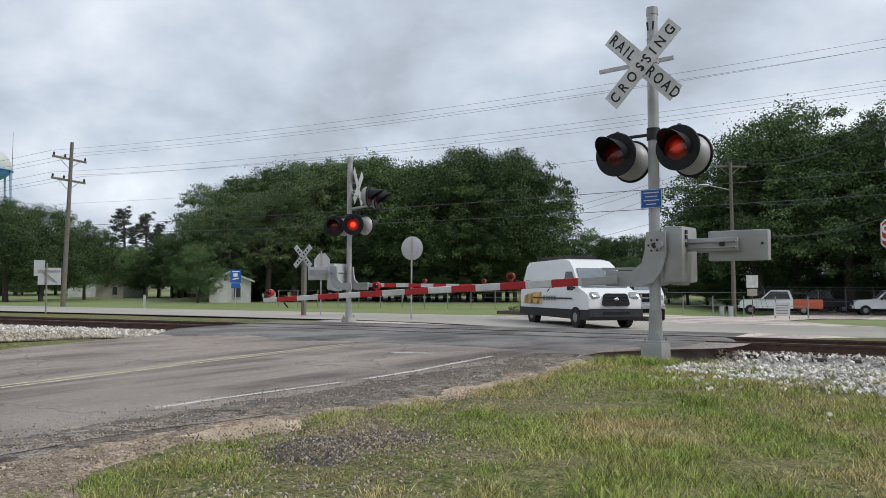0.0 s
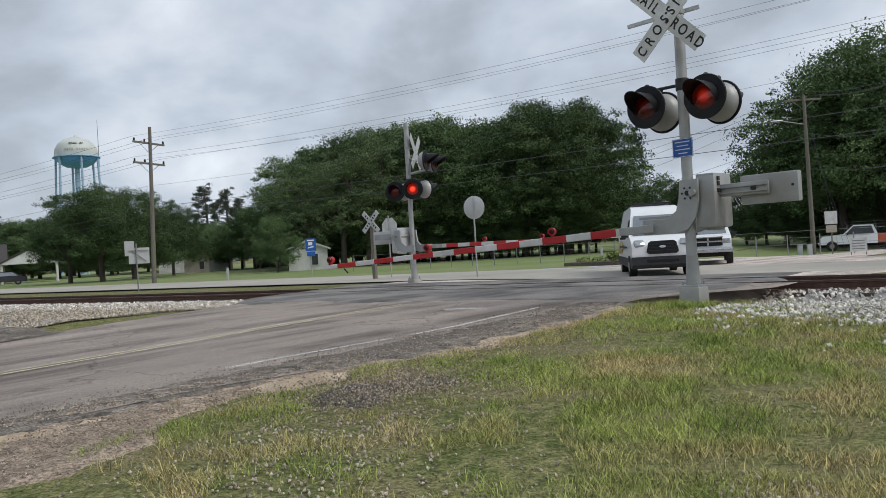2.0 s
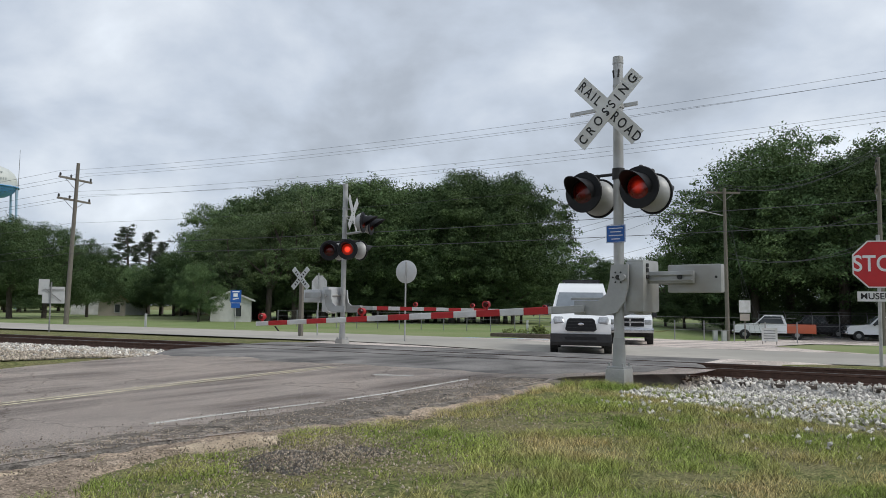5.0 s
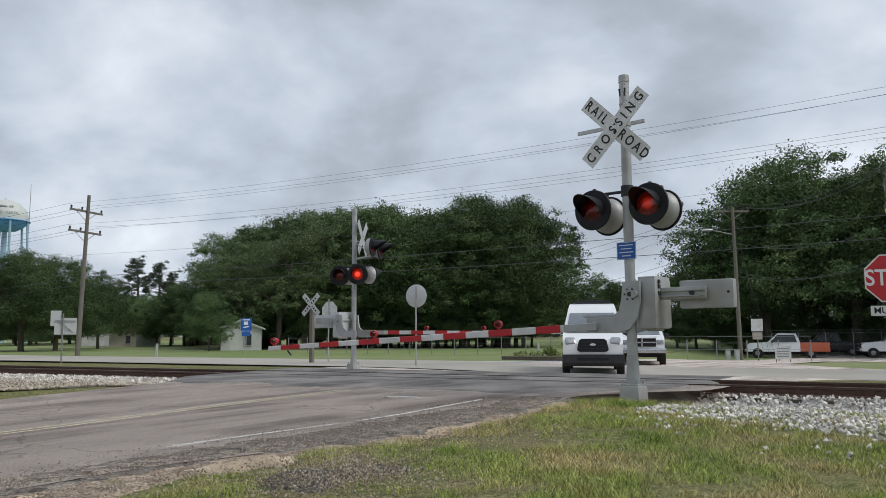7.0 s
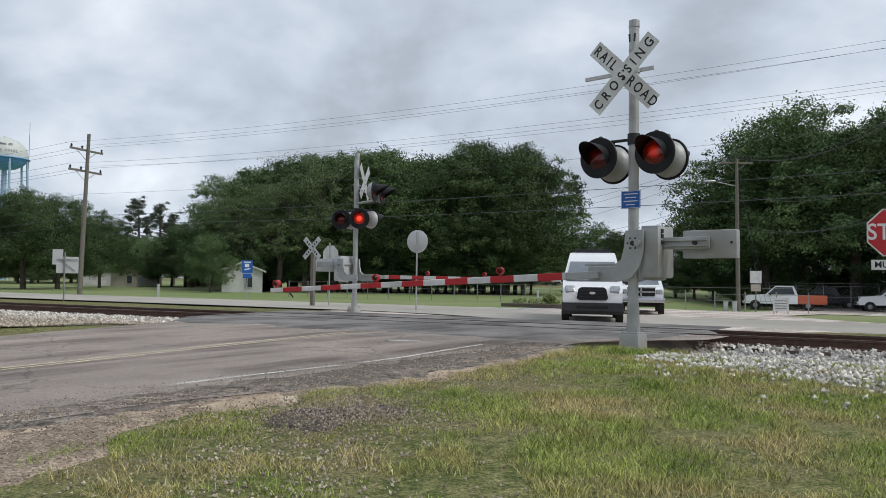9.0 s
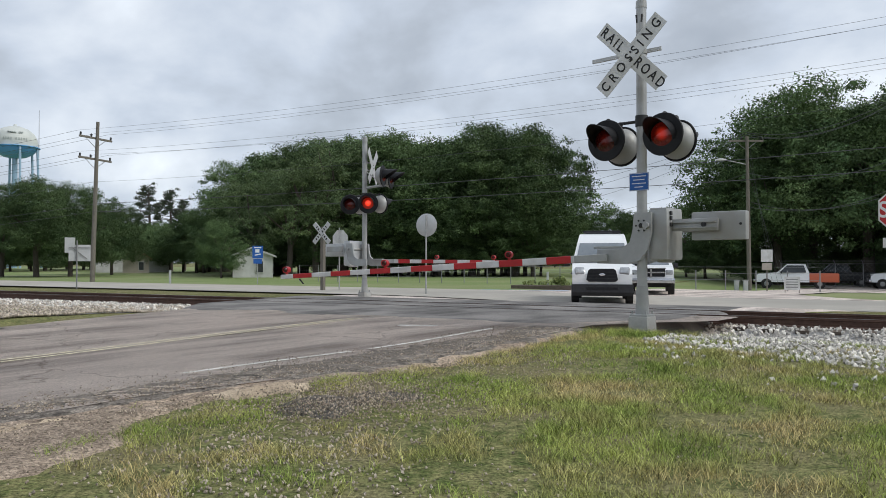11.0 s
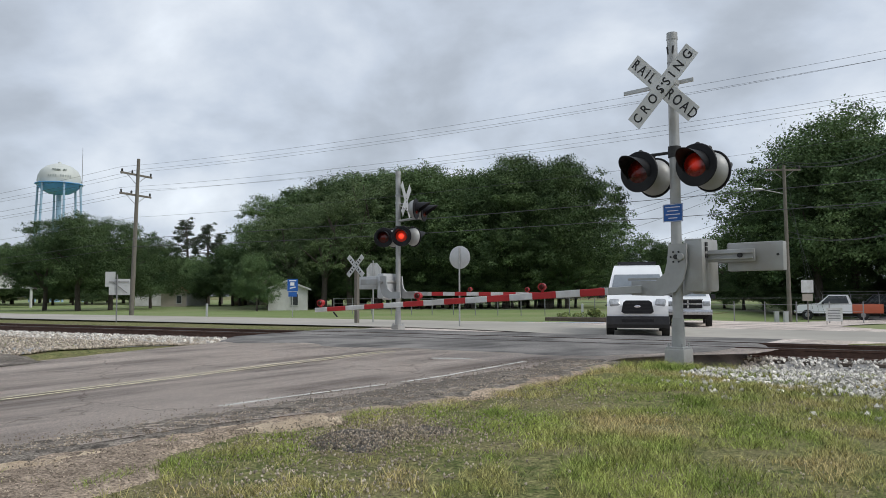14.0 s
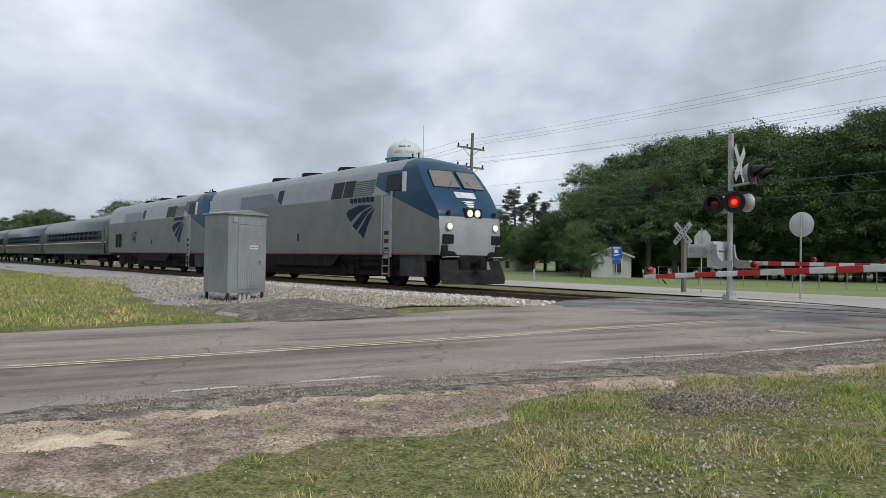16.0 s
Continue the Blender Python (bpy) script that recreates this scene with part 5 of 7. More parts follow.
def equipment_cabinet():
    """The steel cabinet on legs by the drive; local x along its door face."""
    a, b = Vector((-14.26, 13.03)), Vector((-13.6, 13.67))
    dx = Vector((0.206, 0.968)).normalized()
    w, d, h = 1.16, 1.1, 2.02
    z0 = land(a.x, a.y)
    c = a + dx * w / 2
    inward = Vector((-dx.y, dx.x))
    m = Matrix(((dx.x, inward.x, 0, c.x + inward.x * d / 2), (dx.y, inward.y, 0, c.y + inward.y * d / 2), (0, 0, 1, z0), (0, 0, 0, 1)))
    s = thing("equipment_cabinet", m, "grey metal signal equipment cabinet on short legs", "cabinet")
    bm = B()
    box(bm, (0, 0, 0.24 + h / 2), (w, d, h), bevel=0.012)
    part("body", bm, "box_grey", s, "plain brushed metal body")
    bm = B()
    prism(bm, [(-w / 2 - 0.04, 0), (w / 2 + 0.04, 0), (w / 2 + 0.04, 0.03), (0, 0.13), (-w / 2 - 0.04, 0.03)], d + 0.10, Matrix.Translation((0, 0, 0.24 + h)) @ TO_Y)
    part("roof", bm, "box_grey", s, "low gabled metal roof")
    bm = B()
    box(bm, (0.07, -d / 2 - 0.008, 0.24 + h * 0.45), (0.72, 0.02, h * 0.80), bevel=0.006)
    door = part("door", bm, "box_grey", s, "metal door with vents")
    for i in range(7):
        bm = B()
        box(bm, (-0.02 + (i - 3) * 0.052, -d / 2 - 0.022, 0.62), (0.022, 0.012, 0.42))
        part("vent_slot", bm, "galv", door)
    bm = B()
    box(bm, (0.18, -d / 2 - 0.02, 1.42), (0.26, 0.004, 0.10))
    lb = part("label_plate", bm, "sign_white", door, "small white label")
    bm = B()
    for i in range(4):
        box(bm, (0.10 + i * 0.055, -d / 2 - 0.024, 1.42), (0.03, 0.003, 0.03))
    part("print", bm, "letter", lb)
    bm = B()
    cyl(bm, (0.36, -d / 2 - 0.02, 1.05), (0.36, -d / 2 - 0.06, 1.05), 0.02, seg=10); box(bm, (0.36, -d / 2 - 0.05, 1.01), (0.02, 0.02, 0.10))
    part("handle", bm, "chrome", door)
    bm = B()
    box(bm, (0.05, -d / 2 - 0.006, 0.24 + h * 0.88), (0.66, 0.012, 0.012)); box(bm, (-0.38, -d / 2 - 0.01, 0.24 + h * 0.93), (0.12, 0.02, 0.14))
    part("drip_edge", bm, "galv", s)
    for x in (-w / 2 + 0.06, w / 2 - 0.06):
        for y in (-d / 2 + 0.06, d / 2 - 0.06):
            bm = B()
            box(bm, (x, y, 0.07), (0.06, 0.06, 0.42))
            part("leg", bm, "dark", s)
    for i in range(3):
        bm = B()
        cyl(bm, (-0.14 + i * 0.13, -d / 2 + 0.10, -0.1), (-0.14 + i * 0.13, -d / 2 + 0.10, 0.26), 0.045, seg=12)
        part("conduit", bm, "siding", s, "white cable conduit", smooth=True)


# ---- poles, wires, tower ----
def utility_pole(x, y, h, arms, label, lean=0.0, lamp=False, turn=0.0):
    m = Matrix.Translation((x, y, land(x, y))) @ Matrix.Rotation(math.atan2(DV.y, DV.x) + turn, 4, "Z") @ Matrix.Rotation(lean, 4, "Y")
    p = thing("utility_pole", m, label, "utility pole", "utility poles")
    bm = B()
    cyl(bm, (0, 0, -0.5), (0, 0, h), 0.165, 0.105, 14)
    pole = part("pole", bm, "wood_pole", p, "grey-brown wooden pole", smooth=True)
    for z in arms:
        bm = B()
        box(bm, (0, 0.14, z), (2.5, 0.10, 0.13), bevel=0.01)
        a = part("crossarm", bm, "wood_pole", p, "wooden crossarm")
        for s in (-1, 1):
            bm = B()
            cyl(bm, (s * 0.75, 0.14, z - 0.05), (0, 0.13, z - 0.65), 0.02, seg=6)
            part("brace", bm, "fence", a)
        for s in (-1.15, -0.35, 1.15):
            bm = B()
            lathe(bm, [(0.03, 0), (0.075, 0.06), (0.05, 0.1), (0.07, 0.15), (0.03, 0.22)], 10, Matrix.Translation((s, 0.14, z + 0.06)))
            part("insulator", bm, "dark", a, smooth=True)
    if lamp:
        bm = B()
        cyl(bm, (0, 0, h - 2.0), (-1.5, 0.2, h - 1.65), 0.035, seg=8)
        la = part("lamp_bracket", bm, "galv", p, "", smooth=True)
        bm = B()
        ball(bm, (-1.8, 0.24, h - 1.63), (0.42, 0.15, 0.10), 12, 8)
        part("lamp_head", bm, "sign_back", la, "pale cobra street lamp head", smooth=True)
    return p


def wire(name, a, b, sag, r, label, n=24):
    a, b = Vector(a), Vector(b)
    bm = B()
    pts = [a.lerp(b, i / n) - Vector((0, 0, sag * 4 * (i / n) * (1 - i / n))) for i in range(n + 1)]
    rows = []
    for p in pts:
        rows.append([bm.verts.new(p + Vector((0, r * math.cos(k * 2.094), r * math.sin(k * 2.094)))) for k in range(3)])
    for p, q in zip(rows, rows[1:]):
        for i in range(3):
            bm.faces.new((p[i], p[(i + 1) % 3], q[(i + 1) % 3], q[i]))
    tagged(part(name, bm, "wire"), label, "cable", "overhead wires")


def build_lines():
    utility_pole(-25.9, 48.7, 10.7, (9.6, 8.2), "wooden utility pole with two crossarms beside the highway", lean=0.03)
    utility_pole(18.7, 54.2, 10.9, (10.6,), "wooden utility pole with a street lamp and guy wires", lean=-0.01, lamp=True, turn=-1.0)
    utility_pole(26.1, 47.8, 11.9, (11.3, 9.8), "tall wooden utility pole beside the side street")
    utility_pole(-98, 92, 9.5, (8.6,), "distant wooden utility pole beside the track", turn=0.5)
    A = (-25.9, 48.7)
    nx, ny = xy(-17, 33.5)
    wx, wy = xy(125, 31)
    for off, z1, z2, sg in ((-1.1, 9.5, 11.2, 0.9), (0.3, 9.5, 11.2, 0.8), (1.1, 9.5, 11.6, 0.9), (-1.1, 8.1, 9.6, 0.9), (0.35, 8.1, 9.6, 1.0), (1.1, 8.1, 9.9, 0.8), (0, 6.2, 8.2, 0.8), (0.1, 4.75, 5.9, 0.35), (-0.1, 4.2, 4.9, 0.4)):
        a = (A[0] + DV.x * off, A[1] + DV.y * off, z1)
        wire("power_line" if z1 > 6 else "telephone_cable", a, (nx + DV.x * off, ny + DV.y * off, z2), sg, 0.007 if z1 > 6 else 0.015, "thin overhead power line along the highway" if z1 > 6 else "dark overhead telephone cable along the highway")
        wire("power_line", a, (wx + DV.x * off, wy + DV.y * off, z1 + 0.3), 1.6, 0.010, "thin overhead power line along the highway")
    for off, z1, z2, sg in ((-1.1, 9.9, 11.3, 1.0), (-0.3, 9.9, 11.3, 1.2), (1.1, 9.9, 11.3, 0.9), (0.0, 7.2, 7.6, 0.9), (0.1, 5.2, 5.9, 1.1), (0.0, 4.8, 5.4, 0.7)):
        a = (18.7 + DV.x * off, 54.2 + DV.y * off, z1)
        wire("service_line", a, (26.1 + DV.x * off, 47.8 + DV.y * off, z2), sg, 0.016, "drooping service line between two poles")
        if z1 > 6:
            wire("service_line", a, (-3.0 + 6 * off, 108 + 3 * off, z1 - 1.5), 1.4, 0.014, "thin service line along the side street")
    for k in range(3):
        wire("guy_wire", (18.8, 54.2, 8.9 - k), (19.7 + k * 0.4, 52.4, -1.0), 0.0, 0.02, "steel guy wire of the pole", 2)


def water_tower():
    az, d = radians(-32.35), 200
    x, y = 0.2 + d * math.sin(az), -0.5 + d * math.cos(az)
    t = thing("water_tower", Matrix.Translation((x, y, -2.0)), "white and blue elevated water tower on blue legs", "water tower")
    R, zt = 4.7, 29.1
    bm = B()
    lathe(bm, [(R, zt), (R + 0.05, zt + 0.9), (R * 0.97, zt + 2.0), (R * 0.85, zt + 3.15), (R * 0.58, zt + 4.2), (R * 0.28, zt + 4.75), (0.3, zt + 4.9)], 32)
    part("tank_top", bm, "tank_white", t, "white domed upper tank", smooth=True)
    bm = B()
    lathe(bm, [(0.6, zt - 2.5), (R * 0.5, zt - 2.2), (R * 0.8, zt - 1.4), (R * 0.96, zt - 0.6), (R, zt - 0.02)], 32)
    part("tank_bottom", bm, "tank_blue", t, "blue lower bowl", smooth=True)
    bm = B()
    lathe(bm, [(R + 0.5, zt - 0.1), (R + 0.5, zt + 0.05), (R, zt + 0.05)], 32)
    part("walkway", bm, "tank_blue", t)
    bm = B()
    cyl(bm, (0, 0, 0), (0, 0, zt - 2.2), 0.75, 0.55, 14)
    part("riser", bm, "leg_blue", t, "", smooth=True)
    for i in range(6):
        an = i * math.pi / 3 + 0.25
        bm = B()
        cyl(bm, (math.cos(an) * (R + 1.2), math.sin(an) * (R + 1.2), 0), (math.cos(an) * R, math.sin(an) * R, zt), 0.26, seg=8)
        part("leg", bm, "leg_blue", t)
    for z in (9, 18):
        for i in range(6):
            a, b = [i * math.pi / 3 + 0.25, (i + 1) * math.pi / 3 + 0.25]
            bm = B()
            cyl(bm, (math.cos(a) * (R + 0.7), math.sin(a) * (R + 0.7), z), (math.cos(b) * (R + 0.7), math.sin(b) * (R + 0.7), z), 0.09, seg=5)
            part("strut", bm, "leg_blue", t)
    bm = B()
    cyl(bm, (R * 0.9, R * 0.5, zt - 2), (R * 0.9, R * 0.5, zt + 9), 0.09, 0.04, 6)
    part("antenna", bm, "fence", t)
    bm = B()
    cyl(bm, (0, 0, zt + 4.8), (0, 0, zt + 5.3), 0.5, 0.3, 10)
    part("vent", bm, "tank_white", t)
    an0 = math.atan2(-y, -x)
    for z, word, sp in ((zt + 2.9, "TOWN OF", 0.10), (zt + 1.5, "---- -----", 0.10)):
        for i, ch in enumerate(word):
            if ch == " ":
                continue
            an = an0 + (i - (len(word) - 1) / 2) * sp * 1.1
            r = R * (0.90 if word[0] == "T" else 1.0)
            m = Matrix.Translation((math.cos(an) * r, math.sin(an) * r, z)) @ Matrix.Rotation(an + math.pi / 2, 4, "Z") @ Matrix.Rotation(radians(68 if word[0] == "T" else 86), 4, "X")
            if ch == "-":
                bm = B()
                box(bm, (0, 0, 0.05), (0.26, 0.5, 0.05))
                part("print", bm, "faded_print", t, m=m)
            else:
                lettering("lettering", ch, 0.62, "faded_print", t, m, depth=0.12)


# ---- buildings ----
def gable(bm, l, d, z0, z1, over=0.4):
    prism(bm, [(-d / 2 - over, z0 - 0.1), (0, z1), (d / 2 + over, z0 - 0.1), (d / 2 + over, z0 + 0.06), (0, z1 + 0.18), (-d / 2 - over, z0 + 0.06)], l + 2 * over, Matrix.Rotation(math.pi / 2, 4, "Z") @ Matrix.Rotation(math.pi / 2, 4, "X"))


def church():
    m = Matrix.Translation((-82.3, 80.8, -0.9)) @ Matrix.Rotation(math.atan2(-0.6, -0.8), 4, "Z")
    c = thing("church", m, "low tan brick church hall with a dark shingle roof", "building")
    L, D = 34, 14
    bm = B()
    box(bm, (0, 0, 1.4), (L, D, 3.0))
    prism(bm, [(-D / 2, 2.8), (D / 2, 2.8), (0, 5.1)], L, Matrix.Rotation(math.pi / 2, 4, "Z") @ Matrix.Rotation(math.pi / 2, 4, "X"))
    part("wall", bm, "brick_tan", c, "tan brick wall")
    bm = B()
    gable(bm, L, D, 2.9, 5.3)
    part("roof", bm, "shingle", c, "dark shingle roof")
    bm = B()
    box(bm, (0, D / 2 + 0.42, 2.72), (L + 0.8, 0.06, 0.22))
    part("fascia", bm, "siding", c, "white fascia")
    for i in range(9):
        bm = B()
        x = -L / 2 + 6.5 + i * 3.0
        box(bm, (x, D / 2 + 0.03, 1.35), (0.5, 0.1, 1.7))
        w = part("window", bm, "siding", c, "narrow pale window")
        bm = B()
        box(bm, (x, D / 2 + 0.09, 1.35), (0.32, 0.04, 1.5))
        part("pane", bm, "glass_pale", w)
    # porch with a white gable
    bm = B()
    px = -L / 2 - 2.6
    prism(bm, [(-3.2, 2.7), (3.2, 2.7), (0, 4.3)], 0.2, Matrix.Translation((px, D / 2 + 4.6, 0)) @ TO_Y)
    part("porch_gable", bm, "siding", c, "white porch gable")
    bm = B()
    prism(bm, [(-3.5, 2.55), (0, 4.35), (3.5, 2.55), (3.5, 2.72), (0, 4.55), (-3.5, 2.72)], 5.0, Matrix.Translation((px, D / 2 + 2.3, 0)) @ TO_Y)
    part("porch_roof", bm, "shingle", c)
    for s in (-2.9, 2.9):
        bm = B()
        cyl(bm, (px + s, D / 2 + 4.4, 0), (px + s, D / 2 + 4.4, 2.7), 0.16, seg=10)
        part("column", bm, "siding", c, "white porch column")


def cottage(x, y, w, d, h, ridge, wall, roof, label, turn=0.0, windows=1):
    m = Matrix.Translation((x, y, land(x, y) - 0.3)) @ Matrix.Rotation(turn, 4, "Z")
    c = thing("house", m, label, "house")
    bm = B()
    box(bm, (0, 0, h / 2), (w, d, h))
    prism(bm, [(-w / 2, h - 0.02), (w / 2, h - 0.02), (0, ridge)], d, TO_Y)
    part("wall", bm, wall, c)
    bm = B()
    for s in (-1, 1):
        prism(bm, [(0, ridge), (s * (w / 2 + 0.3), h - 0.22), (s * (w / 2 + 0.3), h - 0.07), (0, ridge + 0.18)][::s], d + 0.6, TO_Y)
    part("roof", bm, roof, c)
    for i in range(windows):
        bm = B()
        box(bm, ((i + 0.5 - windows / 2) * w / windows + 0.6, -d / 2 - 0.02, h * 0.55), (0.7, 0.08, 1.1))
        k = part("window", bm, "siding", c, "white window frame")
        bm = B()
        box(bm, ((i + 0.5 - windows / 2) * w / windows + 0.6, -d / 2 - 0.05, h * 0.55), (0.55, 0.06, 0.95))
        part("pane", bm, "glass", k)


def roadside():
    cottage(-20.6, 67, 3.4, 3.4, 2.3, 2.85, "siding", "siding", "small white clapboard shed among the trees", turn=0.25)
    cottage(-43, 92, 3.0, 3, 2.2, 3.2, "tan", "roof_red", "little tan shed with a red roof", turn=0.45)
    cottage(-47, 100, 9, 4, 2.3, 2.9, "siding", "shingle", "low pale house behind the oaks", turn=0.4)
    cottage(-36, 110, 11, 5, 2.4, 3.3, "tan", "shingle", "low tan house behind the oaks", turn=0.3)
    # planted bed with a blue kerb
    x, y = 3.2, 37.4
    m = Matrix.Translation((x, y, land(x, y))) @ Matrix.Rotation(-0.42, 4, "Z")
    p = thing("flower_bed", m, "raised flower bed edged with dark timber", "flower bed")
    bm = B()
    box(bm, (0, 0, 0.1), (3.4, 1.4, 0.24), bevel=0.02)
    part("edging", bm, "tie", p, "dark timber edging")
    V, F = leaf_cloud(np.random.default_rng(3), [(k * 0.42 - 1.2, 0.1 * (-1) ** k, 0.3, 0.18 + 0.06 * (k % 2)) for k in range(7)], 900, 0.045)
    mesh_part("plants", V, F, "flower", p, "low green and yellow plants")
    V, F = leaf_cloud(np.random.default_rng(6), [(0.7, 0, 0.5, 0.25), (0.4, 0.1, 0.45, 0.2)], 260, 0.08)
    mesh_part("shrub", V, F, "flower", p, "spiky shrub")
    bm = B()
    strip("kerb_paint", [(15.3, 31.75), (13.2, 32.1), (11.2, 32.5)], 0.35, 0.015, "curb_blue", None)
    bm.free()
    ob = bpy.data.objects["kerb_paint"]
    tagged(ob, "faded blue painted kerb strip", "kerb", kind="structure")
    # notice board and small boxes by the street
    x, y = 14.3, 35.5
    s = thing("notice_board", face_to(x, y, land(x, y), 0, 0), "small white notice board on two stakes", "sign")
    bm = B()
    box(bm, (0, 0, 0.5), (0.68, 0.03, 0.62), bevel=0.004)
    b = part("board", bm, "sign_white", s, "white board")
    bm = B()
    for k in range(4):
        box(bm, (0, 0.018, 0.68 - k * 0.12), (0.5, 0.003, 0.04))
    part("print", bm, "fence", b, "unreadable grey print")
    for k in (-0.3, 0.3):
        bm = B()
        box(bm, (k, -0.02, 0.25), (0.03, 0.03, 0.9))
        part("stake", bm, "wood_pole", s)
    x, y = 18.4, 50.0
    s = thing("street_signs", face_to(x, y, land(x, y), 0, 0), "white and brown notices on a post by the fence", "sign")
    post(s, 2.75, 0.04, "wood_pole")
    for z, w, h, k in ((2.35, 0.7, 0.8, "sign_white"), (1.65, 0.6, 0.45, "tan")):
        bm = B()
        box(bm, (0, 0.05, z), (w, 0.01, h))
        part("panel", bm, k, s)
    for x, y in ((17.3, 52.6), (17.8, 52.3)):
        s = thing("pedestal", Matrix.Translation((x, y, land(x, y))), "small pale utility pedestal by the pole", "utility box", "utility pedestals")
        bm = B()
        box(bm, (0, 0, 0.35), (0.28, 0.28, 0.75), bevel=0.03)
        part("body", bm, "sign_back", s, "pale body")
        bm = B()
        box(bm, (0, 0, 0.74), (0.31, 0.31, 0.06), bevel=0.02)
        part("cap", bm, "galv", s)
    # chain-link fence by the parked trucks
    f = thing("chain_link_fence", Matrix(), "grey chain-link fence with leaning top arms", "fence")
    a, b = Vector((24.0, 62.4)), Vector((47, 56.5))
    n = 12
    for i in range(n + 1):
        p = a.lerp(b, i / n)
        z = land(p.x, p.y)
        bm = B()
        cyl(bm, (p.x, p.y, z - 0.2), (p.x, p.y, z + 1.9), 0.035, seg=8)
        cyl(bm, (p.x, p.y, z + 1.88), (p.x - 0.25, p.y - 0.25, z + 2.2), 0.02, seg=6)
        part("post", bm, "fence", f)
    for h in (0.15, 1.0, 1.88, 2.1):
        bm = B()
        cyl(bm, (a.x, a.y, -1.08 + h), (b.x, b.y, -1.08 + h), 0.016, seg=6)
        part("rail", bm, "fence", f)
    bm = B()
    L = (b - a).length
    d = (b - a).normalized()
    step_ = 0.34
    k = -2.0
    while k < L:
        for s in (1, -1):
            lo, hi = max(k, 0), min(k + 1.8, L)
            if hi > lo:
                z0, z1 = (lo - k, hi - k) if s > 0 else (1.8 - (lo - k), 1.8 - (hi - k))
                p, q = a + d * lo, a + d * hi
                w = Vector((0, 0, 0.006))
                bm.faces.new([bm.verts.new(v) for v in (Vector((p.x, p.y, -1.03 + z0)) - w, Vector((q.x, q.y, -1.03 + z1)) - w, Vector((q.x, q.y, -1.03 + z1)) + w, Vector((p.x, p.y, -1.03 + z0)) + w)])
        k += step_
    ob = part("mesh", bm, "fence", f, "woven steel mesh")
    # low wire fence posts along the lawn
    f = thing("wire_fence", Matrix(), "thin wire fence on slim posts at the lawn's edge", "fence")
    for i in range(22):
        x, y = xy(34 - i * 1.55, 41.5 + 0.12 * i)
        bm = B()
        z = land(x, y)
        cyl(bm, (x, y, z - 0.1), (x, y, z + 1.15), 0.03, seg=6)
        part("post", bm, "fence", f)
    a, b = xy(34, 41.5), xy(34 - 21 * 1.55, 44)
    for h in (0.4, 0.75, 1.1):
        bm = B()
        cyl(bm, (*a, -0.47 + h), (*b, -0.47 + h), 0.008, seg=5)
        part("strand", bm, "fence", f)
    # white flowering bush and marker posts
    x, y = -33.5, 96
    t = thing("bush", Matrix.Translation((x, y, land(x, y))), "white flowering bush by the houses", "bush")
    V, F = leaf_cloud(np.random.default_rng(9), [(0, 0, 1.2, 1.3), (0.9, 0, 1.0, 0.9), (-0.8, 0.2, 1.0, 0.9), (0.2, 0, 2.2, 0.8)], 900, 0.14)
    mesh_part("blossom", V, F, "bloom", t)
    for u, v in ((36.5, 32.3), (14.5, 38.5)):
        x, y = xy(u, v)
        s = thing("marker_post", Matrix.Translation((x, y, land(x, y))), "short pale marker post in the lawn", "marker post", "marker posts")
        bm = B()
        box(bm, (0, 0, 0.35), (0.12, 0.12, 0.95), bevel=0.02)
        part("post", bm, "sign_back", s)
    x, y = -6.6, 34.0
    stop_sign(face_to(x, y, -0.45, 8, 60), 2.35, back=True, r=0.48)


x, y = 11.0, 19.7
stop_sign(face_to(x, y, land(x, y), 2.0, -8.0), 2.23 - land(x, y), r=0.68)
disc_sign()
old_crossbuck()
plates_sign()
blue_sign()
edge_sign()
equipment_cabinet()
build_lines()
water_tower()
church()
roadside()


# ---- vehicles: x forward, y left, z up from the road ----
MOVES = []


def shell(bm, prof, width, belt, top_in, round_=0.06, nose_in=0.0, x_nose=None):
    """A car body: a side outline (x, z) carried across the width, drawn in above the belt line and at the nose."""
    prism(bm, prof, width, Matrix.Rotation(math.pi / 2, 4, "X"))
    zmax = max(z for _, z in prof)
    for v in bm.verts:
        if v.co.z > belt:
            v.co.y *= 1 - top_in * (v.co.z - belt) / (zmax - belt)
        if x_nose is not None and v.co.x > x_nose:
            v.co.y *= 1 - nose_in * (v.co.x - x_nose)
    es = [e for e in bm.edges if len(e.link_faces) == 2 and e.calc_face_angle(0) > 0.6]
    bmesh.ops.bevel(bm, geom=es, offset=round_, segments=3, affect="EDGES", profile=0.55)
    return bm


def wheel(parent, x, y, r, w, spin=True):
    wh = part("wheel", cyl(B(), (x, y - w / 2, r), (x, y + w / 2, r), r, seg=24), "tyre", parent, "black tyre on a steel rim", smooth=True)
    s = 1 if y > 0 else -1
    bm = B()
    cyl(bm, (x, y + s * (w / 2 - 0.01), r), (x, y + s * (w / 2 + 0.012), r), r * 0.52, r * 0.40, 18)
    rim = part("rim", bm, "fence", wh, "dull grey steel rim", smooth=True)
    return wh


def quad_panel(name, pts, thick, material, parent, label=""):
    """A flat plate through corner points, thickened along its normal."""
    bm = B()
    vs = [bm.verts.new(p) for p in pts]
    f = bm.faces.new(vs)
    f.normal_update()
    n = f.normal.copy()
    top = [bm.verts.new(Vector(p) + n * thick) for p in pts]
    bm.faces.new(top)
    for i in range(len(pts)):
        j = (i + 1) % len(pts)
        bm.faces.new((vs[i], vs[j], top[j], top[i]))
    return part(name, bm, material, parent, label)


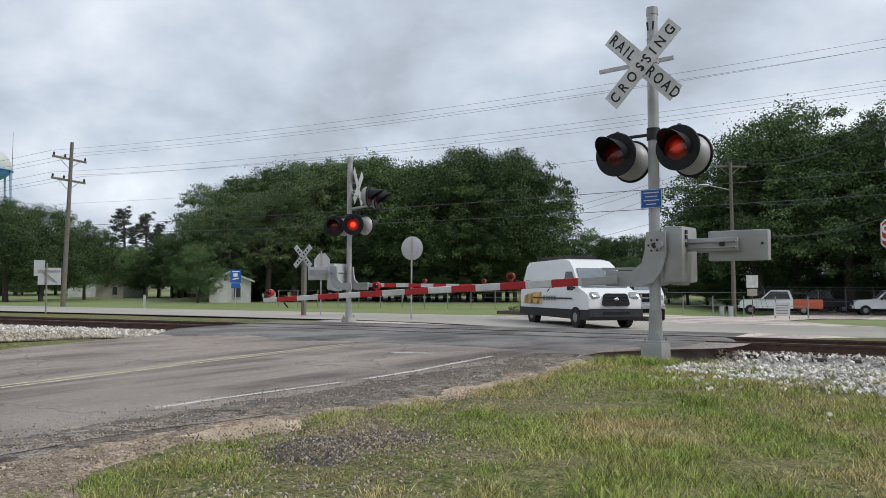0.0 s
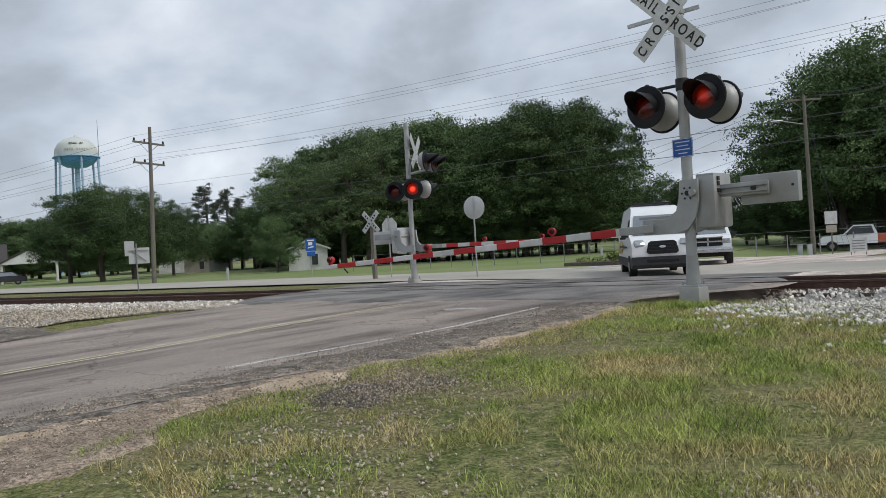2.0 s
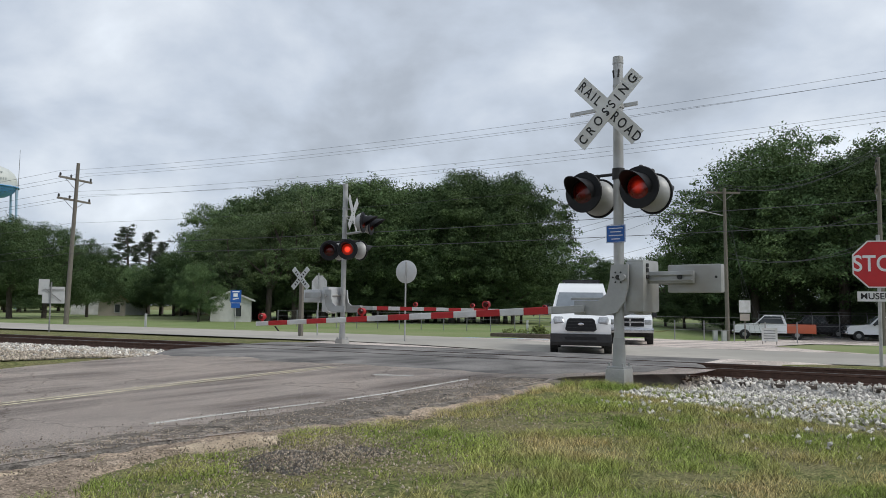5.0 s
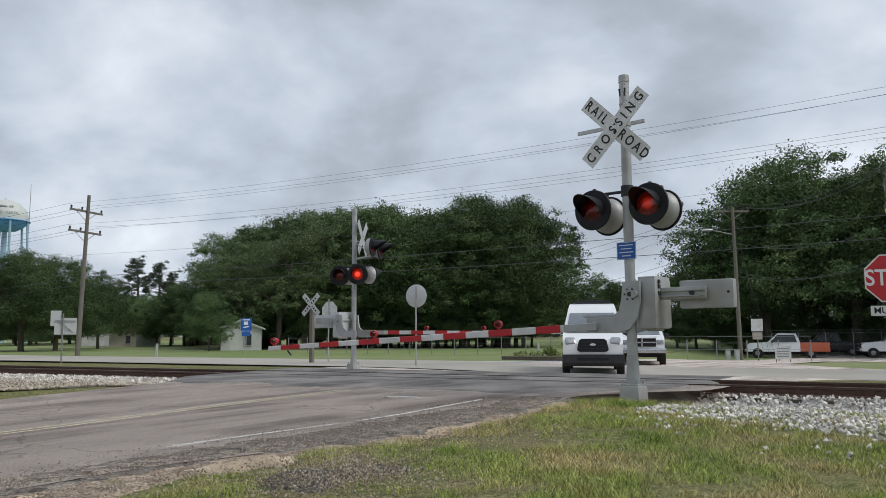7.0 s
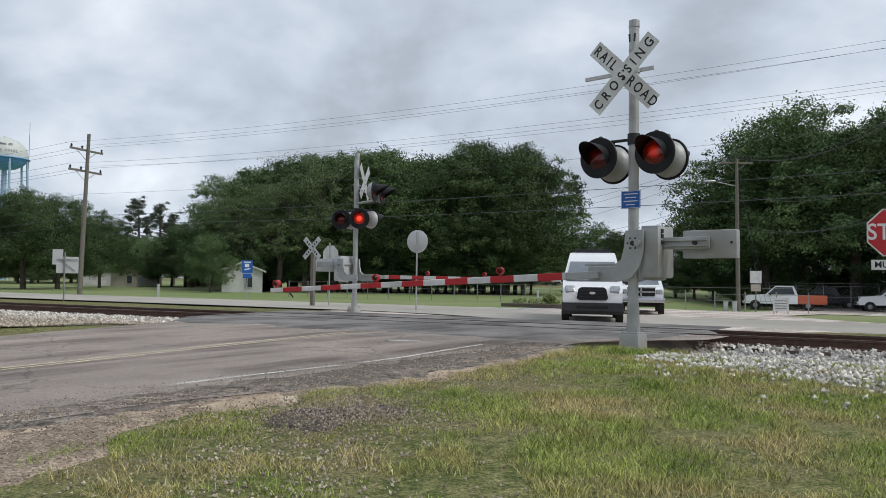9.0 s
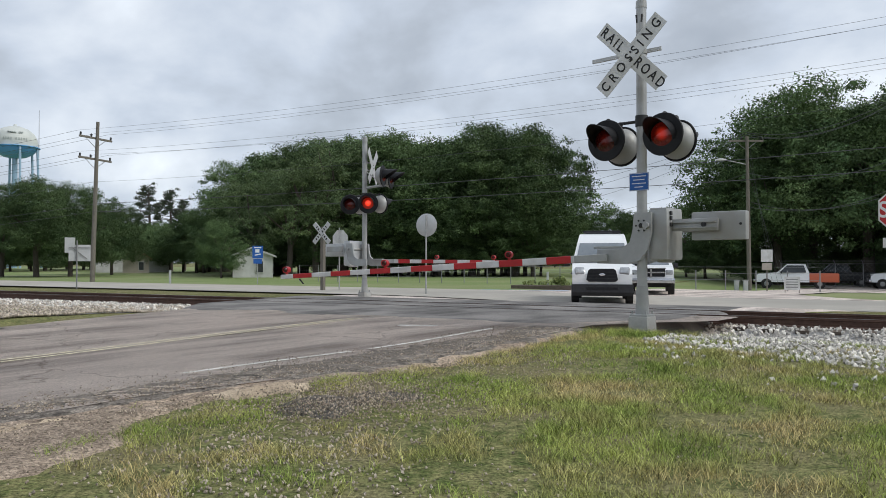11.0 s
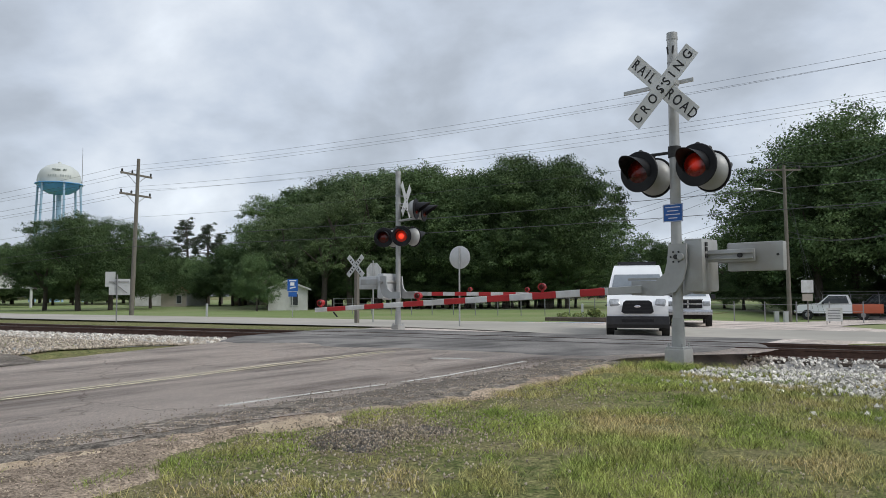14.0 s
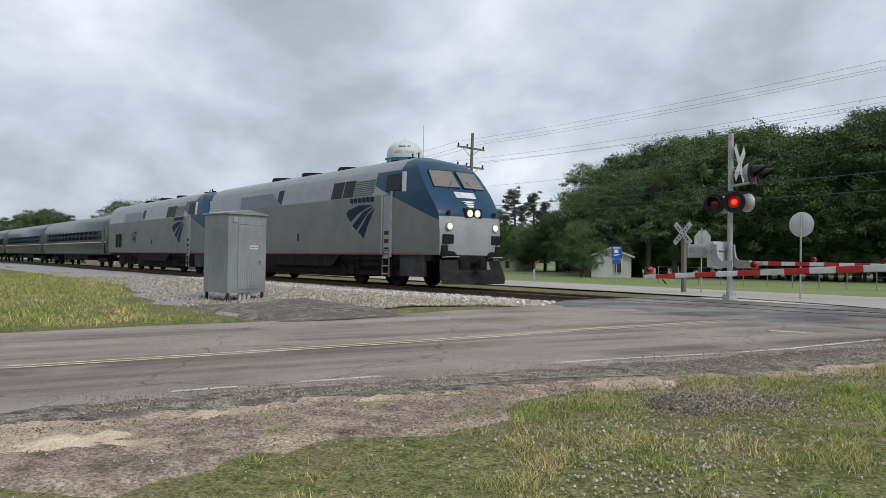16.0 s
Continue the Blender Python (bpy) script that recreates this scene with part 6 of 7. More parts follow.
def make_van():
    v = thing("van", Matrix(), "white high-roof delivery van with a dark grille", "van")
    bm = B()
    shell(bm, [(-4.55, 0.45), (-4.62, 1.2), (-4.5, 2.15), (-4.3, 2.32), (-1.4, 2.36), (-0.85, 2.27), (-0.44, 2.0), (0.22, 1.34), (0.76, 1.14), (0.90, 0.98), (0.92, 0.62), (0.86, 0.45)], 2.04, 1.1, 0.26, 0.07, 0.10, 0.2)
    part("body", bm, "car_white", v, "glossy white body", smooth=True)
    bm = B()
    shell(bm, [(-4.66, 0.34), (-4.66, 0.62), (0.80, 0.62), (0.98, 0.66), (1.0, 0.40), (0.88, 0.28)], 2.07, 5, 0, 0.04, 0.10, 0.3)
    part("bumper", bm, "car_dark", v, "dark plastic bumper and sill", smooth=True)
    quad_panel("windshield", [(0.215, 0.85, 1.365), (0.215, -0.85, 1.365), (-0.42, -0.735, 2.0), (-0.42, 0.735, 2.0)][::-1], 0.03, "glass_pale", v, "large sloping windshield")
    for s in (1, -1):
        pts = [(0.02, s * 0.955, 1.4), (-0.98, s * 0.96, 1.4), (-0.98, s * 0.86, 1.9), (-0.5, s * 0.86, 1.9)]
        quad_panel("side_window", pts if s < 0 else pts[::-1], 0.03, "glass", v, "dark cab side window")
        bm = B()
        box(bm, (0.80, s * 0.72, 1.06), (0.22, 0.32, 0.24), (0, -38, s * -14), bevel=0.05)
        h = part("headlight", bm, "lamp_glass", v, "clear swept-back headlight", smooth=True)
        bm = B()
        ball(bm, (0.86, s * 0.70, 1.05), (0.07, 0.07, 0.07), 10, 8)
        part("bulb", bm, "chrome", h, smooth=True)
        bm = B()
        box(bm, (-0.06, s * 1.15, 1.42), (0.14, 0.2, 0.34), bevel=0.04)
        box(bm, (-0.06, s * 1.03, 1.34), (0.06, 0.14, 0.06))
        part("mirror", bm, "car_dark", v, "black door mirror", smooth=True)
        wheel(v, 0.0, s * 0.88, 0.35, 0.24)
        wheel(v, -3.6, s * 0.88, 0.35, 0.24)
        bm = B()
        box(bm, (-2.6, s * 0.62, 2.42), (2.2, 0.05, 0.05), bevel=0.01)
        part("roof_rail", bm, "car_dark", v, "dark roof rack rail")
        bm = B()
        box(bm, (-1.8, s * 1.03, 0.98), (3.2, 0.02, 0.05))
        part("rub_strip", bm, "car_dark", v)
    for x in (-1.6, -2.8, -3.6):
        bm = B()
        box(bm, (x, 0, 2.46), (0.08, 1.3, 0.06), bevel=0.01)
        part("rack_bar", bm, "car_dark", v, "dark crossbar of the roof rack")
    bm = B()
    prism(bm, [(-0.50, 0.0), (-0.44, 0.30), (-0.36, 0.36), (0.36, 0.36), (0.44, 0.30), (0.50, 0.0), (0.42, -0.06), (-0.42, -0.06)], 0.05, Matrix.Translation((0.955, 0, 0.80)) @ Matrix.Rotation(radians(90), 4, "Z") @ Matrix.Rotation(radians(82), 4, "X"))
    g = part("grille", bm, "black", v, "black grille with bars")
    for k in range(3):
        bm = B()
        box(bm, (0.985 - k * 0.012, 0, 0.85 + k * 0.10), (0.02, 0.86, 0.022))
        part("grille_bar", bm, "car_dark", g)
    bm = B()
    ball(bm, (0.985, 0, 0.97), (0.02, 0.10, 0.045), 12, 8)
    part("badge", bm, "chrome", g, "plain oval badge")
    bm = B()
    box(bm, (0.985, 0, 0.52), (0.03, 1.0, 0.10), bevel=0.01)
    part("intake", bm, "black", v)
    quad_panel("graphic", [(-4.3, -1.022, 0.75), (-2.6, -1.022, 0.75), (-2.9, -0.935, 1.55), (-4.3, -0.915, 1.65)], 0.012, "graphic", v, "orange and brown advertising graphic")
    bm = B()
    for k in range(5):
        box(bm, (-2.4 + k * 0.22, -1.03, 0.98), (0.14, 0.012, 0.16))
    part("print", bm, "fence", v)
    return v


def make_pickup(paint, bed_paint, label, side_view=True):
    t = thing("pickup_truck", Matrix(), label, "pickup truck", "parked pickup trucks")
    bm = B()
    shell(bm, [(-1.75, 0.5), (-1.75, 1.15), (-0.25, 1.18), (0.0, 1.80), (-1.45, 1.86), (-1.75, 1.2), (-1.75, 0.5)][1:2] + [(-1.75, 1.2), (-1.5, 1.84), (-0.25, 1.86), (0.45, 1.22), (1.75, 1.12), (1.95, 0.95), (1.97, 0.55), (1.9, 0.5), (-1.75, 0.5)], 1.95, 1.1, 0.2, 0.05, 0.06, 1.0)
    part("cab", bm, paint, t, "cab and hood", smooth=True)
    bm = B()
    for s in (-1, 1):
        box(bm, (-2.75, s * 0.93, 0.84), (1.95, 0.10, 0.66), bevel=0.03)
    box(bm, (-3.7, 0, 0.84), (0.08, 1.86, 0.66), bevel=0.02); box(bm, (-2.75, 0, 0.60), (1.95, 1.8, 0.1))
    part("bed", bm, bed_paint, t, "open cargo bed", smooth=True)
    for s in (1, -1):
        pts = [(0.28, s * 0.955, 1.22), (-1.55, s * 0.965, 1.22), (-1.38, s * 0.83, 1.76), (-0.22, s * 0.83, 1.76)]
        quad_panel("side_window", pts if s < 0 else pts[::-1], 0.02, "glass", t, "dark side window")
        bm = B()
        box(bm, (1.90, s * 0.74, 0.95), (0.12, 0.30, 0.22), bevel=0.03)
        part("headlight", bm, "lamp_glass", t, "clear headlight", smooth=True)
        bm = B()
        box(bm, (0.15, s * 1.08, 1.25), (0.1, 0.18, 0.2), bevel=0.03)
        part("mirror", bm, "car_dark", t)
        wheel(t, 1.2, s * 0.84, 0.38, 0.26)
        wheel(t, -2.45, s * 0.84, 0.38, 0.26)
    quad_panel("windshield", [(0.40, 0.78, 1.27), (0.40, -0.78, 1.27), (-0.18, -0.68, 1.81), (-0.18, 0.68, 1.81)][::-1], 0.02, "glass_pale", t, "sloping windshield")
    bm = B()
    box(bm, (1.98, 0, 0.95), (0.06, 1.15, 0.36), bevel=0.04)
    g = part("grille", bm, "black", t, "dark grille with chrome cross")
    bm = B()
    box(bm, (2.02, 0, 0.95), (0.03, 0.07, 0.36)); box(bm, (2.02, 0, 0.95), (0.03, 1.15, 0.06)); box(bm, (2.02, 0, 1.13), (0.03, 1.2, 0.04))
    part("grille_cross", bm, "chrome", g)
    bm = B()
    box(bm, (2.02, 0, 0.60), (0.18, 1.95, 0.22), bevel=0.05)
    part("bumper", bm, "chrome", t, "chrome front bumper", smooth=True)
    bm = B()
    box(bm, (-0.8, 0, 0.42), (5.4, 1.5, 0.2)); box(bm, (1.9, 0, 0.42), (0.2, 1.6, 0.16))
    part("underbody", bm, "under", t)
    return t


def make_sedan():
    t = thing("car", Matrix(), "black sedan parked before the church hall", "car")
    bm = B()
    shell(bm, [(-2.2, 0.35), (-2.25, 0.85), (-1.6, 0.98), (-0.95, 1.42), (0.3, 1.44), (1.05, 0.98), (2.0, 0.82), (2.2, 0.6), (2.15, 0.35)], 1.8, 0.9, 0.25, 0.06)
    part("body", bm, "car_black", t, "black body", smooth=True)
    for s in (1, -1):
        pts = [(0.85, s * 0.885, 0.98), (-1.35, s * 0.885, 0.99), (-0.85, s * 0.73, 1.36), (0.25, s * 0.73, 1.37)]
        quad_panel("side_window", pts if s < 0 else pts[::-1], 0.02, "glass_pale", t)
        wheel(t, 1.35, s * 0.78, 0.33, 0.2); wheel(t, -1.35, s * 0.78, 0.33, 0.2)
    return t


def place(x, y, hx, hy, dz=0.0):
    return Matrix.Translation((x, y, max(step(ROADZ, uv(x, y)[1]) + sag(*uv(x, y)), land(x, y)) + dz)) @ Matrix.Rotation(math.atan2(hy, hx), 4, "Z")


def build_vehicles():
    van = make_van()
    base = math.degrees(math.atan2(-0.989, -0.15))
    rows = []
    for t, x, y, th in ((0, 4.4, 26.1, 27), (0.5, 4.38, 25.95, 24), (1.0, 4.32, 25.8, 19), (1.5, 4.25, 25.6, 12.5), (2.0, 4.14, 25.4, 6.5), (2.5, 4.08, 25.3, 2.5), (3.0, 4.0, 25.1, 1), (3.5, 3.97, 25.0, 0), (4.2, 3.96, 24.97, 0), (16, 3.96, 24.97, 0)):
        z = step(ROADZ, uv(x, y + 1.5)[1]) + sag(*uv(x, y + 1.5)) + 0.03
        rows.append((t, Matrix.Translation((x, y, z)) @ Matrix.Rotation(radians(base + th), 4, "Z")))
    van.matrix_basis = rows[0][1]
    MOVES.append((van, rows))
    ram = make_pickup("car_white", "car_white", "white pickup truck waiting on the side street behind the van")
    ram.matrix_basis = place(7.55, 34.2, -0.2, -0.98, 0.05)
    t1 = make_pickup("car_white", "car_orange", "white pickup truck with an orange bed behind the fence")
    t1.matrix_basis = place(22.9, 59.0, -0.93, 0.36, 0.0)
    t2 = make_pickup("car_white", "car_white", "white pickup truck parked behind the chain-link fence")
    t2.matrix_basis = place(31.0, 58.2, -0.95, 0.3, 0.0)
    t3 = make_pickup("car_dark", "car_dark", "dark pickup truck parked behind the chain-link fence")
    t3.matrix_basis = place(28.5, 64.5, -0.95, 0.3, 0.0)
    s = make_sedan()
    s.matrix_basis = Matrix.Translation((-56.8, 74.9, land(-56.8, 74.9))) @ Matrix.Rotation(math.atan2(-0.6, -0.8), 4, "Z")


# ---- the train: x forward, y left, z up from the rail ----
H_LOCO = 4.5
SIDE = [(1.50, 1.08), (1.53, 1.35), (1.53, 1.8), (1.53, 2.3), (1.53, 2.8), (1.52, 3.12), (1.46, 3.4), (1.39, 3.72), (1.30, 3.98), (1.08, 4.22), (0.70, 4.38), (0.30, 4.46), (0.0, H_LOCO)]


def front_x(z):
    return step([(0, -0.10), (1.0, -0.06), (1.3, 0.0), (2.1, 0.0), (2.45, -0.10), (2.75, -0.32), (3.3, -0.78), (3.9, -1.34), (4.2, -1.75), (4.4, -2.5), (4.6, -3.4)], z)


def half_width(y, z, x):
    """The side drawn in towards the nose."""
    k = max(0.0, min(1.0, (x + 3.2) / 3.2))
    return y * (1 - 0.15 * k * k)


def blue_zone(x, z):
    edge = step([(-30, 9), (-3.86, 9), (-3.85, 3.46), (-0.2, 2.22), (0.5, 2.2)], x)
    return z > edge and (x > -2.3 or z < 3.92)


def make_loco(number, label):
    t = thing("locomotive", Matrix(), label, "locomotive", "locomotives of the train")
    xs = [-20.9] + span(-20.4, -6, 30) + span(-5.75, -0.2, 62)
    fine = []
    for (y0, z0), (y1, z1) in zip(SIDE, SIDE[1:]):
        m_ = max(1, round((z1 - z0) / 0.07)) if z0 > 2 else 1
        fine += [(y0 + (y1 - y0) * i / m_, z0 + (z1 - z0) * i / m_) for i in range(m_)]
    fine.append(SIDE[-1])
    full = fine + [(-y, z) for y, z in fine[-2::-1]]
    bm = B()
    grid = []
    for x in xs:
        row = []
        for y, z in full:
            fx = front_x(z)
            # stations squeeze in behind the sloping front
            xx = x if x < -5.7 else -5.7 + (x + 5.7) * (fx + 5.7 - 0.0) / 5.5
            row.append(bm.verts.new((xx, half_width(y, z, xx), z)))
        grid.append(row)
    for a, b in zip(grid, grid[1:]):
        for i in range(len(full) - 1):
            f = bm.faces.new((a[i], a[i + 1], b[i + 1], b[i]))
            c = f.calc_center_median()
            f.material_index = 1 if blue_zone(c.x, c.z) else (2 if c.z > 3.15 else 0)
    bm.faces.new([v for v in grid[0]][::-1])
    # front cap: strips between the left and right edges at each height
    edge = grid[-1]
    n = len(fine)
    cols = (1.0, 0.72, 0.36, 0.0, -0.36, -0.72, -1.0)
    prev = None
    for i in range(n):
        l, r = edge[i], edge[len(full) - 1 - i]
        if i == n - 1:
            row = [l] * 7
        else:
            row = [l]
            for q in cols[1:-1]:
                p = l.co.lerp(r.co, (1 - q) / 2)
                row.append(bm.verts.new((p.x + 0.20 * (1 - q * q), p.y, p.z)))
            row.append(r)
        if prev:
            for k in range(6):
                vs = []
                for v in (prev[k], prev[k + 1], row[k + 1], row[k]):
                    if v not in vs:
                        vs.append(v)
                if len(vs) > 2:
                    f = bm.faces.new(vs)
                    c = f.calc_center_median()
                    f.material_index = 1 if c.z > 2.26 - 0.20 * (1 - abs(c.y) / 1.3) else 3
        prev = row
    segs = [((-3.85, 3.4), (-3.85, 4.1)), ((-3.85, 3.46), (-0.2, 2.22)), ((-4.2, 3.92), (-2.3, 3.92)), ((-2.3, 3.8), (-2.3, 4.5))]
    for (x0, z0), (x1, z1) in segs:
        fs = [f for f in bm.faces if x0 - 0.3 < f.calc_center_median().x < x1 + 0.3 and abs(f.normal.y) > 0.02]
        geom = list({v for f in fs for v in f.verts}) + list({e for f in fs for e in f.edges}) + fs
        bmesh.ops.bisect_plane(bm, geom=geom, dist=1e-4, plane_co=(x0, 0, z0), plane_no=(z0 - z1, 0, x1 - x0))
    bm.normal_update()
    for f in bm.faces:
        c = f.calc_center_median()
        if c.x < -0.02 and abs(c.y) > 1.1 or c.x < -3:
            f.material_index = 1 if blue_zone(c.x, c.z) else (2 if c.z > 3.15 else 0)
    part("body", bm, ["silver", "blue", "silver_top", "silver_nose_lit"], t, "silver grey carbody with a blue cab and nose", smooth=True)
    bm = B()
    for s in (1, -1):
        box(bm, (-10.7, s * 1.535, 1.09), (20.2, 0.02, 0.05))
    part("sill_stripe", bm, "stripe_red", t, "thin dull red sill stripe")
    # windshields on the sloping front
    for s in (1, -1):
        zs = (3.28, 3.85)
        pts = []
        for z, w0, w1 in ((zs[0], 0.10, 1.08), (zs[1], 0.10, 0.98)):
            for w in (w0, w1):
                q = w / 1.25
                pts.append((front_x(z) + 0.20 * (1 - q * q) + 0.03, s * w, z))
        a, b, c, d = pts
        quad_panel("window_frame", [(p[0] - 0.01, p[1] * k, p[2] + dz) for p, k, dz in ((a, 0.6, -0.02), (b, 1.02, -0.02), (d, 1.02, 0.03), (c, 0.6, 0.03))][::s], 0.02, "black", t, "black rubber window frame")
        quad_panel("windshield", [(p[0] + 0.02, p[1], p[2]) for p in (a, b, d, c)][::s], 0.02, "glass_tan", t, "cab windshield with a pale tan reflection painted in")
        # cab side window and the pale grab panel
        y = s * 1.42
        pts = [(-2.0, s * 1.515, 3.22), (-3.05, s * 1.53, 3.22), (-3.15, s * 1.395, 3.80), (-2.2, s * 1.375, 3.80)]
        quad_panel("cab_window", pts[::-s], 0.02, "black", t, "dark cab side window")
        pts = [(-1.78, s * 1.50, 3.16), (-1.98, s * 1.515, 3.16), (-2.16, s * 1.39, 3.84), (-1.96, s * 1.375, 3.84)]
        quad_panel("wind_wing", pts[::-s], 0.06, "sign_back", t, "pale window wing")
        for i, (x0, x1) in enumerate(((-7.15, -6.3), (-6.2, -5.4), (-12.3, -11.8))):
            pts = [(x1, s * 1.525, 3.14), (x0, s * 1.525, 3.14), (x0 + 0.05, s * 1.40, 3.76), (x1 + 0.05, s * 1.40, 3.76)]
            quad_panel("side_window", pts[::-s], 0.03, "black", t, "black engine room window")
        bm = B()
        for k in range(8):
            z = 3.2 + k * 0.07
            box(bm, (-4.62, s * (1.545 - (z - 3.12) * 0.22), z), (1.4, 0.05, 0.03))
        part("louvre", bm, "silver_top", t, "pale slatted louvre")
        pts = [(-11.8, s * 1.53, 3.14), (-16.5, s * 1.53, 3.14), (-16.7, s * 1.41, 3.70), (-13.0, s * 1.41, 3.70)]
        quad_panel("tinted_band", pts[::-s], 0.012, "band_grey", t, "dull blue painted band")
        # door recess and ladder
        bm = B()
        box(bm, (-3.2, s * 1.545, 2.1), (0.07, 0.05, 2.0)); box(bm, (-2.6, s * 1.545, 2.1), (0.07, 0.05, 2.2))
        part("grab_rail", bm, "galv", t, "vertical grab rail by the cab door")
        bm = B()
        box(bm, (-2.9, s * 1.538, 2.0), (0.45, 0.012, 2.1))
        door = part("cab_door", bm, "silver_top", t, "cab side door")
        for k in range(4):
            bm = B()
            box(bm, (-2.9, s * 1.55, 0.42 + k * 0.27), (0.42, 0.08, 0.03)); box(bm, (-3.11, s * 1.55, 0.8), (0.03, 0.05, 0.95)); box(bm, (-2.69, s * 1.55, 0.8), (0.03, 0.05, 0.95))
            part("ladder_step", bm, "galv", t)
        for k in range(3):
            bm = B()
            box(bm, (-2.9, s * 1.548, 1.25 + k * 0.28), (0.26, 0.02, 0.13))
            part("step_recess", bm, "black", door)
        # wordmark as plain bars and a swept emblem
        bm = B()
        for k in range(6):
            box(bm, (-3.95 - k * 0.30, s * 1.534, 3.0), (0.22, 0.012, 0.17), (0, 10, 0))
        part("wordmark", bm, "navy", t, "dark blue word drawn as plain bars")
        sweep = [[(-0.35, 0.0), (-1.3, 0.02), (-2.05, -0.10), (-2.3, -0.25), (-1.95, -0.55), (-1.4, -0.27), (-0.8, -0.10)],
                 [(-0.3, -0.06), (-1.0, -0.22), (-1.5, -0.5), (-1.8, -0.7), (-1.5, -0.86), (-1.12, -0.56), (-0.66, -0.24)],
                 [(-0.2, -0.1), (-0.7, -0.37), (-1.1, -0.72), (-1.35, -0.92), (-0.95, -1.15), (-0.75, -0.8), (-0.45, -0.4)]]
        for fan_ in sweep:
            bm = B()
            prism(bm, fan_, 0.012, Matrix.Translation((-3.55, s * 1.538, 2.80)) @ Matrix.Rotation(radians(90), 4, "X"))
            part("emblem", bm, "navy", t, "dark blue swept stripe")
        bm = B()
        box(bm, (-10.0, s * 1.536, 1.75), (0.14, 0.012, 0.3))
        part("small_mark", bm, "navy", t)
        rot = Matrix.Rotation(radians(90), 4, "X") if s < 0 else Matrix.Rotation(math.pi, 4, "Z") @ Matrix.Rotation(radians(90), 4, "X")
        lettering("number", number, 1.15, "navy", t, Matrix.Translation((-14.1, s * 1.535, 2.0)) @ rot @ Matrix.Diagonal((0.75, 1, 1, 1)), depth=0.006)
        for k in (0, 1):
            bm = B()
            box(bm, (-17.6 - k * 0.85, s * 1.535, 1.9), (0.72, 0.02, 0.9))
            vent = part("vent", bm, "under", t, "dark radiator grille")
        # lower side: fuel tank, sill boxes, trucks
        # skirt takes the underframe's dark colour to imitate the shadow on it
        bm = B()
        prism(bm, [(-6.4, 1.06), (-7.1, 0.62), (-13.1, 0.62), (-13.8, 1.06)], 0.06, Matrix.Translation((0, s * 1.46, 0)) @ Matrix.Rotation(radians(90), 4, "X"))
        part("side_skirt", bm, "under", t, "skirt over the fuel tank, its shade painted dark grey")
        bm = B()
        box(bm, (-1.5, s * 1.32, 0.72), (1.5, 0.12, 0.72), bevel=0.03)
        part("pilot_side", bm, "plow", t, "dark side plate behind the pilot")
    bm = B()
    # besides the tank, added dark filler boxes stand in for shade underneath
    box(bm, (-10.1, 0, 0.72), (6.2, 2.4, 0.66), bevel=0.08); box(bm, (-10.4, 0, 0.98), (20.0, 2.7, 0.18)); box(bm, (-10.5, 0, 0.66), (17.6, 2.3, 0.62)); box(bm, (-10.3, 0, 0.55), (7.6, 2.2, 0.6))
    part("fuel_tank", bm, "under", t, "black fuel tank with added dark fill under the floor")
    for cx in (-4.6, -16.4):
        bm = B()
        for s in (1, -1):
            box(bm, (cx, s * 1.08, 0.62), (3.9, 0.14, 0.34), bevel=0.05)
            box(bm, (cx, s * 1.1, 0.82), (1.3, 0.18, 0.3), bevel=0.05)
            for k in (-1.37, 1.37):
                box(bm, (cx + k, s * 1.16, 0.52), (0.4, 0.12, 0.4), bevel=0.05)
                cyl(bm, (cx + k * 0.6, s * 1.14, 0.55), (cx + k * 0.6, s * 1.14, 0.95), 0.11, seg=10)
        box(bm, (cx, 0, 0.62), (3.4, 1.9, 0.3))
        tr = part("bogie", bm, "under", t, "dark two-axle truck", smooth=True)
        for k in (-1.37, 1.37):
            for s in (1, -1):
                bm = B()
                cyl(bm, (cx + k, s * 0.70, 0.51), (cx + k, s * 0.83, 0.51), 0.51, seg=28)
                cyl(bm, (cx + k, s * 0.66, 0.51), (cx + k, s * 0.70, 0.51), 0.54, seg=28)
                part("wheel", bm, "under", tr, "steel wheel", smooth=True)
    # nose: lamps, doors, pilot
    for s in (1, -1):
        bm = B()
        cyl(bm, (0.06, s * 0.16, 2.42), (0.17, s * 0.16, 2.42), 0.115, seg=18)
        part("headlight", bm, "head_lit", t, "lit round headlight", smooth=True)
        bm = B()
        cyl(bm, (0.0, s * 0.98, 1.98), (0.13, s * 0.98, 1.98), 0.13, seg=18)
        d = part("ditch_light", bm, "chrome", t, "round ditch light in a chrome ring", smooth=True)
        bm = B()
        cyl(bm, (0.13, s * 0.98, 1.98), (0.15, s * 0.98, 1.98), 0.105, seg=18)
        part("lens", bm, "head_lit", d, "lit lens", smooth=True)
        bm = B()
        box(bm, (0.04, s * 1.0, 1.58), (0.16, 0.42, 0.30), bevel=0.02)
        part("nose_grille", bm, "black", t, "square black opening")
        bm = B()
        box(bm, (0.04, s * 1.14, 1.25), (0.16, 0.2, 0.26), bevel=0.02)
        part("nose_grille", bm, "black", t)
        bm = B()
        cyl(bm, (0.02, s * 0.98, 2.42), (0.07, s * 0.98, 2.42), 0.075, seg=12)
        part("marker_light", bm, "black", t, "dark marker light")
        bm = B()
        cyl(bm, (0.12, s * 0.65, 0.98), (0.34, s * 0.72, 1.02), 0.02, seg=8); cyl(bm, (0.34, s * 0.72, 1.02), (0.34, s * 1.15, 1.02), 0.02, seg=8); cyl(bm, (0.34, s * 1.15, 1.02), (0.05, s * 1.2, 1.0), 0.02, seg=8)
        part("uncoupling_lever", bm, "chrome", t, "bare metal uncoupling lever", smooth=True)
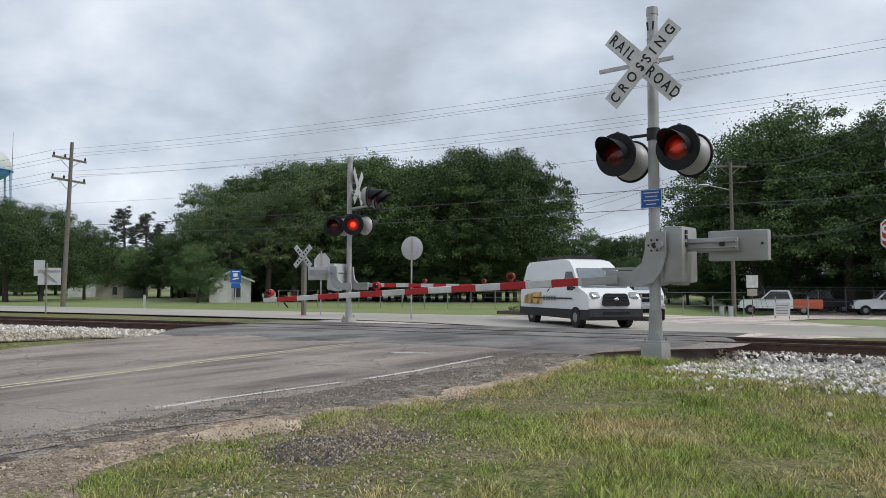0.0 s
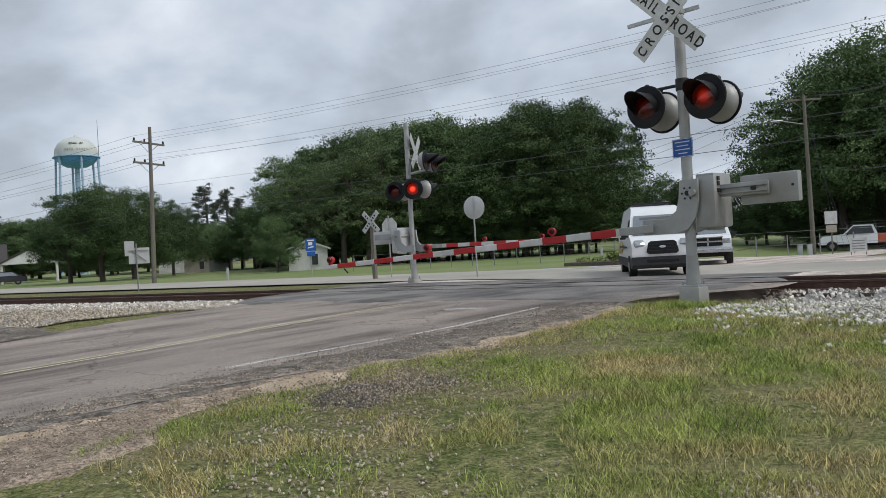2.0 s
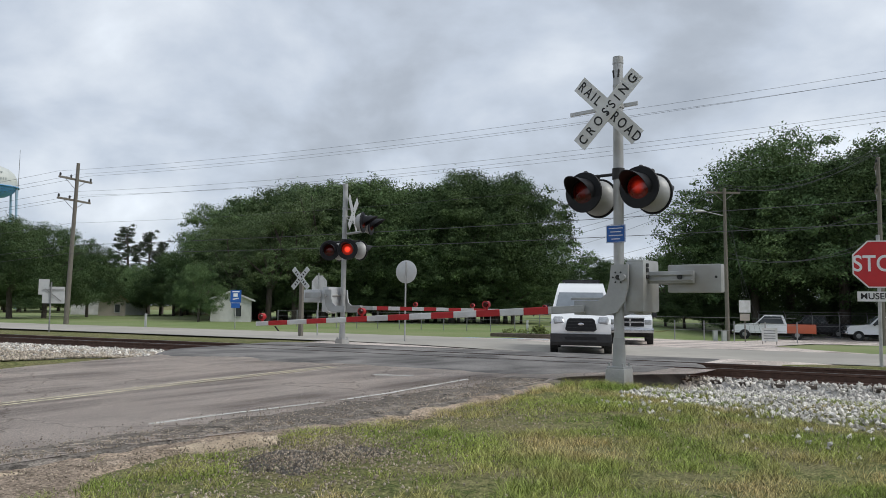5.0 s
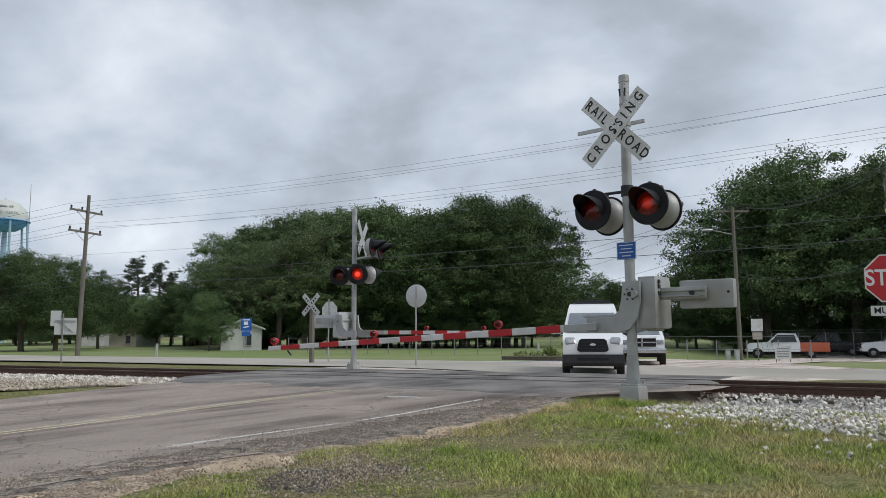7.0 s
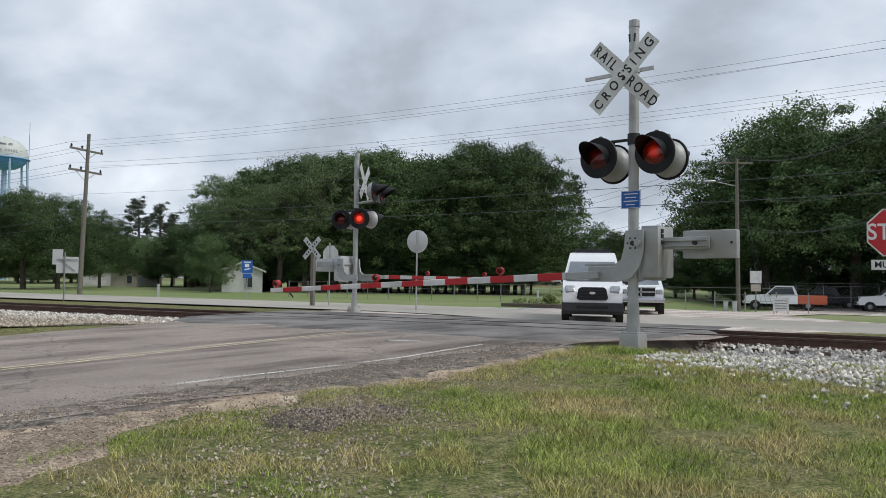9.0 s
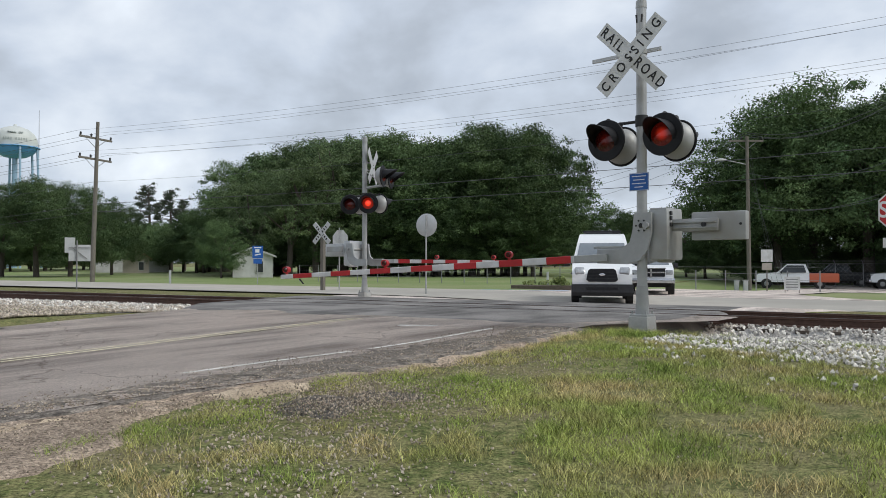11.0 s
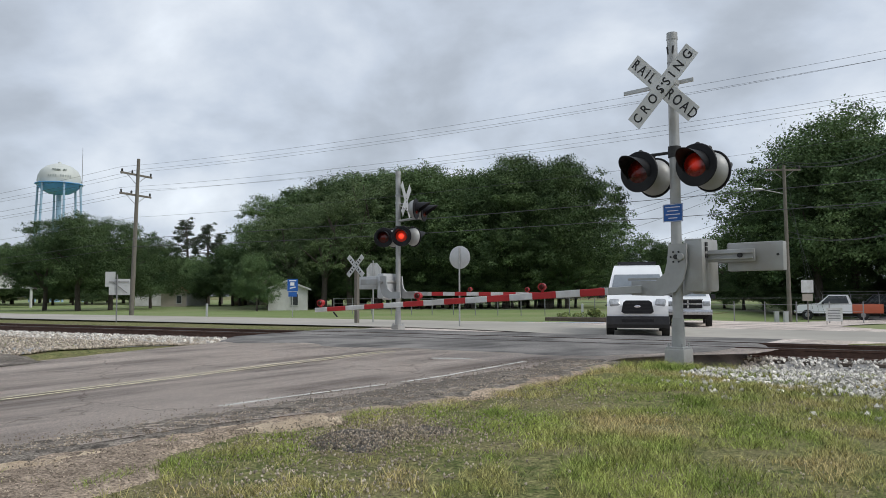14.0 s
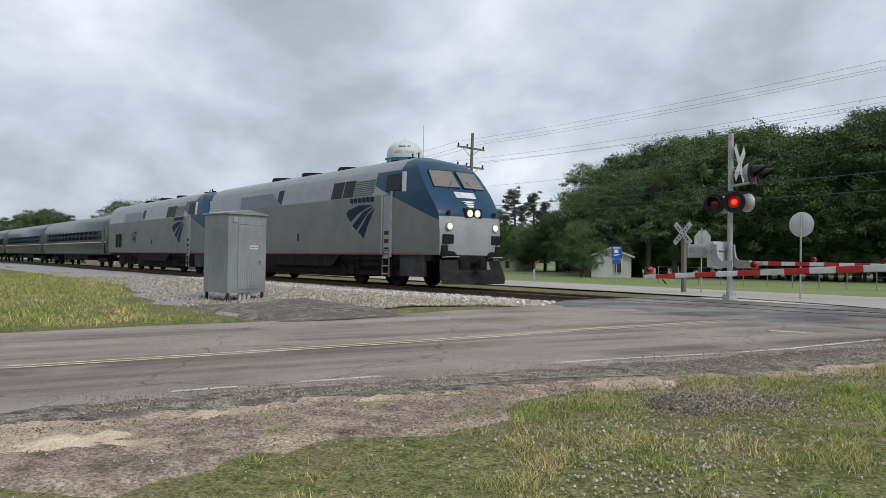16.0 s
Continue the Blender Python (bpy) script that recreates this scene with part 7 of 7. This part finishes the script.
        bm = B()
        cyl(bm, (front_x(3.25) + 0.22, s * 0.6, 3.2), (front_x(3.5) + 0.25, s * 0.3, 3.5), 0.014, seg=6)
        part("wiper", bm, "black", t)
    bm = B()
    box(bm, (0.06, 0, 2.42), (0.16, 0.74, 0.34), bevel=0.04)
    part("headlight_recess", bm, "black", t, "black headlight recess", smooth=True)
    bm = B()
    box(bm, (front_x(3.02) + 0.19, 0, 3.02), (0.05, 0.86, 0.26), (0, -40, 0), bevel=0.01)
    part("number_board", bm, "sign_white", t, "pale number board above the headlights")
    for k in range(3):
        bm = B()
        prism(bm, [(-0.30 + k * 0.05, 0.0), (0.30 - k * 0.06, 0.02), (0.12, -0.06), (-0.05, -0.07)], 0.01, Matrix.Translation((front_x(2.82 - k * 0.075) + 0.215, 0, 2.82 - k * 0.075)) @ Matrix.Rotation(radians(90), 4, "Z") @ Matrix.Rotation(radians(50), 4, "X"))
        part("nose_emblem", bm, "letter_white", t, "white swept emblem stripe")
    bm = B()
    box(bm, (-0.02, 0, 1.12), (0.24, 2.5, 0.16), bevel=0.03); box(bm, (0.06, 0, 1.25), (0.14, 0.9, 0.3), bevel=0.03); box(bm, (0.0, 0, 0.82), (0.34, 1.1, 0.5), bevel=0.05)
    cyl(bm, (0.0, 0, 0.82), (0.62, 0, 0.82), 0.10, seg=12); box(bm, (0.62, 0, 0.82), (0.22, 0.26, 0.30), bevel=0.05)
    part("coupler", bm, "under", t, "black coupler and pocket", smooth=True)
    bm = B()
    rows = []
    for z, x, w in ((0.92, 0.0, 1.28), (0.62, 0.10, 1.36), (0.35, 0.20, 1.40), (0.16, 0.24, 1.34)):
        rows.append([bm.verts.new((x + 0.22 * (1 - q * q), q * w, z)) for q in span(-1, 1, 13)])
    for a, b in zip(rows, rows[1:]):
        for i in range(12):
            if not (a is rows[0] and 3 <= i <= 8):
                bm.faces.new((a[i], a[i + 1], b[i + 1], b[i]))
    bmesh.ops.solidify(bm, geom=bm.faces[:], thickness=0.05)
    part("pilot", bm, "plow", t, "worn grey pilot plough", smooth=True)
    # roof fittings
    for x, l, w, h in ((-8.4, 1.6, 1.0, 0.07), (-11.6, 1.6, 1.2, 0.07), (-14.8, 1.6, 1.2, 0.07), (-5.2, 0.5, 0.3, 0.14), (-4.2, 0.25, 0.2, 0.16)):
        bm = B()
        cyl(bm, (x, 0, H_LOCO - 0.05), (x, 0, H_LOCO + h), w / 2, w / 2 - 0.06, 18) if l > 1 else box(bm, (x, 0.35, H_LOCO), (l, w, h * 2), bevel=0.02)
        part("roof_fan" if l > 1 else "horn", bm, "under", t, "dark roof fan hood" if l > 1 else "", smooth=True)
    for x in (-2.9, -3.3):
        bm = B()
        cyl(bm, (x, -0.2, H_LOCO - 0.1), (x, -0.2, H_LOCO + 0.16), 0.03, seg=6)
        part("antenna", bm, "under", t)
    return t


def make_coach():
    t = thing("coach", Matrix(), "fluted stainless steel passenger coach with a dark window band", "coach", "coaches of the train")
    half = [(1.42, 0.95), (1.52, 1.4), (1.575, 1.9), (1.58, 2.4), (1.54, 2.85), (1.42, 3.25), (1.18, 3.6), (0.80, 3.84), (0.40, 3.94), (0, 3.97)]
    full = half + [(-y, z) for y, z in half[-2::-1]]
    bm = B()
    rows = [[bm.verts.new((x, y * k, 0.95 + (z - 0.95) * k)) for y, z in full] for x, k in ((-25.9, 0.93), (-25.7, 1), (-13, 1), (-0.3, 1), (-0.1, 0.93))]
    for a, b in zip(rows, rows[1:]):
        for i in range(len(full) - 1):
            bm.faces.new((a[i], a[i + 1], b[i + 1], b[i]))
    bm.faces.new(rows[0]); bm.faces.new(rows[-1][::-1])
    part("body", bm, "coach", t, "rounded stainless body", smooth=True)
    for s in (1, -1):
        bm = B()
        rows = [[bm.verts.new((x, s * y, z)) for y, z in ((1.588, 2.05), (1.592, 2.4), (1.565, 2.72))] for x in (-23.8, -2.2)]
        for i in range(2):
            bm.faces.new((rows[0][i], rows[0][i + 1], rows[1][i + 1], rows[1][i]))
        band = part("window_band", bm, "navy", t, "dark window band")
        for k in range(14):
            bm = B()
            x = -22.9 + k * 1.53
            vs = [bm.verts.new((x + a, s * y, z)) for a, y, z in ((0, 1.597, 2.10), (1.15, 1.597, 2.10), (1.15, 1.578, 2.68), (0, 1.578, 2.68))]
            bm.faces.new(vs if s > 0 else vs[::-1])
            bmesh.ops.solidify(bm, geom=bm.faces[:], thickness=0.008)
            part("window", bm, "glass", band, "dark glass window")
        for z, y, mm in ((1.93, 1.583, "stripe_red"), (1.86, 1.583, "sign_white"), (1.0, 1.45, "dark")):
            bm = B()
            box(bm, (-13, s * y, z), (25.2, 0.014, 0.06))
            part("stripe", bm, mm, t)
        for k in range(5):
            bm = B()
            box(bm, (-13, s * (1.46 + k * 0.022), 1.1 + k * 0.14), (25.2, 0.02, 0.03))
            part("flute", bm, "coach", t)
        bm = B()
        box(bm, (-1.3, s * 1.585, 1.95), (0.75, 0.02, 1.9))
        part("door", bm, "coach", t, "vestibule door")
    bm = B()
    box(bm, (-13, 0, 0.75), (10, 2.3, 0.5), bevel=0.05); box(bm, (-13, 0, 0.95), (25, 2.6, 0.1))
    part("underframe", bm, "under", t, "dark equipment under the floor")
    bm = B()
    for x in (-0.02, -26.0):
        box(bm, (x, 0, 2.1), (0.35, 1.1, 2.4), bevel=0.05)
    part("diaphragm", bm, "under", t, "black end diaphragm")
    for cx in (-3.6, -22.4):
        bm = B()
        for s in (1, -1):
            box(bm, (cx, s * 1.0, 0.55), (3.2, 0.14, 0.28), bevel=0.04)
        box(bm, (cx, 0, 0.6), (1.2, 1.9, 0.3))
        tr = part("bogie", bm, "under", t, "dark two-axle truck")
        for k in (-1.3, 1.3):
            for s in (1, -1):
                bm = B()
                cyl(bm, (cx + k, s * 0.70, 0.46), (cx + k, s * 0.84, 0.46), 0.46, seg=24)
                part("wheel", bm, "under", tr, "steel wheel", smooth=True)
    for k in (-2.2, -2.7, -24):
        bm = B()
        box(bm, (k, 0.5, 3.95), (0.2, 0.7, 0.14), bevel=0.02)
        part("roof_vent", bm, "under", t)
    return t


def stretch_thing(ob, k):
    """Bakes a change of size along x, y, z into a thing's meshes; its object keeps unit scale."""
    big = Matrix.Diagonal((*k, 1))
    seen = set()

    def visit(o, above, above_new):
        for c in o.children:
            whole = above @ c.matrix_basis
            fresh = whole.copy()
            fresh.translation = big @ whole.translation
            if c.data.name not in seen:
                seen.add(c.data.name)
                c.data.transform(fresh.inverted() @ big @ whole)
            visit(c, whole, fresh)
            c.matrix_basis = above_new.inverted() @ fresh
    visit(ob, Matrix(), Matrix())


def build_train():
    a = make_loco("198", "leading silver and blue passenger diesel locomotive")
    b = make_loco("147", "second silver and blue passenger diesel locomotive")
    c = make_coach()
    for ob in (a, b, c):
        stretch_thing(ob, (1.0, 1.04, 1.08))
    cars = [(a, 0.0), (b, 21.2), (c, 42.3)]
    for i in range(1, 5):
        cars.append((copy_thing(c, Matrix()), 42.3 + i * 26.1))
    way = DU - DV * 0.035
    ang = math.atan2(-way.y, -way.x)
    for ob, back in cars:
        rows = []
        for tt in (0.0, 4.0, 8.0, 12.0, 14.0, 15.0, 16.0):
            u = 20.7 + 16.1 * (16 - tt) + back
            x, y = xy(u, TRACK + bend(u))
            rows.append((tt, Matrix.Translation((x, y, RAIL_Z + 0.004)) @ Matrix.Rotation(ang, 4, "Z")))
        ob.matrix_basis = rows[0][1]
        MOVES.append((ob, rows))


build_vehicles()
build_train()


def motions():
    for ob, rows in MOVES:
        walk(ob, rows)


motions()
